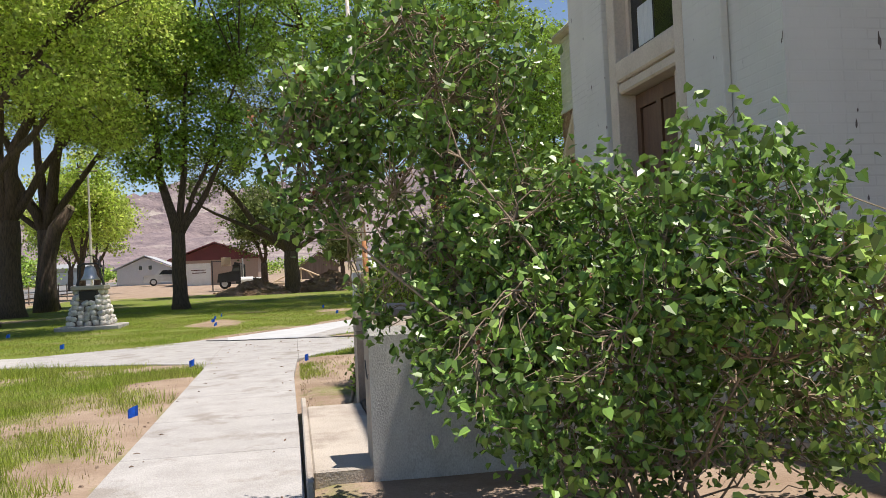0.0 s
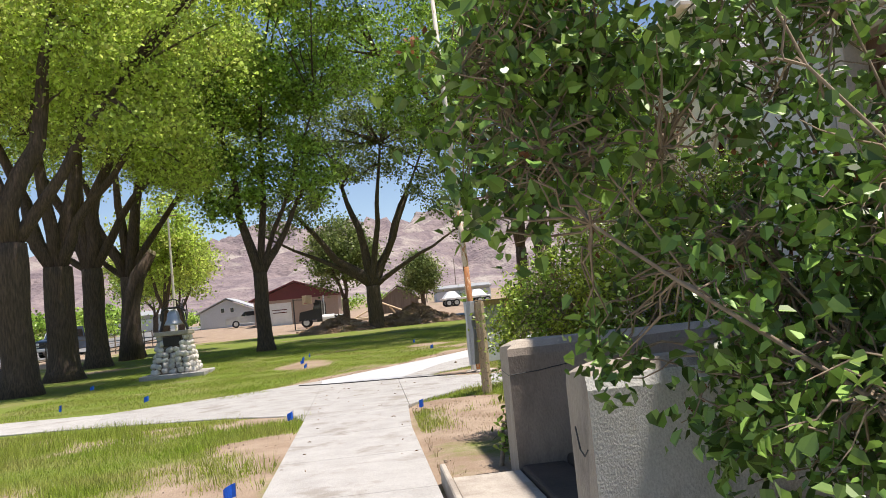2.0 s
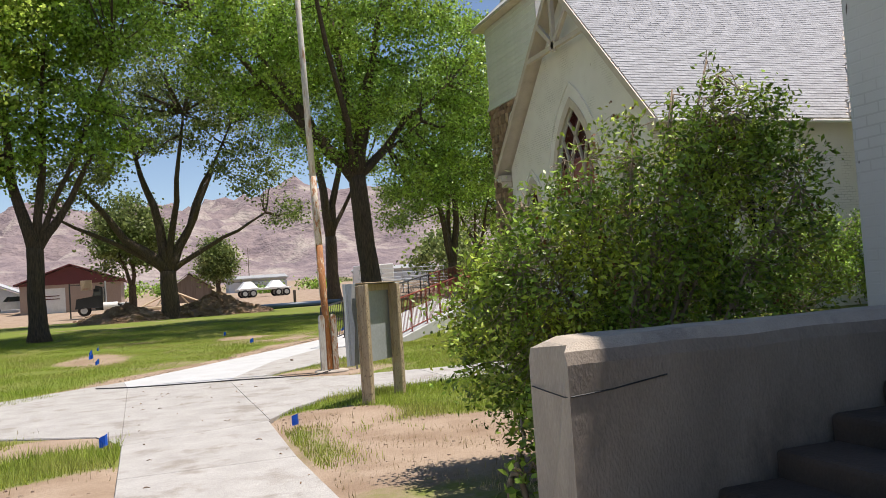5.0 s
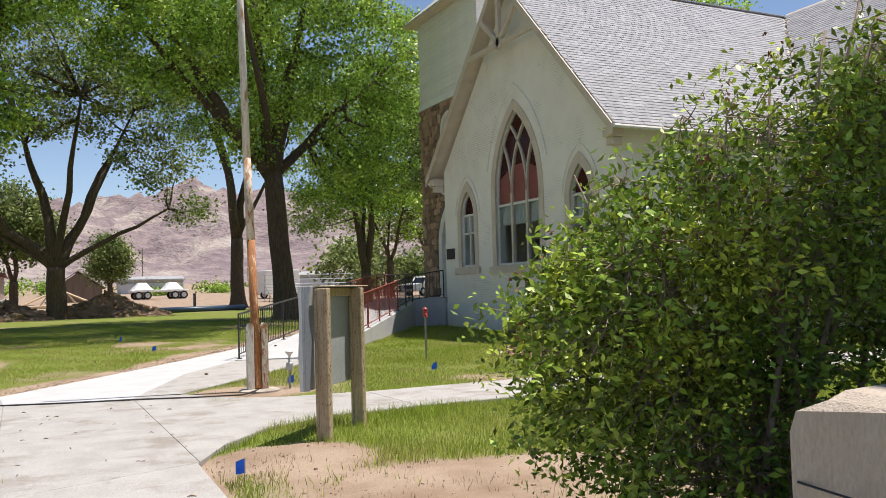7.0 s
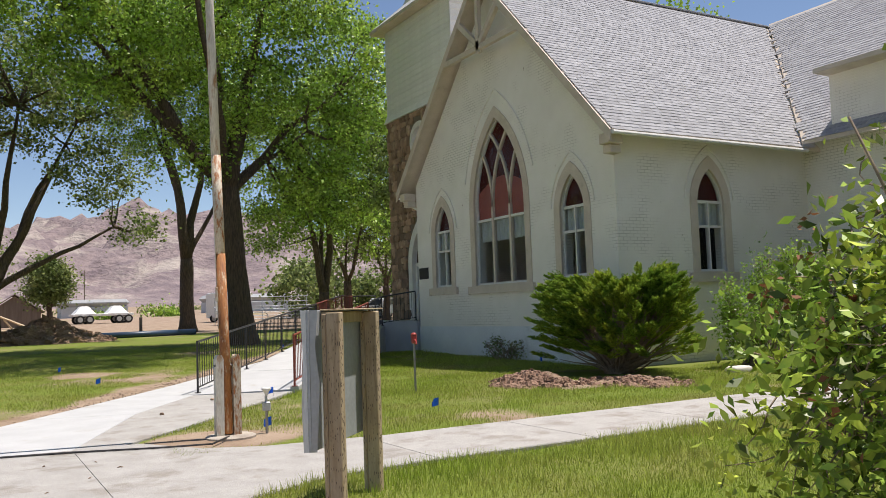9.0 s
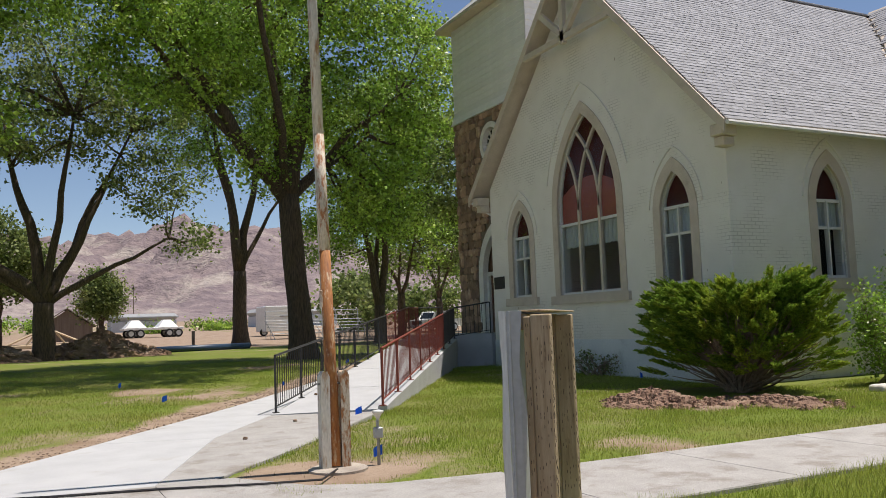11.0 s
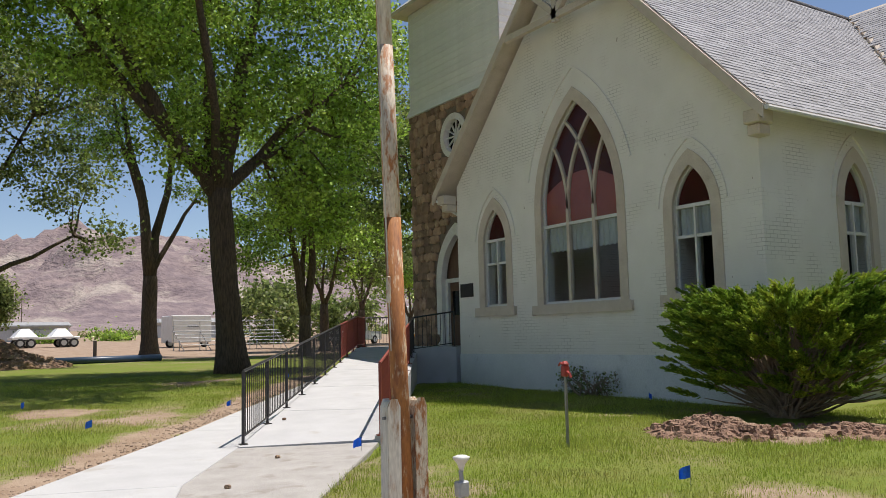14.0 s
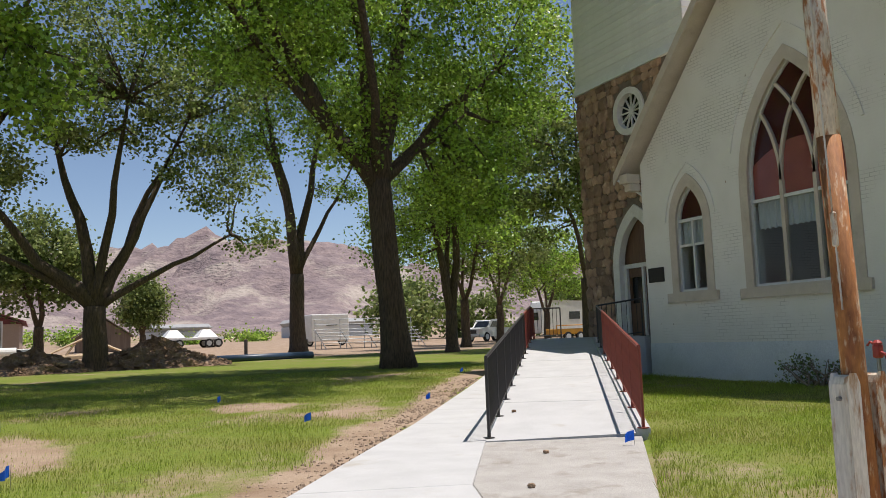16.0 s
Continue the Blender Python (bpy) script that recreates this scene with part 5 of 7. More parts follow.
def shrub(name, label, x, y, ells, n, size, m, stems, seed, twig_n=300, clump=9, spread=0.11, hollow=0.45, leaf=heart_leaves, twig_r=0.005, extra=None, reach=0, stem_r=(0.016, 0.03), crook=0.22):
    root = thing(name, label, "shrub", at_=(x, y, pathz(y)))
    rng = np.random.default_rng(seed)
    rp = random.Random(seed)
    vol = np.array([e[3] * e[4] * e[5] for e in ells]) ** 0.7
    k = n // clump
    which = rng.choice(len(ells), size=k, p=vol / vol.sum())
    E = np.array(ells)[which]
    d = rng.normal(size=(k, 3))
    d /= np.linalg.norm(d, axis=1)[:, None]
    r = (hollow + (1 - hollow) * rng.uniform(0, 1, k) ** 0.6)[:, None] * (1 + 0.15 * np.sin(6 * d[:, :1] + 4 * d[:, 2:3]))
    c = E[:, :3] + d * r * E[:, 3:]
    c = c[c[:, 2] > 0.08]
    p = np.repeat(c, clump, 0) + rng.normal(size=(len(c) * clump, 3)) * spread
    quads("leaves", leaf(p, size, rng), m, 4, root)
    # stems rise from the base; twigs reach the leaf clumps
    knots = []
    for i in range(stems):
        b = Vector((rp.uniform(-0.35, 0.35), rp.uniform(-0.35, 0.35), -0.05))
        e = ells[i % max(1, len(ells) - reach)]
        top = Vector((e[0] + rp.uniform(-0.7, 0.7) * e[3], e[1] + rp.uniform(-0.7, 0.7) * e[4], e[2] + rp.uniform(0.1, 0.8) * e[5]))
        q = wobble(b, top, 7, crook, seed + i)
        rad = rp.uniform(*stem_r)
        part("stem", tube(q, [rad * (1 - 0.11 * j) for j in range(8)], 6), TWIG, root, smooth=True)
        knots += q[2:]
    tw = []
    for i in rng.choice(len(c), size=min(twig_n, len(c)), replace=False):
        cc = Vector(c[i])
        near = sorted(knots, key=lambda v: (v - cc).length)[:3]
        q = wobble(rp.choice(near), cc, 6, 0.16, seed + 100 + int(i))
        tw.append(tube(q, [twig_r * f for f in (1.2, 1.1, 1.0, 0.9, 0.75, 0.6, 0.4)], 4, cap=False))
    tagged(part("twig_growth", join(*tw), TWIG, root), kind="stuff")
    if extra:
        hp = c[rng.choice(len(c), size=extra)]
        hp = np.repeat(hp, 14, 0) + rng.normal(size=(extra * 14, 3)) * np.array([0.03, 0.03, 0.05]) + np.array([0, 0, 0.08])
        tagged(quads("seed_growth", leaf_faces(hp, 0.025, rng=rng), DRYLEAF, 4, root, "dry brown seed heads"), kind="stuff")
    return root


shrub("lilac_bush", "large overgrown lilac with heart-shaped leaves and bare twigs", 0.5, 3.6,
      [(-1.05, 0.62, 2.52, 0.78, 0.44, 0.62), (-1.68, 0.75, 2.10, 0.36, 0.36, 0.50), (-0.20, 0.45, 1.45, 0.70, 0.60, 0.70), (0.32, -0.50, 1.50, 0.58, 0.55, 0.66), (0.55, -1.20, 1.20, 0.40, 0.45, 0.36), (1.05, -0.10, 0.62, 0.42, 0.42, 0.50), (-0.20, -0.10, 0.85, 0.95, 0.75, 0.70), (-0.70, 0.50, 1.35, 0.50, 0.46, 0.75), (-0.95, 0.75, 0.95, 0.26, 0.20, 0.30), (-1.35, 1.05, 1.22, 0.12, 0.12, 0.20), (-1.24, 0.90, 1.62, 0.14, 0.12, 0.22)],
      19500, 0.056, LILAC, 24, 61, 2700, 9, 0.060, 0.42, twig_r=0.0042, extra=60, reach=3, stem_r=(0.007, 0.014), crook=0.36)
shrub("privet_bush", "dense dark green privet bush with new yellow-green tips", 0.9, 10.1,
      [(-0.95, 0.20, 1.10, 0.50, 0.50, 0.60), (-0.50, 0.05, 1.40, 0.70, 0.60, 0.75), (0.10, -0.15, 1.62, 0.75, 0.65, 0.90), (0.90, -0.25, 1.65, 0.80, 0.60, 0.90), (-0.20, 0.05, 0.60, 1.15, 0.65, 0.60), (0.55, -0.25, 2.36, 0.30, 0.28, 0.36), (1.05, -0.25, 2.40, 0.42, 0.32, 0.40), (0.35, -0.2, 2.55, 0.05, 0.05, 0.28), (0.05, -0.1, 2.42, 0.05, 0.05, 0.26), (-0.45, 0.0, 2.08, 0.05, 0.05, 0.28), (-0.8, 0.1, 1.75, 0.05, 0.05, 0.25), (0.75, -0.2, 2.78, 0.05, 0.05, 0.24)],
      40000, 0.050, PRIVET, 26, 62, 1500, 17, 0.060, 0.34, leaf=lambda p, s, r: leaf_faces(p, s, 0.23, rng=r), twig_r=0.0035, extra=110)


def juniper(x, y, rx, ry, h, n, seed):
    """Arching arms from one root, each ending in layered, pointed sprays; the inside stays bare."""
    root = thing("juniper", "wide flat-topped green juniper spreading from bare brown branches", "shrub", at_=(x, y, pathz(y)))
    rng = np.random.default_rng(seed)
    rp = random.Random(seed)
    V, br = [], []
    for i in range(n):
        a = rp.uniform(0, 2 * math.pi)
        lift = rp.random() ** 0.6
        out = (1.0 - 0.22 * lift ** 2) * rp.uniform(0.35, 1.0) ** 0.6 * (1 + 0.13 * math.sin(3 * a + 1) + 0.10 * math.sin(7 * a))
        head = Vector((math.cos(a), math.sin(a), 0))
        tip = Vector((head.x * rx * out, head.y * ry * out, h * (0.16 + 0.80 * lift) * rp.uniform(0.9, 1.06)))
        sweep = (head + Vector((rp.uniform(-.35, .35), rp.uniform(-.35, .35), 0.18 + 0.35 * lift))).normalized()
        ln = rp.uniform(0.40, 0.75)
        base = tip - sweep * ln
        br.append(tube(wobble((rp.uniform(-.2, .2), rp.uniform(-.2, .2), 0), base, 4, 0.16, seed + i), [0.026, 0.021, 0.016, 0.011, 0.005], 4, cap=False))
        for k in range(13):
            u = rp.uniform(0.0, 1.0)
            d = (sweep + Vector((rp.uniform(-.55, .55), rp.uniform(-.55, .55), rp.uniform(-.08, .38))) * (1.1 - 0.8 * u)).normalized()
            o = base + sweep * ln * u * 0.85
            sl = 0.34 * (1.15 - 0.55 * u)
            m = 26
            t = rng.uniform(0, 1, m)
            ax = np.array(o)[None, :] + np.array(d)[None, :] * (t * sl)[:, None]
            side = rng.normal(size=(m, 3))
            side[:, 2] *= 0.5
            side /= np.linalg.norm(side, axis=1)[:, None]
            dirs = np.array(d)[None, :] * 0.85 + side * 0.5
            ll = (0.115 * (1.1 - 0.75 * t))[:, None]
            w = np.cross(dirs, rng.normal(size=(m, 3)))
            w /= np.linalg.norm(w, axis=1)[:, None]
            V.append(np.stack([ax - w * 0.006, ax + dirs * ll * 0.5 + w * 0.011, ax + dirs * ll, ax + dirs * ll * 0.5 - w * 0.011], 1))
    quads("foliage", np.concatenate(V), JUNIPER, 4, root)
    tagged(part("branching", join(*br), TWIG, root), kind="stuff")
    return root


juniper(9.35, 22.35, 1.40, 2.15, 2.15, 620, 71)
shrub("rose_bush", "loose pale-green shrub of leggy stems beside the church wall", 12.3, 21.3,
      [(-0.2, 0, 0.75, 0.75, 0.6, 0.6), (0.5, 0.1, 1.7, 0.34, 0.4, 0.85), (1.3, 0, 1.1, 0.7, 0.55, 0.8), (1.5, 0.1, 2.1, 0.28, 0.35, 0.6), (2.3, 0, 1.7, 0.45, 0.45, 0.9), (-0.6, 0.1, 1.4, 0.26, 0.3, 0.5), (2.9, 0, 0.8, 0.8, 0.6, 0.6)],
      15000, 0.062, LEAF, 26, 64, 500, 12, 0.085, 0.3, leaf=lambda p, s, r: leaf_faces(p, s, rng=r))
shrub("weed_clump", "dry weeds against the church wall", 10.15, 27.6, [(0, 0.6, 0.3, 0.12, 0.6, 0.35), (0, -0.4, 0.25, 0.1, 0.5, 0.3)], 700, 0.05, LEAF_G, 18, 65, 60, 6, 0.05, 0.2, leaf=lambda p, s, r: leaf_faces(p, s, rng=r))
shrub("suckers", "low shoots at the foot of the stair wall", -0.50, 8.75, [(0, 0, 0.35, 0.28, 0.16, 0.35)], 420, 0.06, PRIVET, 8, 66, 30, 6, 0.05, 0.2, leaf=lambda p, s, r: leaf_faces(p, s, rng=r))


# ---- grass ----
def blades(name, label, x0, x1, y0, y1, n, high, seed, keep):
    rng = np.random.default_rng(seed)
    P = np.stack([rng.uniform(x0, x1, n), rng.uniform(y0, y1, n)], 1)
    ok = np.array([keep(a, b, rng.random()) for a, b in P])
    P = P[ok]
    m = len(P)
    z = np.array([pathz(b) for b in P[:, 1]])
    tall = np.array([0.9 + 0.9 * noise.noise(Vector((u * 0.8, v * 0.8, 4.4))) for u, v in P])
    h = high * rng.uniform(0.35, 1.3, m) * np.clip(tall, 0.45, 1.6)
    a = rng.uniform(0, 2 * np.pi, m)
    w = 0.0028 + 0.0028 * rng.random(m)
    lean = rng.normal(size=(m, 2)) * h[:, None] * 0.33
    b0 = np.stack([P[:, 0] + np.cos(a) * w, P[:, 1] + np.sin(a) * w, z - 0.02], 1)
    b1 = np.stack([P[:, 0] - np.cos(a) * w, P[:, 1] - np.sin(a) * w, z - 0.02], 1)
    tp = np.stack([P[:, 0] + lean[:, 0], P[:, 1] + lean[:, 1], z + h], 1)
    return tagged(quads(name, np.stack([b0, b1, tp], 1), GRASS, 3), label, "grass", kind="stuff")


def lawn(a, b, r):
    return near_walk(a, b) > 0.02 and soil_at(a, b) + 0.30 * (r - 0.5) < 0.55


blades("grass", "tall uneven spring grass beside the walk", -15.5, -2.75, 2.5, 16.9, 330000, 0.105, 81, lambda a, b, r: lawn(a, b, r) and b < 14.6 - 0.21 * (a + 4) and not (a > -6.5 and b > 14.3 - 0.42 * (a + 3)))
blades("grass", "tall spring grass between the walks", -1.3, 12, 8.9, 16.0, 190000, 0.10, 82, lambda a, b, r: lawn(a, b, r) and not (a < 2.9 and b < 11.2))
blades("grass", "green lawn grass before the church", -0.4, 17, 17.85, 33.2, 430000, 0.055, 83, lambda a, b, r: lawn(a, b, r) and (a < 10.35 or b < 22.5) and (a - 1.31) * -0.834 + (b - 24.97) * 0.552 < -1.3 and not ((a - 9) ** 2 + (b - 22.6) ** 2 < 1.2))
blades("grass", "short green lawn grass", -10, 10, 18.5, 42, 420000, 0.050, 84, lambda a, b, r: lawn(a, b, r) and (a - 1.31) * -0.834 + (b - 24.97) * 0.552 > 1.25)


def dry(a, b, r):
    return near_walk(a, b) > 0.03 and soil_at(a, b) > 0.42 and noise.noise(Vector((a * 1.7, b * 1.7, 2))) + 0.7 * (r - 0.5) > 0.12


STRAW = mat("dry_straw", (0.46, 0.37, 0.22), (0.36, 0.28, 0.16), 2, 0.85, 0, 10, rand=0.3, trans=0.2)
for box_ in ((-9.5, -2.75, 3.5, 15.4, 12000, 91), (-1.3, 6, 8.6, 15.0, 22000, 92), (-6, 9, 18.5, 34, 26000, 93)):
    o = blades("dry_grass", "dry straw and dead grass on the bare soil", *box_[:4], box_[4], 0.05, box_[5], lambda a, b, r: dry(a, b, r) and not (0 < a < 2.9 and 9.1 < b < 11))
    o.data.materials[0] = STRAW
pb = []
rp = random.Random(95)
for k in range(900):
    x, y = (rp.uniform(-7, -2.8), rp.uniform(4, 13)) if k % 2 else (rp.uniform(-1.25, 4), rp.uniform(8.8, 14.5))
    if near_walk(x, y) < 0.02 or soil_at(x, y) < 0.5 or (x > 0 and y < 11):
        continue
    q = rp.uniform(0.006, 0.02)
    v = [(x + a * q * rp.uniform(0.6, 1.2), y + b * q * rp.uniform(0.6, 1.2), pathz(y) + c * q * 0.7) for a, b, c in ((-1, -1, -.6), (1, -1, -.6), (1, 1, -.6), (-1, 1, -.6), (-.6, -.6, .8), (.6, -.6, .7), (.6, .6, .8), (-.6, .6, .7))]
    pb.append((v, box(0, 1, 0, 1, 0, 1)[1]))
for k in range(1500):
    a, w = rp.uniform(-5.5, 12), 1.2 + abs(rp.gauss(0.15, 0.35))
    q2 = L0 + RD * a + RN * w
    x, y = q2.x, q2.y
    if near_walk(x, y) < 0.02 or soil_at(x, y) < 0.45:
        continue
    q = rp.uniform(0.006, 0.028)
    v = [(x + a * q * rp.uniform(0.6, 1.2), y + b * q * rp.uniform(0.6, 1.2), pathz(y) + c * q * 0.7) for a, b, c in ((-1, -1, -.6), (1, -1, -.6), (1, 1, -.6), (-1, 1, -.6), (-.6, -.6, .8), (.6, -.6, .7), (.6, .6, .8), (-.6, .6, .7))]
    pb.append((v, box(0, 1, 0, 1, 0, 1)[1]))
bits = []
for k in range(56):
    x, y = (rp.choice((rp.uniform(-2.75, -2.5), rp.uniform(-1.6, -1.42))), rp.uniform(3, 14)) if k % 2 else (rp.uniform(-3.0, -1.0), rp.uniform(14.2, 19.0))
    q, a = rp.uniform(0.005, 0.014), rp.uniform(0, 3)
    dx, dy = math.cos(a) * q * rp.uniform(1, 3), math.sin(a) * q * rp.uniform(1, 3)
    bits.append(tube([(x - dx, y - dy, 0.024), (x, y, 0.026 + q * 0.3), (x + dx, y + dy, 0.024)], [q * 0.3, q * 0.5, q * 0.25], 5))
for x, y in ((1.35, 23.6), (0.2, 22.0), (2.6, 26.4)):
    zz = ramp_at(max(0, (x - L0.x) * RD.x + (y - L0.y) * RD.y), 0)[2] if y > 25 else 0.02
    bits.append(moved(bevelled(box(-0.03, 0.03, -0.025, 0.025, -0.004, 0.035), 0.012), pose(x, y, zz)))
tagged(part("litter", join(*bits), BRUSH), "small dark twigs and clods lying on the walk", "litter", kind="stuff")
tagged(part("gravel", join(*pb), CLOD), "small brown clods and pebbles on bare soil", "gravel", kind="stuff")


# ---- flagpole ----
fp = thing("flagpole", "leaning white steel flagpole streaked with rust", "flagpole", at_=(0.42, 19.05, 0))
part("pole", tube([(-0.03, 0, 0.05), (-0.09, 0.0, 2.2)], [0.062, 0.0587], 16), RUST2, fp, "rusted lower pole with flaking white paint", smooth=True)
part("pole", tube([(-0.09, 0.0, 2.2), (-0.125, 0.0, 3.4)], [0.0585, 0.056], 16), RUST, fp, "white pole heavily streaked with rust", smooth=True)
part("pole", tube([(-0.125, 0, 3.4), (-0.17, 0, 5.2), (-0.25, 0, 8.6)], [0.054, 0.050, 0.040], 16), WHITE_POLE, fp, "weathered white upper pole", smooth=True)
part("rope", tube([(-0.135, -0.03, 1.3), (-0.185, -0.03, 3.2), (-0.29, -0.02, 8.4)], 0.005, 5), WHITE_POLE, fp)
part("cleat", bevelled(box(-0.165, -0.135, -0.05, -0.02, 1.62, 1.80), 0.008), RUST, fp)
for s, m in ((-1, WHITE_POLE), (1, RUST)):
    c = -0.03 + 0.103 * s
    tab = [(c - 0.037, -0.05), (c + 0.037, -0.05), (c + 0.037, 0.93), (c + 0.018, 0.975), (c - 0.018, 0.975), (c - 0.037, 0.93)]
    v = [(a, -0.055, z) for a, z in tab] + [(a, 0.055, z) for a, z in tab]
    part("base_post", bevelled((v, [tuple(range(6)), tuple(range(11, 5, -1))] + [(k, (k + 1) % 6, 6 + (k + 1) % 6, 6 + k) for k in range(6)]), 0.010), m, fp, "rust-edged white steel base post")
part("base_pin", tube([(-0.19, 0, 0.86), (0.13, 0, 0.86)], 0.012, 6), WIRE, fp)
part("footing", lathe([(0.30, -0.05), (0.30, 0.02), (0.26, 0.035)], 14), CONC_OLD, fp)

# ---- museum sign ----
sg = thing("sign", "weathered white museum sign board on treated lumber posts", "sign", at_=(0, 0, 0))
PA, PB = Vector((-0.065, 14.535)), Vector((0.515, 15.165))
pd = Vector((0.69, 0.724)).normalized()
ang = math.degrees(math.atan2(pd.y, pd.x))
for p in (PA, PB):
    part("post", moved(bevelled(join(box(-0.02, 0.07, -0.05, 0.05, -0.1, 1.44)), 0.006), pose(p.x, p.y, 0, 0, 0, ang)), POSTWOOD, sg, "cracked treated-lumber post")
    part("post", moved(bevelled(join(box(-0.02, 0.07, 0.052, 0.085, -0.1, 1.43)), 0.005), pose(p.x, p.y, 0, 0, 0, ang)), POSTWOOD, sg)
rp = random.Random(41)
for p in (PA, PB):
    cuts = []
    for k in range(130):
        yy, zz = rp.choice((-0.038, -0.022, -0.004, 0.014, 0.030, 0.060, 0.072)), rp.uniform(0.02, 1.38)
        cuts.append(box(-0.0215, -0.0195, yy, yy + 0.0025, zz, zz + 0.016))
        cuts.append(box(yy * 0.5, yy * 0.5 + 0.0025, -0.0515, -0.0495, zz, zz + 0.016))
    tagged(part("incised_grain", moved(join(*cuts), pose(p.x, p.y, 0, 0, 0, ang)), STEPDARK, sg, "dark incised dashes in the lumber"), kind="stuff")
S1, S2 = Vector((-0.265, 14.523)), Vector((0.60, 15.42))
sm = pose(S1.x, S1.y, 0, 0, 0, math.degrees(math.atan2((S2 - S1).y, (S2 - S1).x)))
SW = (S2 - S1).length
part("board", moved(bevelled(box(0, SW, -0.012, 0.0, 0.475, 1.46), 0.003), sm), GALV, sg, "bent grey sheet-metal back")
part("face", moved(box(0.004, SW - 0.004, 0.002, 0.010, 0.48, 1.455), sm), SIGNWHITE, sg, "stained white sign face")
part("side_flange", moved(([(0, 0.01, 0.475), (0, 0.01, 1.46), (0.03, -0.065, 1.46), (0.02, -0.045, 1.2), (0.035, -0.07, 0.95), (0.02, -0.045, 0.475)], [(0, 1, 2, 3, 4, 5)]), sm), GALV, sg)
part("brace", moved(bevelled(box(0.22, SW - 0.06, -0.05, -0.013, 1.36, 1.445), 0.004), sm), POSTWOOD, sg)
part("cap", moved(bevelled(box(0.20, SW - 0.02, -0.15, -0.014, 1.455, 1.465), 0.003), sm), POSTWOOD, sg)


def lettering(text, u, v, size, turn=0.0, name="lettering", flip=True):
    """Raised text on the sign's face; u along the board from its outer end, v up."""
    cu = bpy.data.curves.new("text", 'FONT')
    cu.body, cu.size, cu.extrude, cu.align_x, cu.align_y = text, size, 0.0008, 'CENTER', 'CENTER'
    tmp = bpy.data.objects.new("text", cu)
    scene.collection.objects.link(tmp)
    dg = bpy.context.evaluated_depsgraph_get()
    me = bpy.data.meshes.new_from_object(tmp.evaluated_get(dg))
    bpy.data.objects.remove(tmp)
    m = sm @ pose(u, 0.0115, v) @ Matrix(((-1, 0, 0, 0), (0, 0, 1, 0), (0, 1, 0, 0), (0, 0, 0, 1))) @ pose(0, 0, 0, 0, 0, turn)
    me.transform(m)
    me.materials.clear()
    me.materials.append(INK)
    ob = new(name, me)
    ob.parent = sg
    return ob


CU, CV = 0.42, 1.085
for k, ch in enumerate("LEAMING"):
    a = radians(154 - 84 * k / 6)
    lettering(ch, CU - 0.08 - 0.40 * math.cos(a), CV + 0.02 + 0.215 * math.sin(a), 0.135, (math.degrees(a) - 90) * 0.85)
lettering("Area", CU - 0.10, CV + 0.02, 0.14)
for k, ch in enumerate("MUSEUM"):
    a = radians(218 + 84 * k / 5)
    lettering(ch, CU - 0.09 - 0.41 * math.cos(a), CV - 0.01 + 0.235 * math.sin(a), 0.12, (math.degrees(a) - 270) * 0.6)
for k in range(4):
    part("lettering_bar", moved(bevelled(box(CU + 0.16 - 0.07 * k, CU + 0.19 - 0.07 * k, 0.0105, 0.0125, CV - 0.47, CV - 0.41), 0.0005), sm), INK, sg)


def badge(i):
    """A round badge whose two sides bulge out between its shoulders."""
    a = 2 * math.pi * i / 72
    side = smoothstep(0.74, 0.80, abs(math.cos(a)))
    return (CU - (0.47 + 0.06 * side) * math.cos(a), CV - 0.01 + (0.325 - 0.02 * side) * math.sin(a))


part("oval_line", moved(tube([(*badge(i)[:1], 0.0105, badge(i)[1]) for i in range(9, 64)], 0.006, 4), sm), INK, sg)
# the near edge of the sheet is folded forward, white outside
fold = [(0.0, 0.012, 0.475), (0.0, 0.012, 1.458), (-0.012, 0.046, 1.462), (-0.002, 0.038, 1.15), (-0.014, 0.050, 0.80), (-0.006, 0.044, 0.475)]
part("folded_edge", moved((fold + [(a + 0.004, b, c) for a, b, c in fold], [(0, 1, 2, 3, 4, 5), (11, 10, 9, 8, 7, 6)] + [(k, (k + 1) % 6, 6 + (k + 1) % 6, 6 + k) for k in range(6)]), sm), SIGNWHITE, sg, "white sheet edge bent forward")

# ---- small things on the lawn ----
lamp = thing("yard_light", "small white bulb light on a grey box and stake", "light", at_=(0.88, 19.1, 0))
part("stake", tube([(0, 0, -0.05), (0, 0, 0.30)], 0.018, 8), WIRE, lamp)
part("box", bevelled(box(-0.045, 0.045, -0.035, 0.035, 0.27, 0.38), 0.01), GALV, lamp)
part("neck", tube([(0, 0, 0.38), (-0.01, -0.005, 0.45)], 0.016, 8), GALV, lamp)
part("bulb", lathe([(0.012, 0.44), (0.02, 0.47), (0.032, 0.50), (0.058, 0.53), (0.062, 0.545), (0.03, 0.556)], 16), WHITEPAINT, lamp, "white reflector bulb", smooth=True)

hyd = thing("yard_hydrant", "red yard hydrant head on a steel pipe", "hydrant", at_=(4.5, 22.08, 0))
part("pipe", tube([(0, 0, -0.05), (0, 0, 0.86)], 0.020, 8), WIRE, hyd)
part("head", bevelled(join(box(-0.045, 0.045, -0.04, 0.04, 0.86, 1.0)), 0.02, 2), REDPAINT, hyd, "faded red valve head")
part("spout", tube([(0, -0.03, 0.92), (-0.02, -0.10, 0.90), (-0.02, -0.12, 0.85)], 0.018, 8), REDPAINT, hyd)
part("handle", tube([(0, 0.03, 1.0), (0.01, 0.09, 1.03), (0.01, 0.13, 0.99)], 0.012, 6), REDPAINT, hyd)
part("cap", lathe([(0.05, 1.0), (0.05, 1.02), (0.025, 1.05)], 10), REDPAINT, hyd)


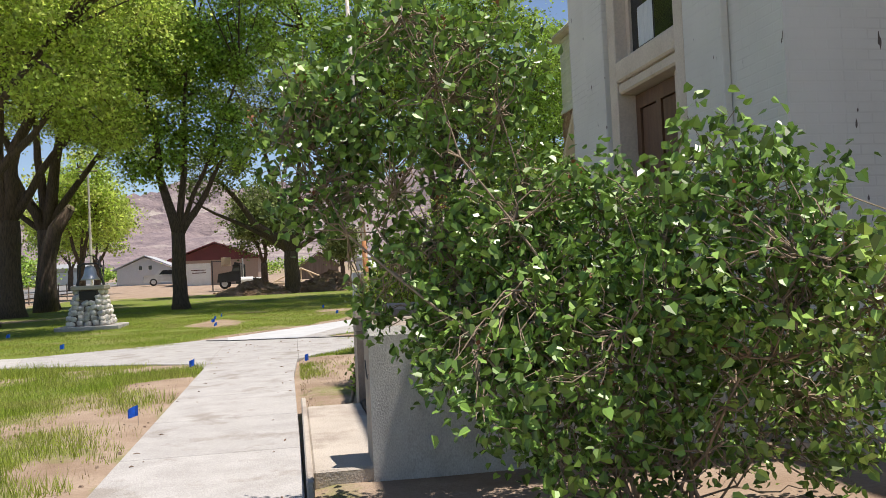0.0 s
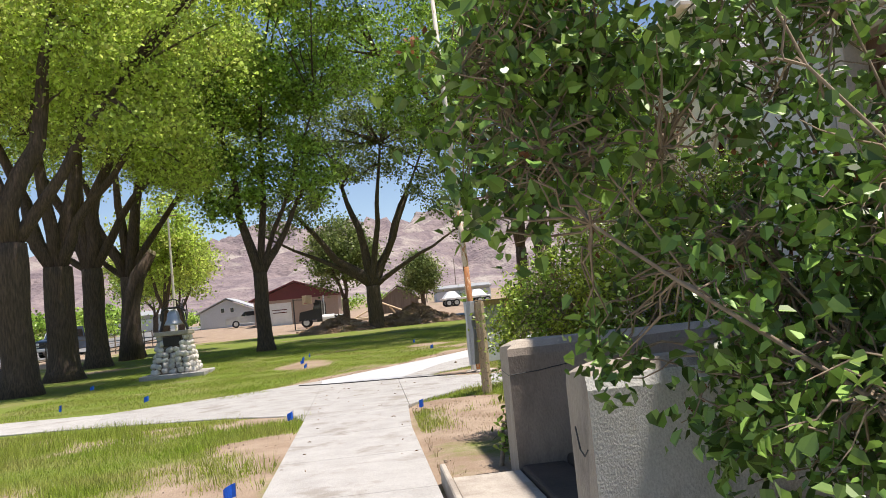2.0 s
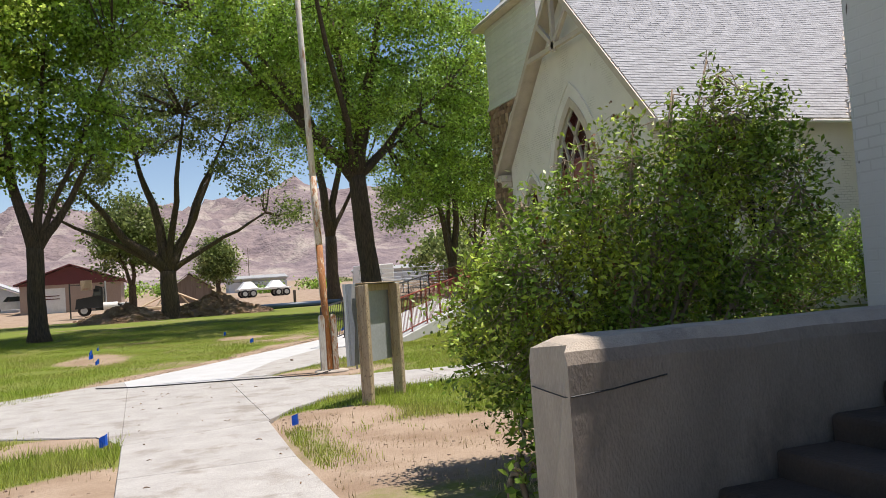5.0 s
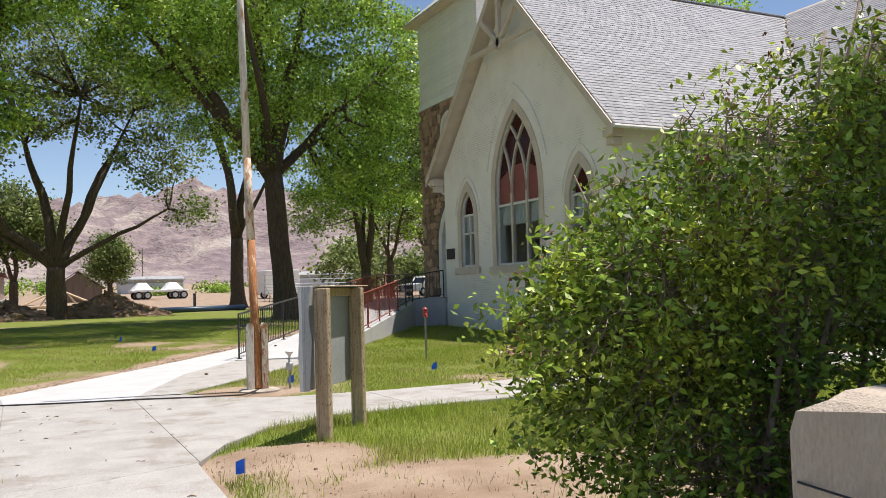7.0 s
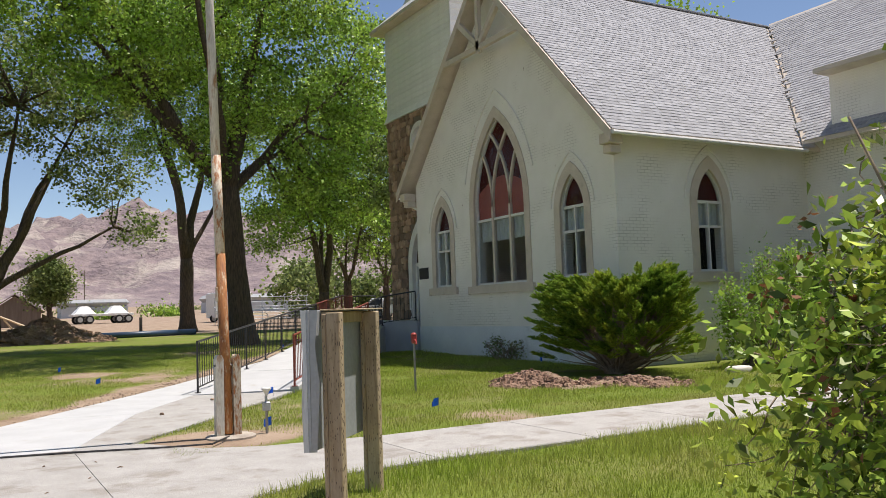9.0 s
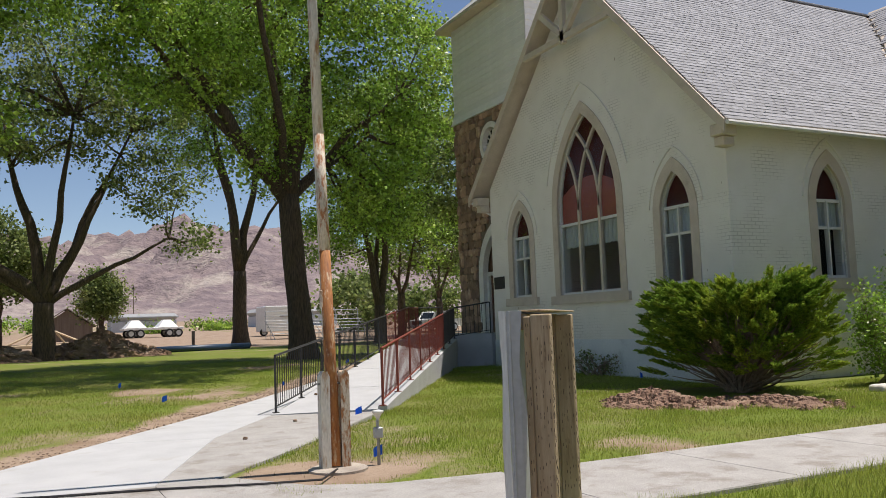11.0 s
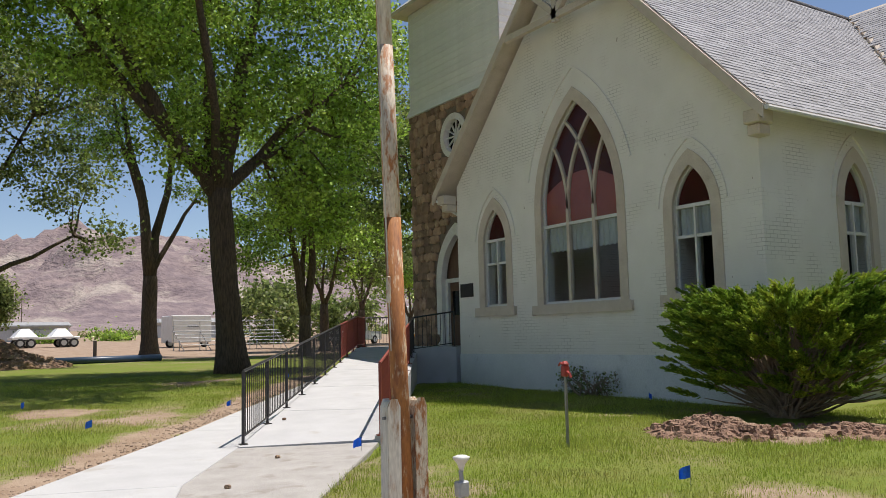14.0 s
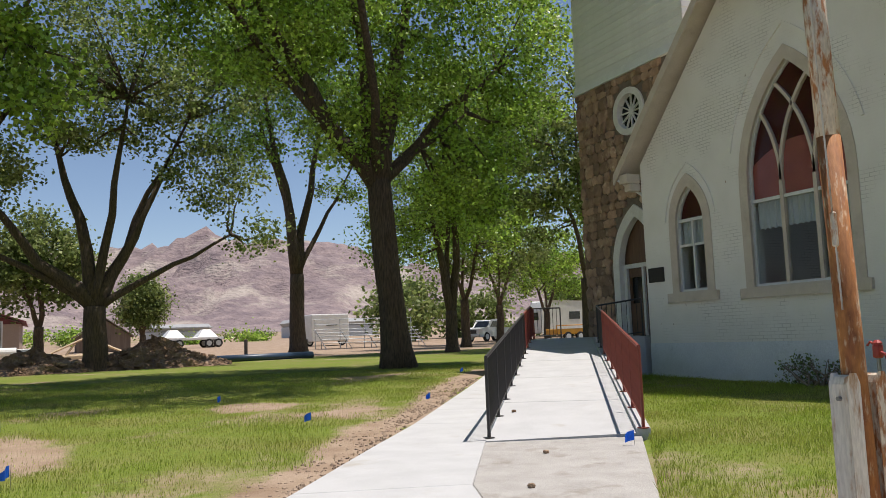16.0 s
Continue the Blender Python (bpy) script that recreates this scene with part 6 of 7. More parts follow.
def marker_flag(x, y, turn, h=0.16):
    root = thing("marker_flag", "small blue vinyl marker flag on a wire", "flag", "blue marker flags", at_=(x, y, pathz(y)))
    part("wire", tube([(0, 0, -0.04), (0.004, 0, h + 0.06)], 0.0025, 4), WIRE, root)
    a = radians(turn)
    V, Fc = [], []
    n = 6
    for i in range(n + 1):
        f = i / n
        u = 0.10 * math.sin(1.9 * f)
        s = 0.022 * math.sin(i * 1.3 + turn)
        for v in (h + 0.06 - 0.075 * f ** 1.3, h - 0.045 - 0.055 * f + 0.03 * f * f):
            V.append((u * math.cos(a) - s * math.sin(a), u * math.sin(a) + s * math.cos(a), v))
        if i:
            Fc.append((2 * i - 2, 2 * i - 1, 2 * i + 1, 2 * i))
    part("flag", (V, Fc), BLUE, root)
    return root


spots = [(-2.95, 8.3), (-2.92, 13.05), (-1.16, 13.1), (-6.5, 19.6), (-9.3, 25.0), (3.35, 19.2), (-0.2, 33.0), (2.4, 23.5), (0.1, 27.8), (9.9, 25.8), (3.2, 30.5), (7.3, 37.3), (-3.6, 24.9),
         (8.4, 18.4), (-4.0, 29.2), (-3.85, 27.0), (-7.9, 18.6), (-3.9, 30.6), (0.98, 19.25)]
for i, (x, y) in enumerate(spots):
    marker_flag(x, y, 180 + 70 * math.sin(i * 2.3), 0.14 + 0.03 * math.sin(i * 1.7))


def mound(name, label, x, y, rx, ry, h, m, seed, lumps=120, group=""):
    """A heap with clods on it."""
    root = thing(name, label, "heap", group, at_=(x, y, pathz(y)))
    V, Fc = [], []
    A, B = 40, 14
    for j in range(B + 1):
        for i in range(A):
            a, t = 2 * math.pi * i / A, j / B
            nn = noise.fractal(Vector((math.cos(a) * 2 + seed, math.sin(a) * 2, t * 3)), 1, 2, 4)
            V.append((rx * t * math.cos(a) * (1 + 0.18 * nn), ry * t * math.sin(a) * (1 + 0.18 * nn), h * (1 - t) ** 0.8 * (1 + 0.55 * nn) - 0.03 + 0.02 * (1 - t)))
    Fc = [(j * A + i, j * A + (i + 1) % A, (j + 1) * A + (i + 1) % A, (j + 1) * A + i) for j in range(B) for i in range(A)]
    part("mound_core", (V, Fc), m, root)
    rp = random.Random(seed)
    cl = []
    for k in range(lumps):
        a, t = rp.uniform(0, 6.28), rp.uniform(0.05, 1.0)
        s = rp.uniform(0.02, 0.065) * (max(rx, 1) ** 0.8)
        q = [(rx * t * math.cos(a) + s * v[0] * rp.uniform(0.7, 1.3), ry * t * math.sin(a) + s * v[1] * rp.uniform(0.7, 1.3), h * (1 - t) ** 0.8 + s * v[2] * rp.uniform(0.6, 1.1)) for v in ((-1, -1, -.6), (1, -1, -.6), (1, 1, -.6), (-1, 1, -.6), (-.6, -.6, .7), (.7, -.5, .6), (.5, .6, .7), (-.6, .6, .6))]
        cl.append((q, box(0, 1, 0, 1, 0, 1)[1]))
    tagged(part("rubble", join(*cl), m, root), kind="stuff")
    return root


mound("dirt_mound", "heap of freshly dug brown earth on the grass", 6.75, 21.75, 0.85, 1.05, 0.24, EARTH, 5, 240)
mound("dirt_mound", "low bank of dry earth below the juniper", 8.1, 20.5, 0.9, 1.3, 0.11, EARTH, 6, 160)
mound("brush_pile", "big heap of dead roots and brush around the tree", 0.9, 54.3, 3.4, 2.0, 1.0, BRUSH, 7, 340)
mound("brush_pile", "low heap of brush and dirt at the tree's foot", -3.6, 53.4, 2.6, 1.8, 0.8, BRUSH, 8, 160)
mound("brush_pile", "small dirt heap on the bare lot", -4.4, 58.5, 2.4, 1.2, 0.55, BRUSH, 9, 90)
tagged(part("soil_pipe", tube([(3.6, 56.6, pathz(56) + 0.16), (9.0, 57.6, pathz(57) + 0.16)], 0.17, 12), BLUEPIPE, smooth=True), "long dark blue pipe lying on the ground", "pipe")
for x, y, h in ((10.2, 66.0, 1.1), (7.6, 66.5, 1.0)):
    tagged(part("fence_post", bevelled(box(x - 0.09, x + 0.09, y - 0.09, y + 0.09, pathz(y) - 0.2, pathz(y) + h), 0.02), GREYWOOD), "short dark wooden post by the lot", "post", "lot posts")

# stones along the bed
for i, (x, y, s) in enumerate(((10.9, 20.6, 0.25), (11.8, 20.2, 0.2), (12.7, 20.5, 0.28), (13.6, 20.2, 0.22))):
    tagged(part("stone", bevelled(box(x - s, x + s, y - s * 0.6, y + s * 0.6, -0.03, 0.12), 0.05, 2), WHITEROCK, smooth=True), "pale flat stone edging the shrub bed", "stone", "bed stones")

# ---- bell monument ----
bell = thing("bell_monument", "old church bell on a pier of white rocks", "monument", at_=(-7.9, 28.6, pathz(28.6)))
part("base_slab", bevelled(box(-0.95, 1.0, -0.9, 0.9, -0.1, 0.12), 0.02), CONC, bell, "concrete base slab")
core = [(-0.58, -0.58, 0.10), (0.58, -0.58, 0.10), (0.58, 0.58, 0.10), (-0.58, 0.58, 0.10), (-0.34, -0.34, 1.28), (0.34, -0.34, 1.28), (0.34, 0.34, 1.28), (-0.34, 0.34, 1.28)]
part("pier", (core, box(0, 1, 0, 1, 0, 1)[1]), MORTAR, bell)
rp = random.Random(17)


def rock(s):
    V = []
    for v in box(-1, 1, -1, 1, -1, 1)[0]:
        V.append((v[0] * s * rp.uniform(0.55, 1.0), v[1] * s * rp.uniform(0.55, 1.0), v[2] * s * rp.uniform(0.5, 0.85)))
    return bevelled((V, box(0, 1, 0, 1, 0, 1)[1]), s * 0.28)


rocks = [mesh_of("rock", rock(0.125), WHITEROCK, True) for _ in range(9)]
for lev in range(7):
    z = 0.20 + 0.165 * lev
    w = 0.60 - 0.24 * (z - 0.1) / 1.18
    for side in range(4):
        for i in range(5 if lev < 4 else 4):
            k = 5 if lev < 4 else 4
            u = -w + 2 * w * (i + 0.5) / k + rp.uniform(-0.03, 0.03)
            if lev in (5, 6) and side == 0 and abs(u) < 0.30:
                continue
            x, y = ((u, -w), (w, u), (u, w), (-w, u))[side]
            ob = new("rock", rocks[rp.randrange(9)])
            ob.parent = bell
            ob.location = (x, y, z + rp.uniform(-0.03, 0.03))
            ob.rotation_euler = (rp.uniform(-.5, .5), rp.uniform(-.5, .5), rp.uniform(0, 6))
part("plaque", bbox(-0.26, 0.26, -0.47, -0.36, 0.96, 1.24), BRONZE, bell, "dark bronze plaque")
part("cap", bevelled(box(-0.52, 0.52, -0.48, 0.48, 1.28, 1.42), 0.02), CONC_OLD, bell, "grey stone cap slab")
for s in (-1, 1):
    part("stand", tube([(0.42 * s, 0, 1.42), (0.34 * s, 0, 1.72), (0.30 * s, 0, 2.02)], [0.05, 0.035, 0.03], 8), BLACKIRON, bell)
part("wheel", tube([(0.36 + 0.0 * i, 0.36 * math.cos(math.pi * i / 14), 2.02 + 0.36 * math.sin(math.pi * i / 14)) for i in range(29)], 0.02, 6), BLACKIRON, bell)
part("yoke", tube([(-0.36, 0, 2.02), (-0.2, 0, 2.14), (0.2, 0, 2.14), (0.40, 0, 2.02)], 0.035, 8), BLACKIRON, bell)
part("bell", lathe([(0.30, 1.60), (0.27, 1.66), (0.21, 1.76), (0.185, 1.90), (0.16, 2.0), (0.10, 2.06), (0.03, 2.09)], 24), SILVER, bell, "silver painted bell", smooth=True)
part("arch", tube([(-0.40 * math.cos(math.pi * i / 12), 0.02, 1.75 + 0.66 * math.sin(math.pi * i / 12)) for i in range(13)], 0.018, 6), BLACKIRON, bell)

# ---- far buildings and vehicles ----
shop = thing("shop_building", "tan metal shop with a maroon gable and white roller door", "building", at_=(-9.2, 89.5, pathz(89.5)))
part("wall", plate([(-4.3, -0.3), (4.3, -0.3), (4.3, 2.75), (0, 4.25), (-4.3, 2.75)], [[(-3.1, 0), (-0.5, 0), (-0.5, 2.3), (-3.1, 2.3)]], lambda u, v, w: (u, w, v), 0.2), METALWALL, shop)
part("gable_panel", plate([(-4.5, 2.6), (4.5, 2.6), (0, 4.3)], [], lambda u, v, w: (u, w - 0.06, v), 0.05), MAROON, shop, "maroon metal gable")
part("wall", join(box(-4.3, -4.1, 0.21, 12, -0.3, 2.75), box(4.1, 4.3, 0.21, 12, -0.3, 2.75), box(-4.1, 4.1, 11.8, 12, -0.3, 2.75)), METALWALL, shop)
for s in (-1, 1):
    V = [(0, -0.5, 4.36), (4.75 * s, -0.5, 2.66), (4.75 * s, 12.2, 2.66), (0, 12.2, 4.36)]
    part("roof", (V + [(x, y, z + 0.12) for x, y, z in V], box(0, 1, 0, 1, 0, 1)[1]), MAROON, shop)
rd = part("roller_door", box(-3.1, -0.5, 0.06, 0.12, 0, 2.3), WHITEPAINT, shop, "white roller door")
for k in range(2):
    part("lettering_bar", box(-2.5 + 0.1 * k, -1.0, 0.045, 0.058, 1.55 - 0.28 * k, 1.63 - 0.28 * k), DARKRED, rd)
part("door", box(2.0, 3.0, -0.02, -0.003, 0, 2.0), DARKWIN, shop)

house = thing("house", "pale grey gabled house beyond the lot", "house", at_=(-18.6, 104, pathz(104)))
part("wall", plate([(-3.2, -0.3), (3.2, -0.3), (3.2, 1.9), (0, 3.3), (-3.2, 1.9)], [], lambda u, v, w: (u, w, v), 0.2), GREYSIDING, house)
for s in (-1, 1):
    V = [(0, -0.4, 3.42), (3.6 * s, -0.4, 1.84), (3.6 * s, 8, 1.84), (0, 8, 3.42)]
    part("roof", (V + [(x, y, z + 0.12) for x, y, z in V], box(0, 1, 0, 1, 0, 1)[1]), GREYROOF, house)
part("wall", box(-3.2, 3.2, 0.21, 8, -0.3, 1.85), GREYSIDING, house)
part("extension", box(3.21, 9.5, 2, 8, -0.3, 1.7), GREYSIDING, house)
part("extension_roof", bevelled(box(3.3, 9.9, 1.6, 8.4, 1.71, 2.2), 0.2), GREYROOF, house)
for x in (-0.75, 0.35):
    w = part("window", box(x, x + 0.5, -0.05, -0.005, 1.75, 2.35), WHITEPAINT, house)
    part("pane", box(x + 0.06, x + 0.44, -0.06, -0.052, 1.8, 2.3), DARKWIN, w)


def wheel(parent, x, y, r, w=0.22, rim=SILVER):
    t = part("tyre", moved(lathe([(r * 0.6, -w / 2), (r * 0.94, -w / 2), (r, -w / 3), (r, w / 3), (r * 0.94, w / 2), (r * 0.6, w / 2)], 16), pose(x, y, r, 90, 0, 0)), TYRE, parent)
    part("rim", moved(lathe([(r * 0.2, -w / 2 - 0.015), (r * 0.6, -w / 2 - 0.01), (r * 0.6, w / 2 + 0.01)], 14), pose(x, y, r, 90, 0, 0)), rim, t)


def side_body(outline, y0, y1, bev=0.05):
    """A car body pulled from its side outline (x, z)."""
    return bevelled(plate(outline, [], lambda u, v, w: (u, y0 + w, v), y1 - y0), bev, 2)


def pickup(x, y, turn, paint, label, name="pickup_truck"):
    root = thing(name, label, "truck", "parked vehicles", at_=(x, y, pathz(y)))
    root.rotation_euler = (0, 0, radians(turn))
    part("body", side_body([(-2.7, 0.45), (2.7, 0.45), (2.75, 0.75), (2.7, 1.08), (1.5, 1.18), (-2.7, 1.12)], -0.92, 0.92), paint, root)
    part("cab", side_body([(-0.9, 1.12), (1.45, 1.17), (0.85, 1.80), (-0.65, 1.82)], -0.82, 0.82, 0.08), paint, root)
    for s in (-1, 1):
        part("side_window", side_body([(-0.62, 1.22), (1.15, 1.24), (0.74, 1.70), (-0.55, 1.71)], 0.80 * s, 0.828 * s, 0.005), DARKWIN, root)
    part("windscreen", ([(1.43, -0.72, 1.22), (1.43, 0.72, 1.22), (0.94, 0.66, 1.73), (0.94, -0.66, 1.73)], [(0, 1, 2, 3)]), DARKWIN, root)
    part("grille", bevelled(box(2.74, 2.79, -0.55, 0.55, 0.68, 1.0), 0.01), BLACKPAINT, root)
    part("bumper", bevelled(box(2.6, 2.86, -0.9, 0.9, 0.42, 0.62), 0.04), SILVER, root)
    for s in (-1, 1):
        part("headlight", bevelled(box(2.70, 2.78, 0.58 * s - 0.0 if s > 0 else -0.86, 0.86 if s > 0 else -0.58, 0.72, 0.98), 0.02), SILVER, root)
        for xx in (-1.75, 1.75):
            wheel(root, xx, 0.84 * s, 0.40)
    return root


pickup(32.3, 81.5, 205, WHITEPAINT, "white crew-cab pickup truck parked beyond the lawn")
pickup(-15.0, 98, 190, SILVER, "silver pickup truck parked by the grey house")
pickup(-20.5, 35.5, 262, BLUEPIPE, "dark blue pickup truck parked at the roadside")
pickup(-22.0, 60, 265, BLUEPIPE, "dark blue pickup truck on the road")

semi = thing("tractor_truck", "black and white bobtail tractor truck on the lot", "truck", "parked vehicles", at_=(-5.9, 73.5, pathz(73.5)))
part("cab", side_body([(-1.7, 0.6), (0.2, 0.6), (0.2, 2.1), (-0.25, 2.2), (-0.55, 1.45), (-1.6, 1.25)], -0.9, 0.9), BLACKPAINT, semi)
part("side_window", box(-0.45, 0.05, -0.92, -0.905, 1.5, 2.0), DARKWIN, semi)
part("deck", bevelled(box(0.2, 2.4, -0.5, 0.5, 0.62, 0.85), 0.03), WHITEPAINT, semi)
part("tank", moved(lathe([(0.3, -0.5), (0.3, 0.5)], 14), pose(0.7, -0.7, 0.65, 0, 90, 0)), WHITEPAINT, semi)
part("exhaust", tube([(0.38, -0.6, 0.8), (0.38, -0.6, 2.55)], 0.06, 8), SILVER, semi)
for s in (-1, 1):
    for xx in (-1.15, 1.2, 2.05):
        wheel(semi, xx, 0.78 * s, 0.42)


def wagon(x, y, turn):
    root = thing("flatbed_wagon", "white peaked flatbed wagon with two axles", "trailer", at_=(x, y, pathz(y)))
    root.rotation_euler = (0, 0, radians(turn))
    part("bed", bevelled(box(-2.9, 2.9, -1.0, 1.0, 0.75, 0.98), 0.03), WHITEPAINT, root)
    for x0, x1 in ((-2.7, -0.7), (0.4, 2.4)):
        V = [(x0, -1, 0.98), (x1, -1, 0.98), (x1, 1, 0.98), (x0, 1, 0.98), ((x0 + x1) / 2 - 0.35, -0.5, 1.75), ((x0 + x1) / 2 + 0.35, -0.5, 1.75), ((x0 + x1) / 2 + 0.35, 0.5, 1.75), ((x0 + x1) / 2 - 0.35, 0.5, 1.75)]
        part("hopper", (V, box(0, 1, 0, 1, 0, 1)[1]), WHITEPAINT, root)
    for s in (-1, 1):
        for xx in (-2.2, -1.3, 1.5, 2.4):
            wheel(root, xx, 0.95 * s, 0.42)


wagon(9.6, 100, 5)
lt = thing("lumber_trusses", "stack of raw pine roof trusses on the lot", "lumber", at_=(-0.6, 78, pathz(78)))
for k in range(4):
    y = 0.25 * k
    part("truss", join(tube([(-2.6, y, 0.25), (2.6, y, 0.25)], 0.07, 4), tube([(-2.6, y, 0.25), (0, y, 1.45)], 0.07, 4), tube([(2.6, y, 0.25), (0, y, 1.45)], 0.07, 4), tube([(0, y, 0.25), (0, y, 1.4)], 0.06, 4), tube([(-1.3, y, 0.25), (-0.7, y, 1.05)], 0.06, 4), tube([(1.3, y, 0.25), (0.7, y, 1.05)], 0.06, 4)), LUMBER, lt)
part("stack", bevelled(box(-3.0, 3.4, -0.3, 1.6, 0.0, 0.24), 0.03), LUMBER, lt)

barn = thing("barn", "small weathered grey board barn", "barn", at_=(1.6, 96, pathz(96)))
part("wall", plate([(-2.2, -0.3), (2.2, -0.3), (2.2, 1.4), (0, 2.9), (-2.2, 1.4)], [], lambda u, v, w: (u, w, v), 5), GREYWOOD, barn)
for s in (-1, 1):
    V = [(0, -0.3, 3.0), (2.5 * s, -0.3, 1.28), (2.5 * s, 5.4, 1.28), (0, 5.4, 3.0)]
    part("roof", (V + [(x, y, z + 0.1) for x, y, z in V], box(0, 1, 0, 1, 0, 1)[1]), GREYWOOD, barn)
for x, y, w, h in ((14, 140, 9, 2.6), (40, 150, 14, 3), (-34, 125, 9, 3)):
    lb = thing("far_house", "low pale house far across the valley", "house", at_=(x, y, pathz(y)))
    part("wall", box(-w / 2, w / 2, 0, 6, -0.5, h * 0.6), GREYSIDING, lb)
    part("roof", bevelled(box(-w / 2 - 0.4, w / 2 + 0.4, -0.4, 6.4, h * 0.6 + 0.004, h), 0.6), GREYROOF, lb)

tr = thing("box_trailer", "white enclosed cargo trailer behind the bleachers", "trailer", at_=(19.4, 88, pathz(88)))
part("body", bevelled(box(-1.7, 1.7, -1.1, 2.4, 0.4, 2.75), 0.08, 2), WHITEPAINT, tr)
part("stripe", box(-0.4, 0.6, -1.115, -1.102, 1.75, 1.85), DARKWIN, tr)
for s in (-1, 1):
    wheel(tr, 1.5 * s, 0.3, 0.36)

bl = thing("bleachers", "silver aluminium bleachers of five rows", "bleachers", at_=(19.6, 76.0, pathz(76)))
for k in range(5):
    part("seat_plank", bevelled(box(-4.2, 4.2, 0.62 * k, 0.62 * k + 0.28, 0.44 + 0.26 * k, 0.49 + 0.26 * k), 0.01), GALV, bl)
    if k:
        part("foot_plank", bevelled(box(-4.2, 4.2, 0.62 * k - 0.32, 0.62 * k - 0.06, 0.18 + 0.26 * k, 0.22 + 0.26 * k), 0.01), GALV, bl)
for x in (-4, -2, 0, 2, 4):
    part("frame", join(tube([(x, 0.1, 0), (x, 2.9, 1.5)], 0.03, 6), tube([(x, 0.1, 0), (x, 2.9, 0.02)], 0.03, 6), tube([(x, 2.9, 0), (x, 2.9, 2.3)], 0.03, 6), tube([(x, 1.4, 0), (x, 1.4, 0.8)], 0.03, 6)), GALV, bl)
for z in (1.9, 2.3):
    part("back_rail", tube([(-4.1, 2.9, z), (4.1, 2.9, z)], 0.025, 6), GALV, bl)

rv = thing("camper", "white camper trailer beyond the fence", "trailer", at_=(42.5, 83, pathz(83)))
part("body", side_body([(-4.5, 0.5), (3.5, 0.5), (3.8, 1.6), (3.4, 3.3), (-4.2, 3.4), (-4.6, 2.6)], -1.1, 1.1, 0.1), WHITEPAINT, rv)
part("window", box(-1.6, -0.4, -1.13, -1.103, 1.7, 2.4), DARKWIN, rv)
part("window", box(-4.62, -4.57, -0.5, 0.5, 1.7, 2.4), DARKWIN, rv)
for xx in (-0.6, 0.5):
    wheel(rv, xx, -1.0, 0.38)
ym = thing("yellow_trailer", "low orange-yellow machine trailer beyond the fence", "trailer", at_=(32.8, 70, pathz(70)))
part("deck", bevelled(box(-1.6, 1.6, -0.8, 0.8, 0.55, 0.95), 0.05), YELLOW, ym)
part("rail", join(tube([(-1.6, -0.8, 1.2), (1.6, -0.8, 1.2)], 0.04, 6), tube([(-1.6, -0.8, 0.9), (-1.6, -0.8, 1.2)], 0.04, 6), tube([(1.6, -0.8, 0.9), (1.6, -0.8, 1.2)], 0.04, 6)), YELLOW, ym)
for xx in (-0.6, 0.5):
    wheel(ym, xx, -0.75, 0.36)

# fence by the road, poles, basketball stand
fence = thing("yard_fence", "low dark wire and pipe fence by the road", "fence", at_=(-17.2, 30, pathz(30)))
pm = mesh_of("post", tube([(0, 0, -0.1), (0, 0, 1.15)], 0.04, 6), GREYWOOD)
for k in range(16):
    ob = new("post", pm)
    ob.parent = fence
    ob.location = (0, 2.2 * k, pathz(30 + 2.2 * k) - pathz(30))
for z in (0.3, 0.65, 1.05):
    part("rail", tube([(0, 2.2 * k, z + pathz(30 + 2.2 * k) - pathz(30)) for k in range(16)], 0.02, 5), GREYWOOD, fence)
for x, y, h in ((-14.3, 57.6, 9.0), (8.5, 150, 9), (16, 170, 8)):
    up_ = thing("utility_pole", "slim pole standing far off", "pole", "poles", at_=(x, y, pathz(y)))
    part("pole", tube([(0, 0, -0.2), (0, 0, h)], [0.10, 0.06], 8), WHITE_POLE if y < 60 else GREYWOOD, up_)
    part("crossarm", tube([(-0.6, 0, h - 0.5), (0.6, 0, h - 0.5)], 0.04, 6), GREYWOOD, up_)
hoop = thing("basketball_stand", "basketball backboard on a steel pole", "basketball hoop", at_=(-6.8, 68, pathz(68)))
part("pole", tube([(-0.8, 0, 0), (-0.8, 0, 2.4)], 0.05, 8), BLACKIRON, hoop)
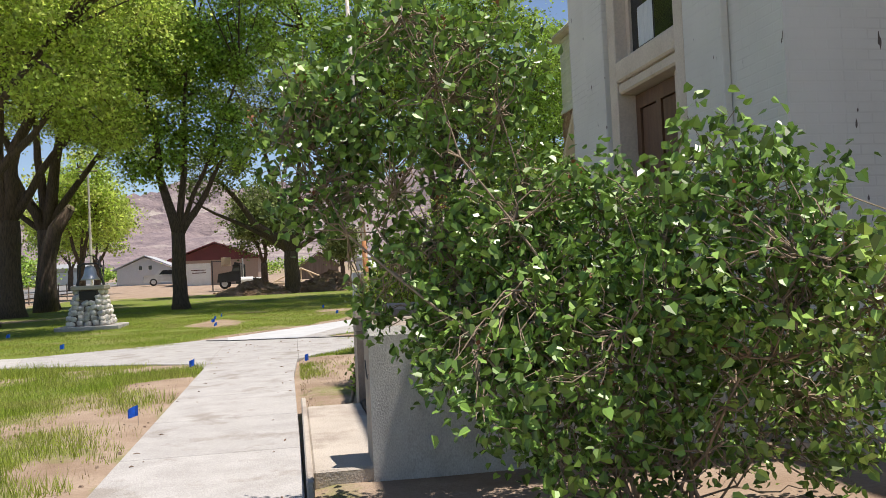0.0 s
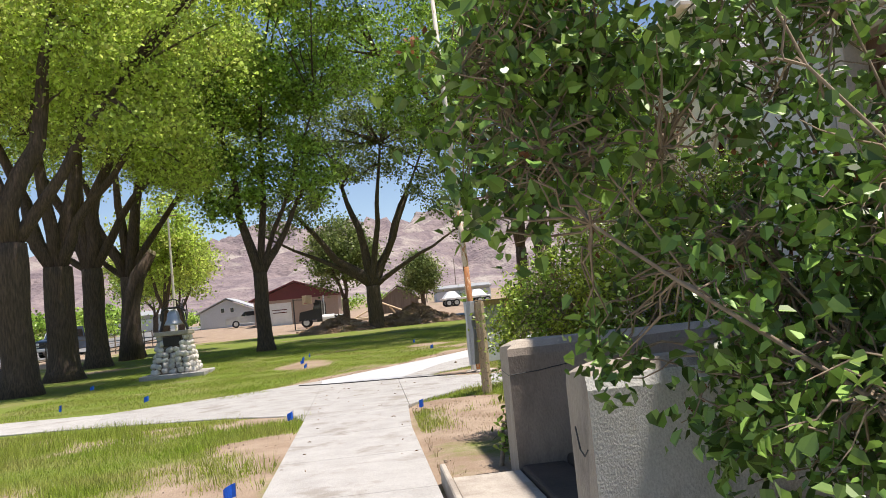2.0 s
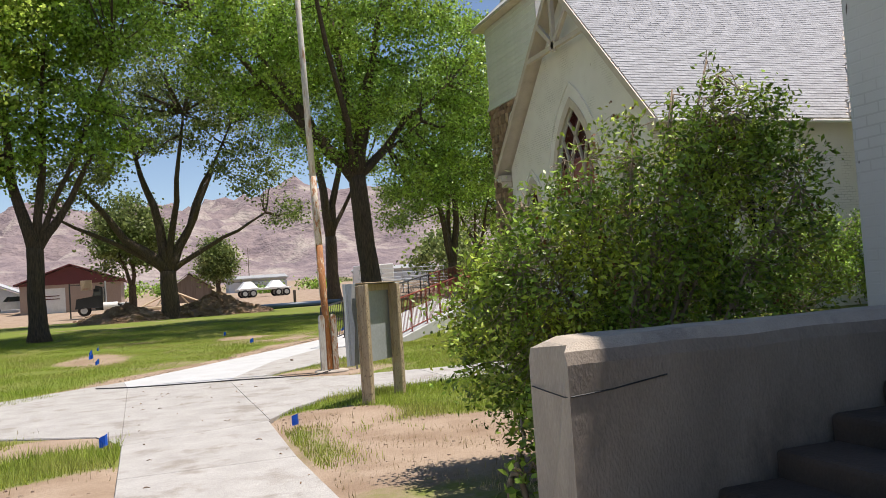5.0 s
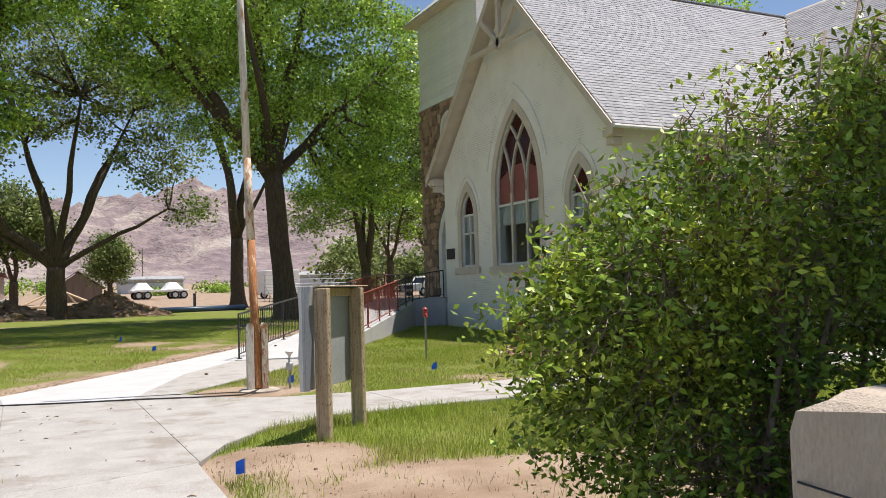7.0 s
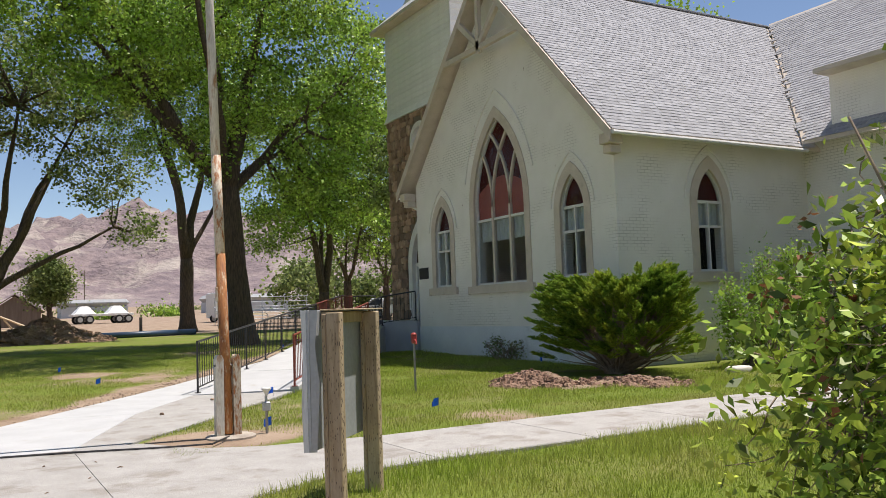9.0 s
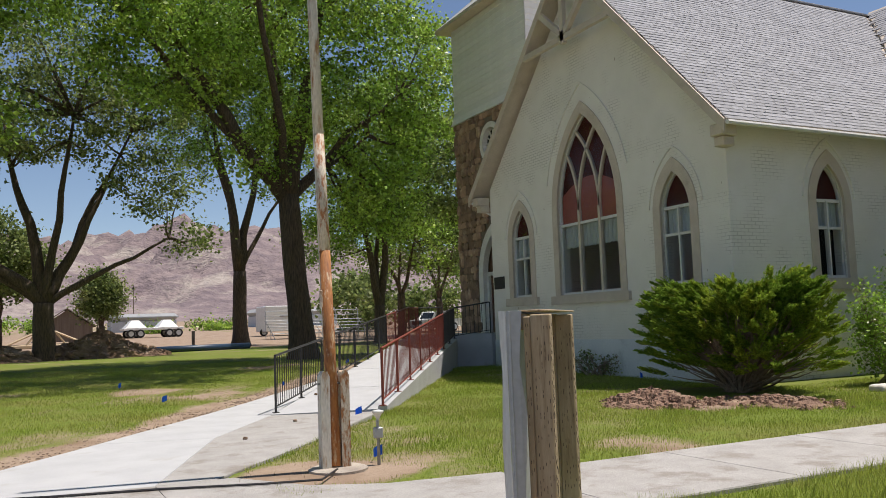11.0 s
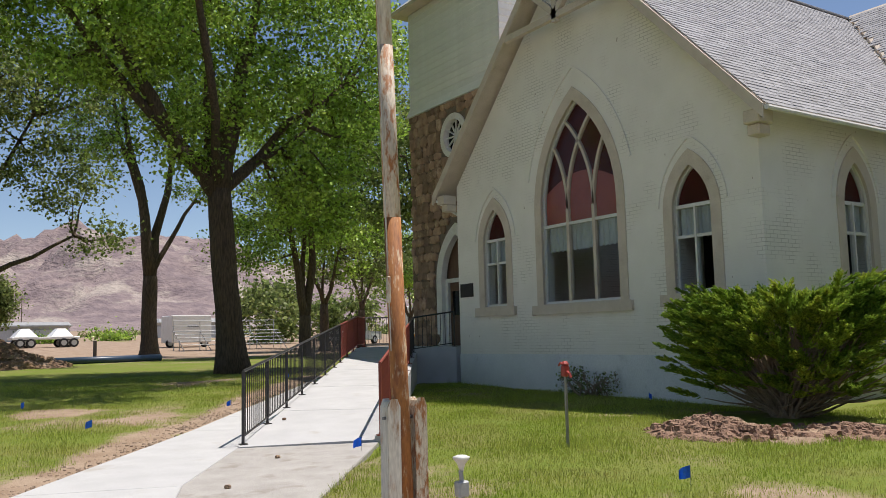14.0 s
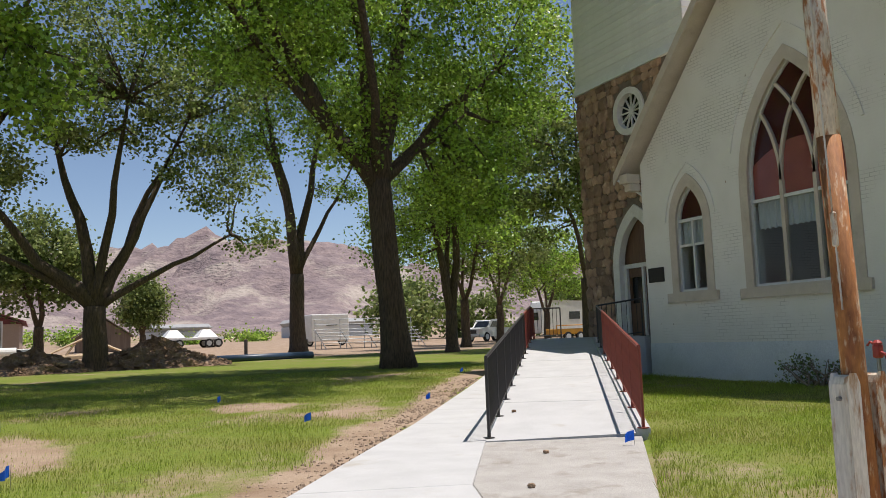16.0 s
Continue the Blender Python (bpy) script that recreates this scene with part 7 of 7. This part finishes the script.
part("arm", tube([(-0.8, 0, 2.35), (-0.1, 0, 2.3)], 0.04, 6), BLACKIRON, hoop)
part("backboard", bevelled(box(-0.1, 0.65, -0.04, 0.02, 1.9, 2.6), 0.01), LUMBER, hoop)
part("rim", tube([(0.27 + 0.2 * math.cos(a * 0.5), -0.25 + 0.2 * math.sin(a * 0.5), 2.0) for a in range(13)], 0.012, 5), REDPAINT, hoop)

# ---- tower stones, last ----
rp = random.Random(23)
count = 0
rest = []
z = -0.05
while z < TB - 0.05:
    hgt = rp.uniform(0.20, 0.36)
    y = W1 + 0.02 - rp.uniform(0, 0.2)
    while y < T1 - 0.05:
        w = rp.uniform(0.18, 0.46)
        cy, cz = y + w / 2, z + hgt / 2
        dr = math.hypot(cy - TC, cz - 7.4) < 0.74 + 0.1
        inside = abs(cy - TC) < 1.16 and cz < DOOR[3] + 0.2 or (math.hypot((cy - TC) / 1.12, (cz - DOOR[3]) / 1.75) < 1.05 and cz >= DOOR[3])
        if not dr and not inside and cy > W1 + 0.1 and z > 0.7:
            n = rp.choice((5, 6, 7))
            a0 = rp.uniform(0, 6.28)
            q = []
            for i in range(n):
                a = a0 + 2 * math.pi * i / n
                kx, kz = math.cos(a), math.sin(a)
                s = 0.60 / max(abs(kx), abs(kz)) ** 0.75 * rp.uniform(0.86, 1.04)
                q.append((min(T1 + 0.02, cy + kx * w * s), min(TB - 0.03, cz + kz * hgt * s)))
            dp = rp.uniform(0.035, 0.10)
            V = [(TX + 0.01, u, v) for u, v in q] + [(TX - dp * 0.7, u, v) for u, v in q] + [(TX - dp, cy + (u - cy) * 0.62, cz + (v - cz) * 0.62) for u, v in q]
            Fc = [(i, (i + 1) % n, n + (i + 1) % n, n + i) for i in range(n)] + [(n + i, n + (i + 1) % n, 2 * n + (i + 1) % n, 2 * n + i) for i in range(n)] + [tuple(range(2 * n, 3 * n))]
            if count < 300:
                part("stone", (V, Fc), STONE, tower)
                count += 1
            else:
                rest.append((V, Fc))
        y += w
    z += hgt
if rest:
    tagged(part("stonework", join(*rest), STONE, tower), kind="stuff")
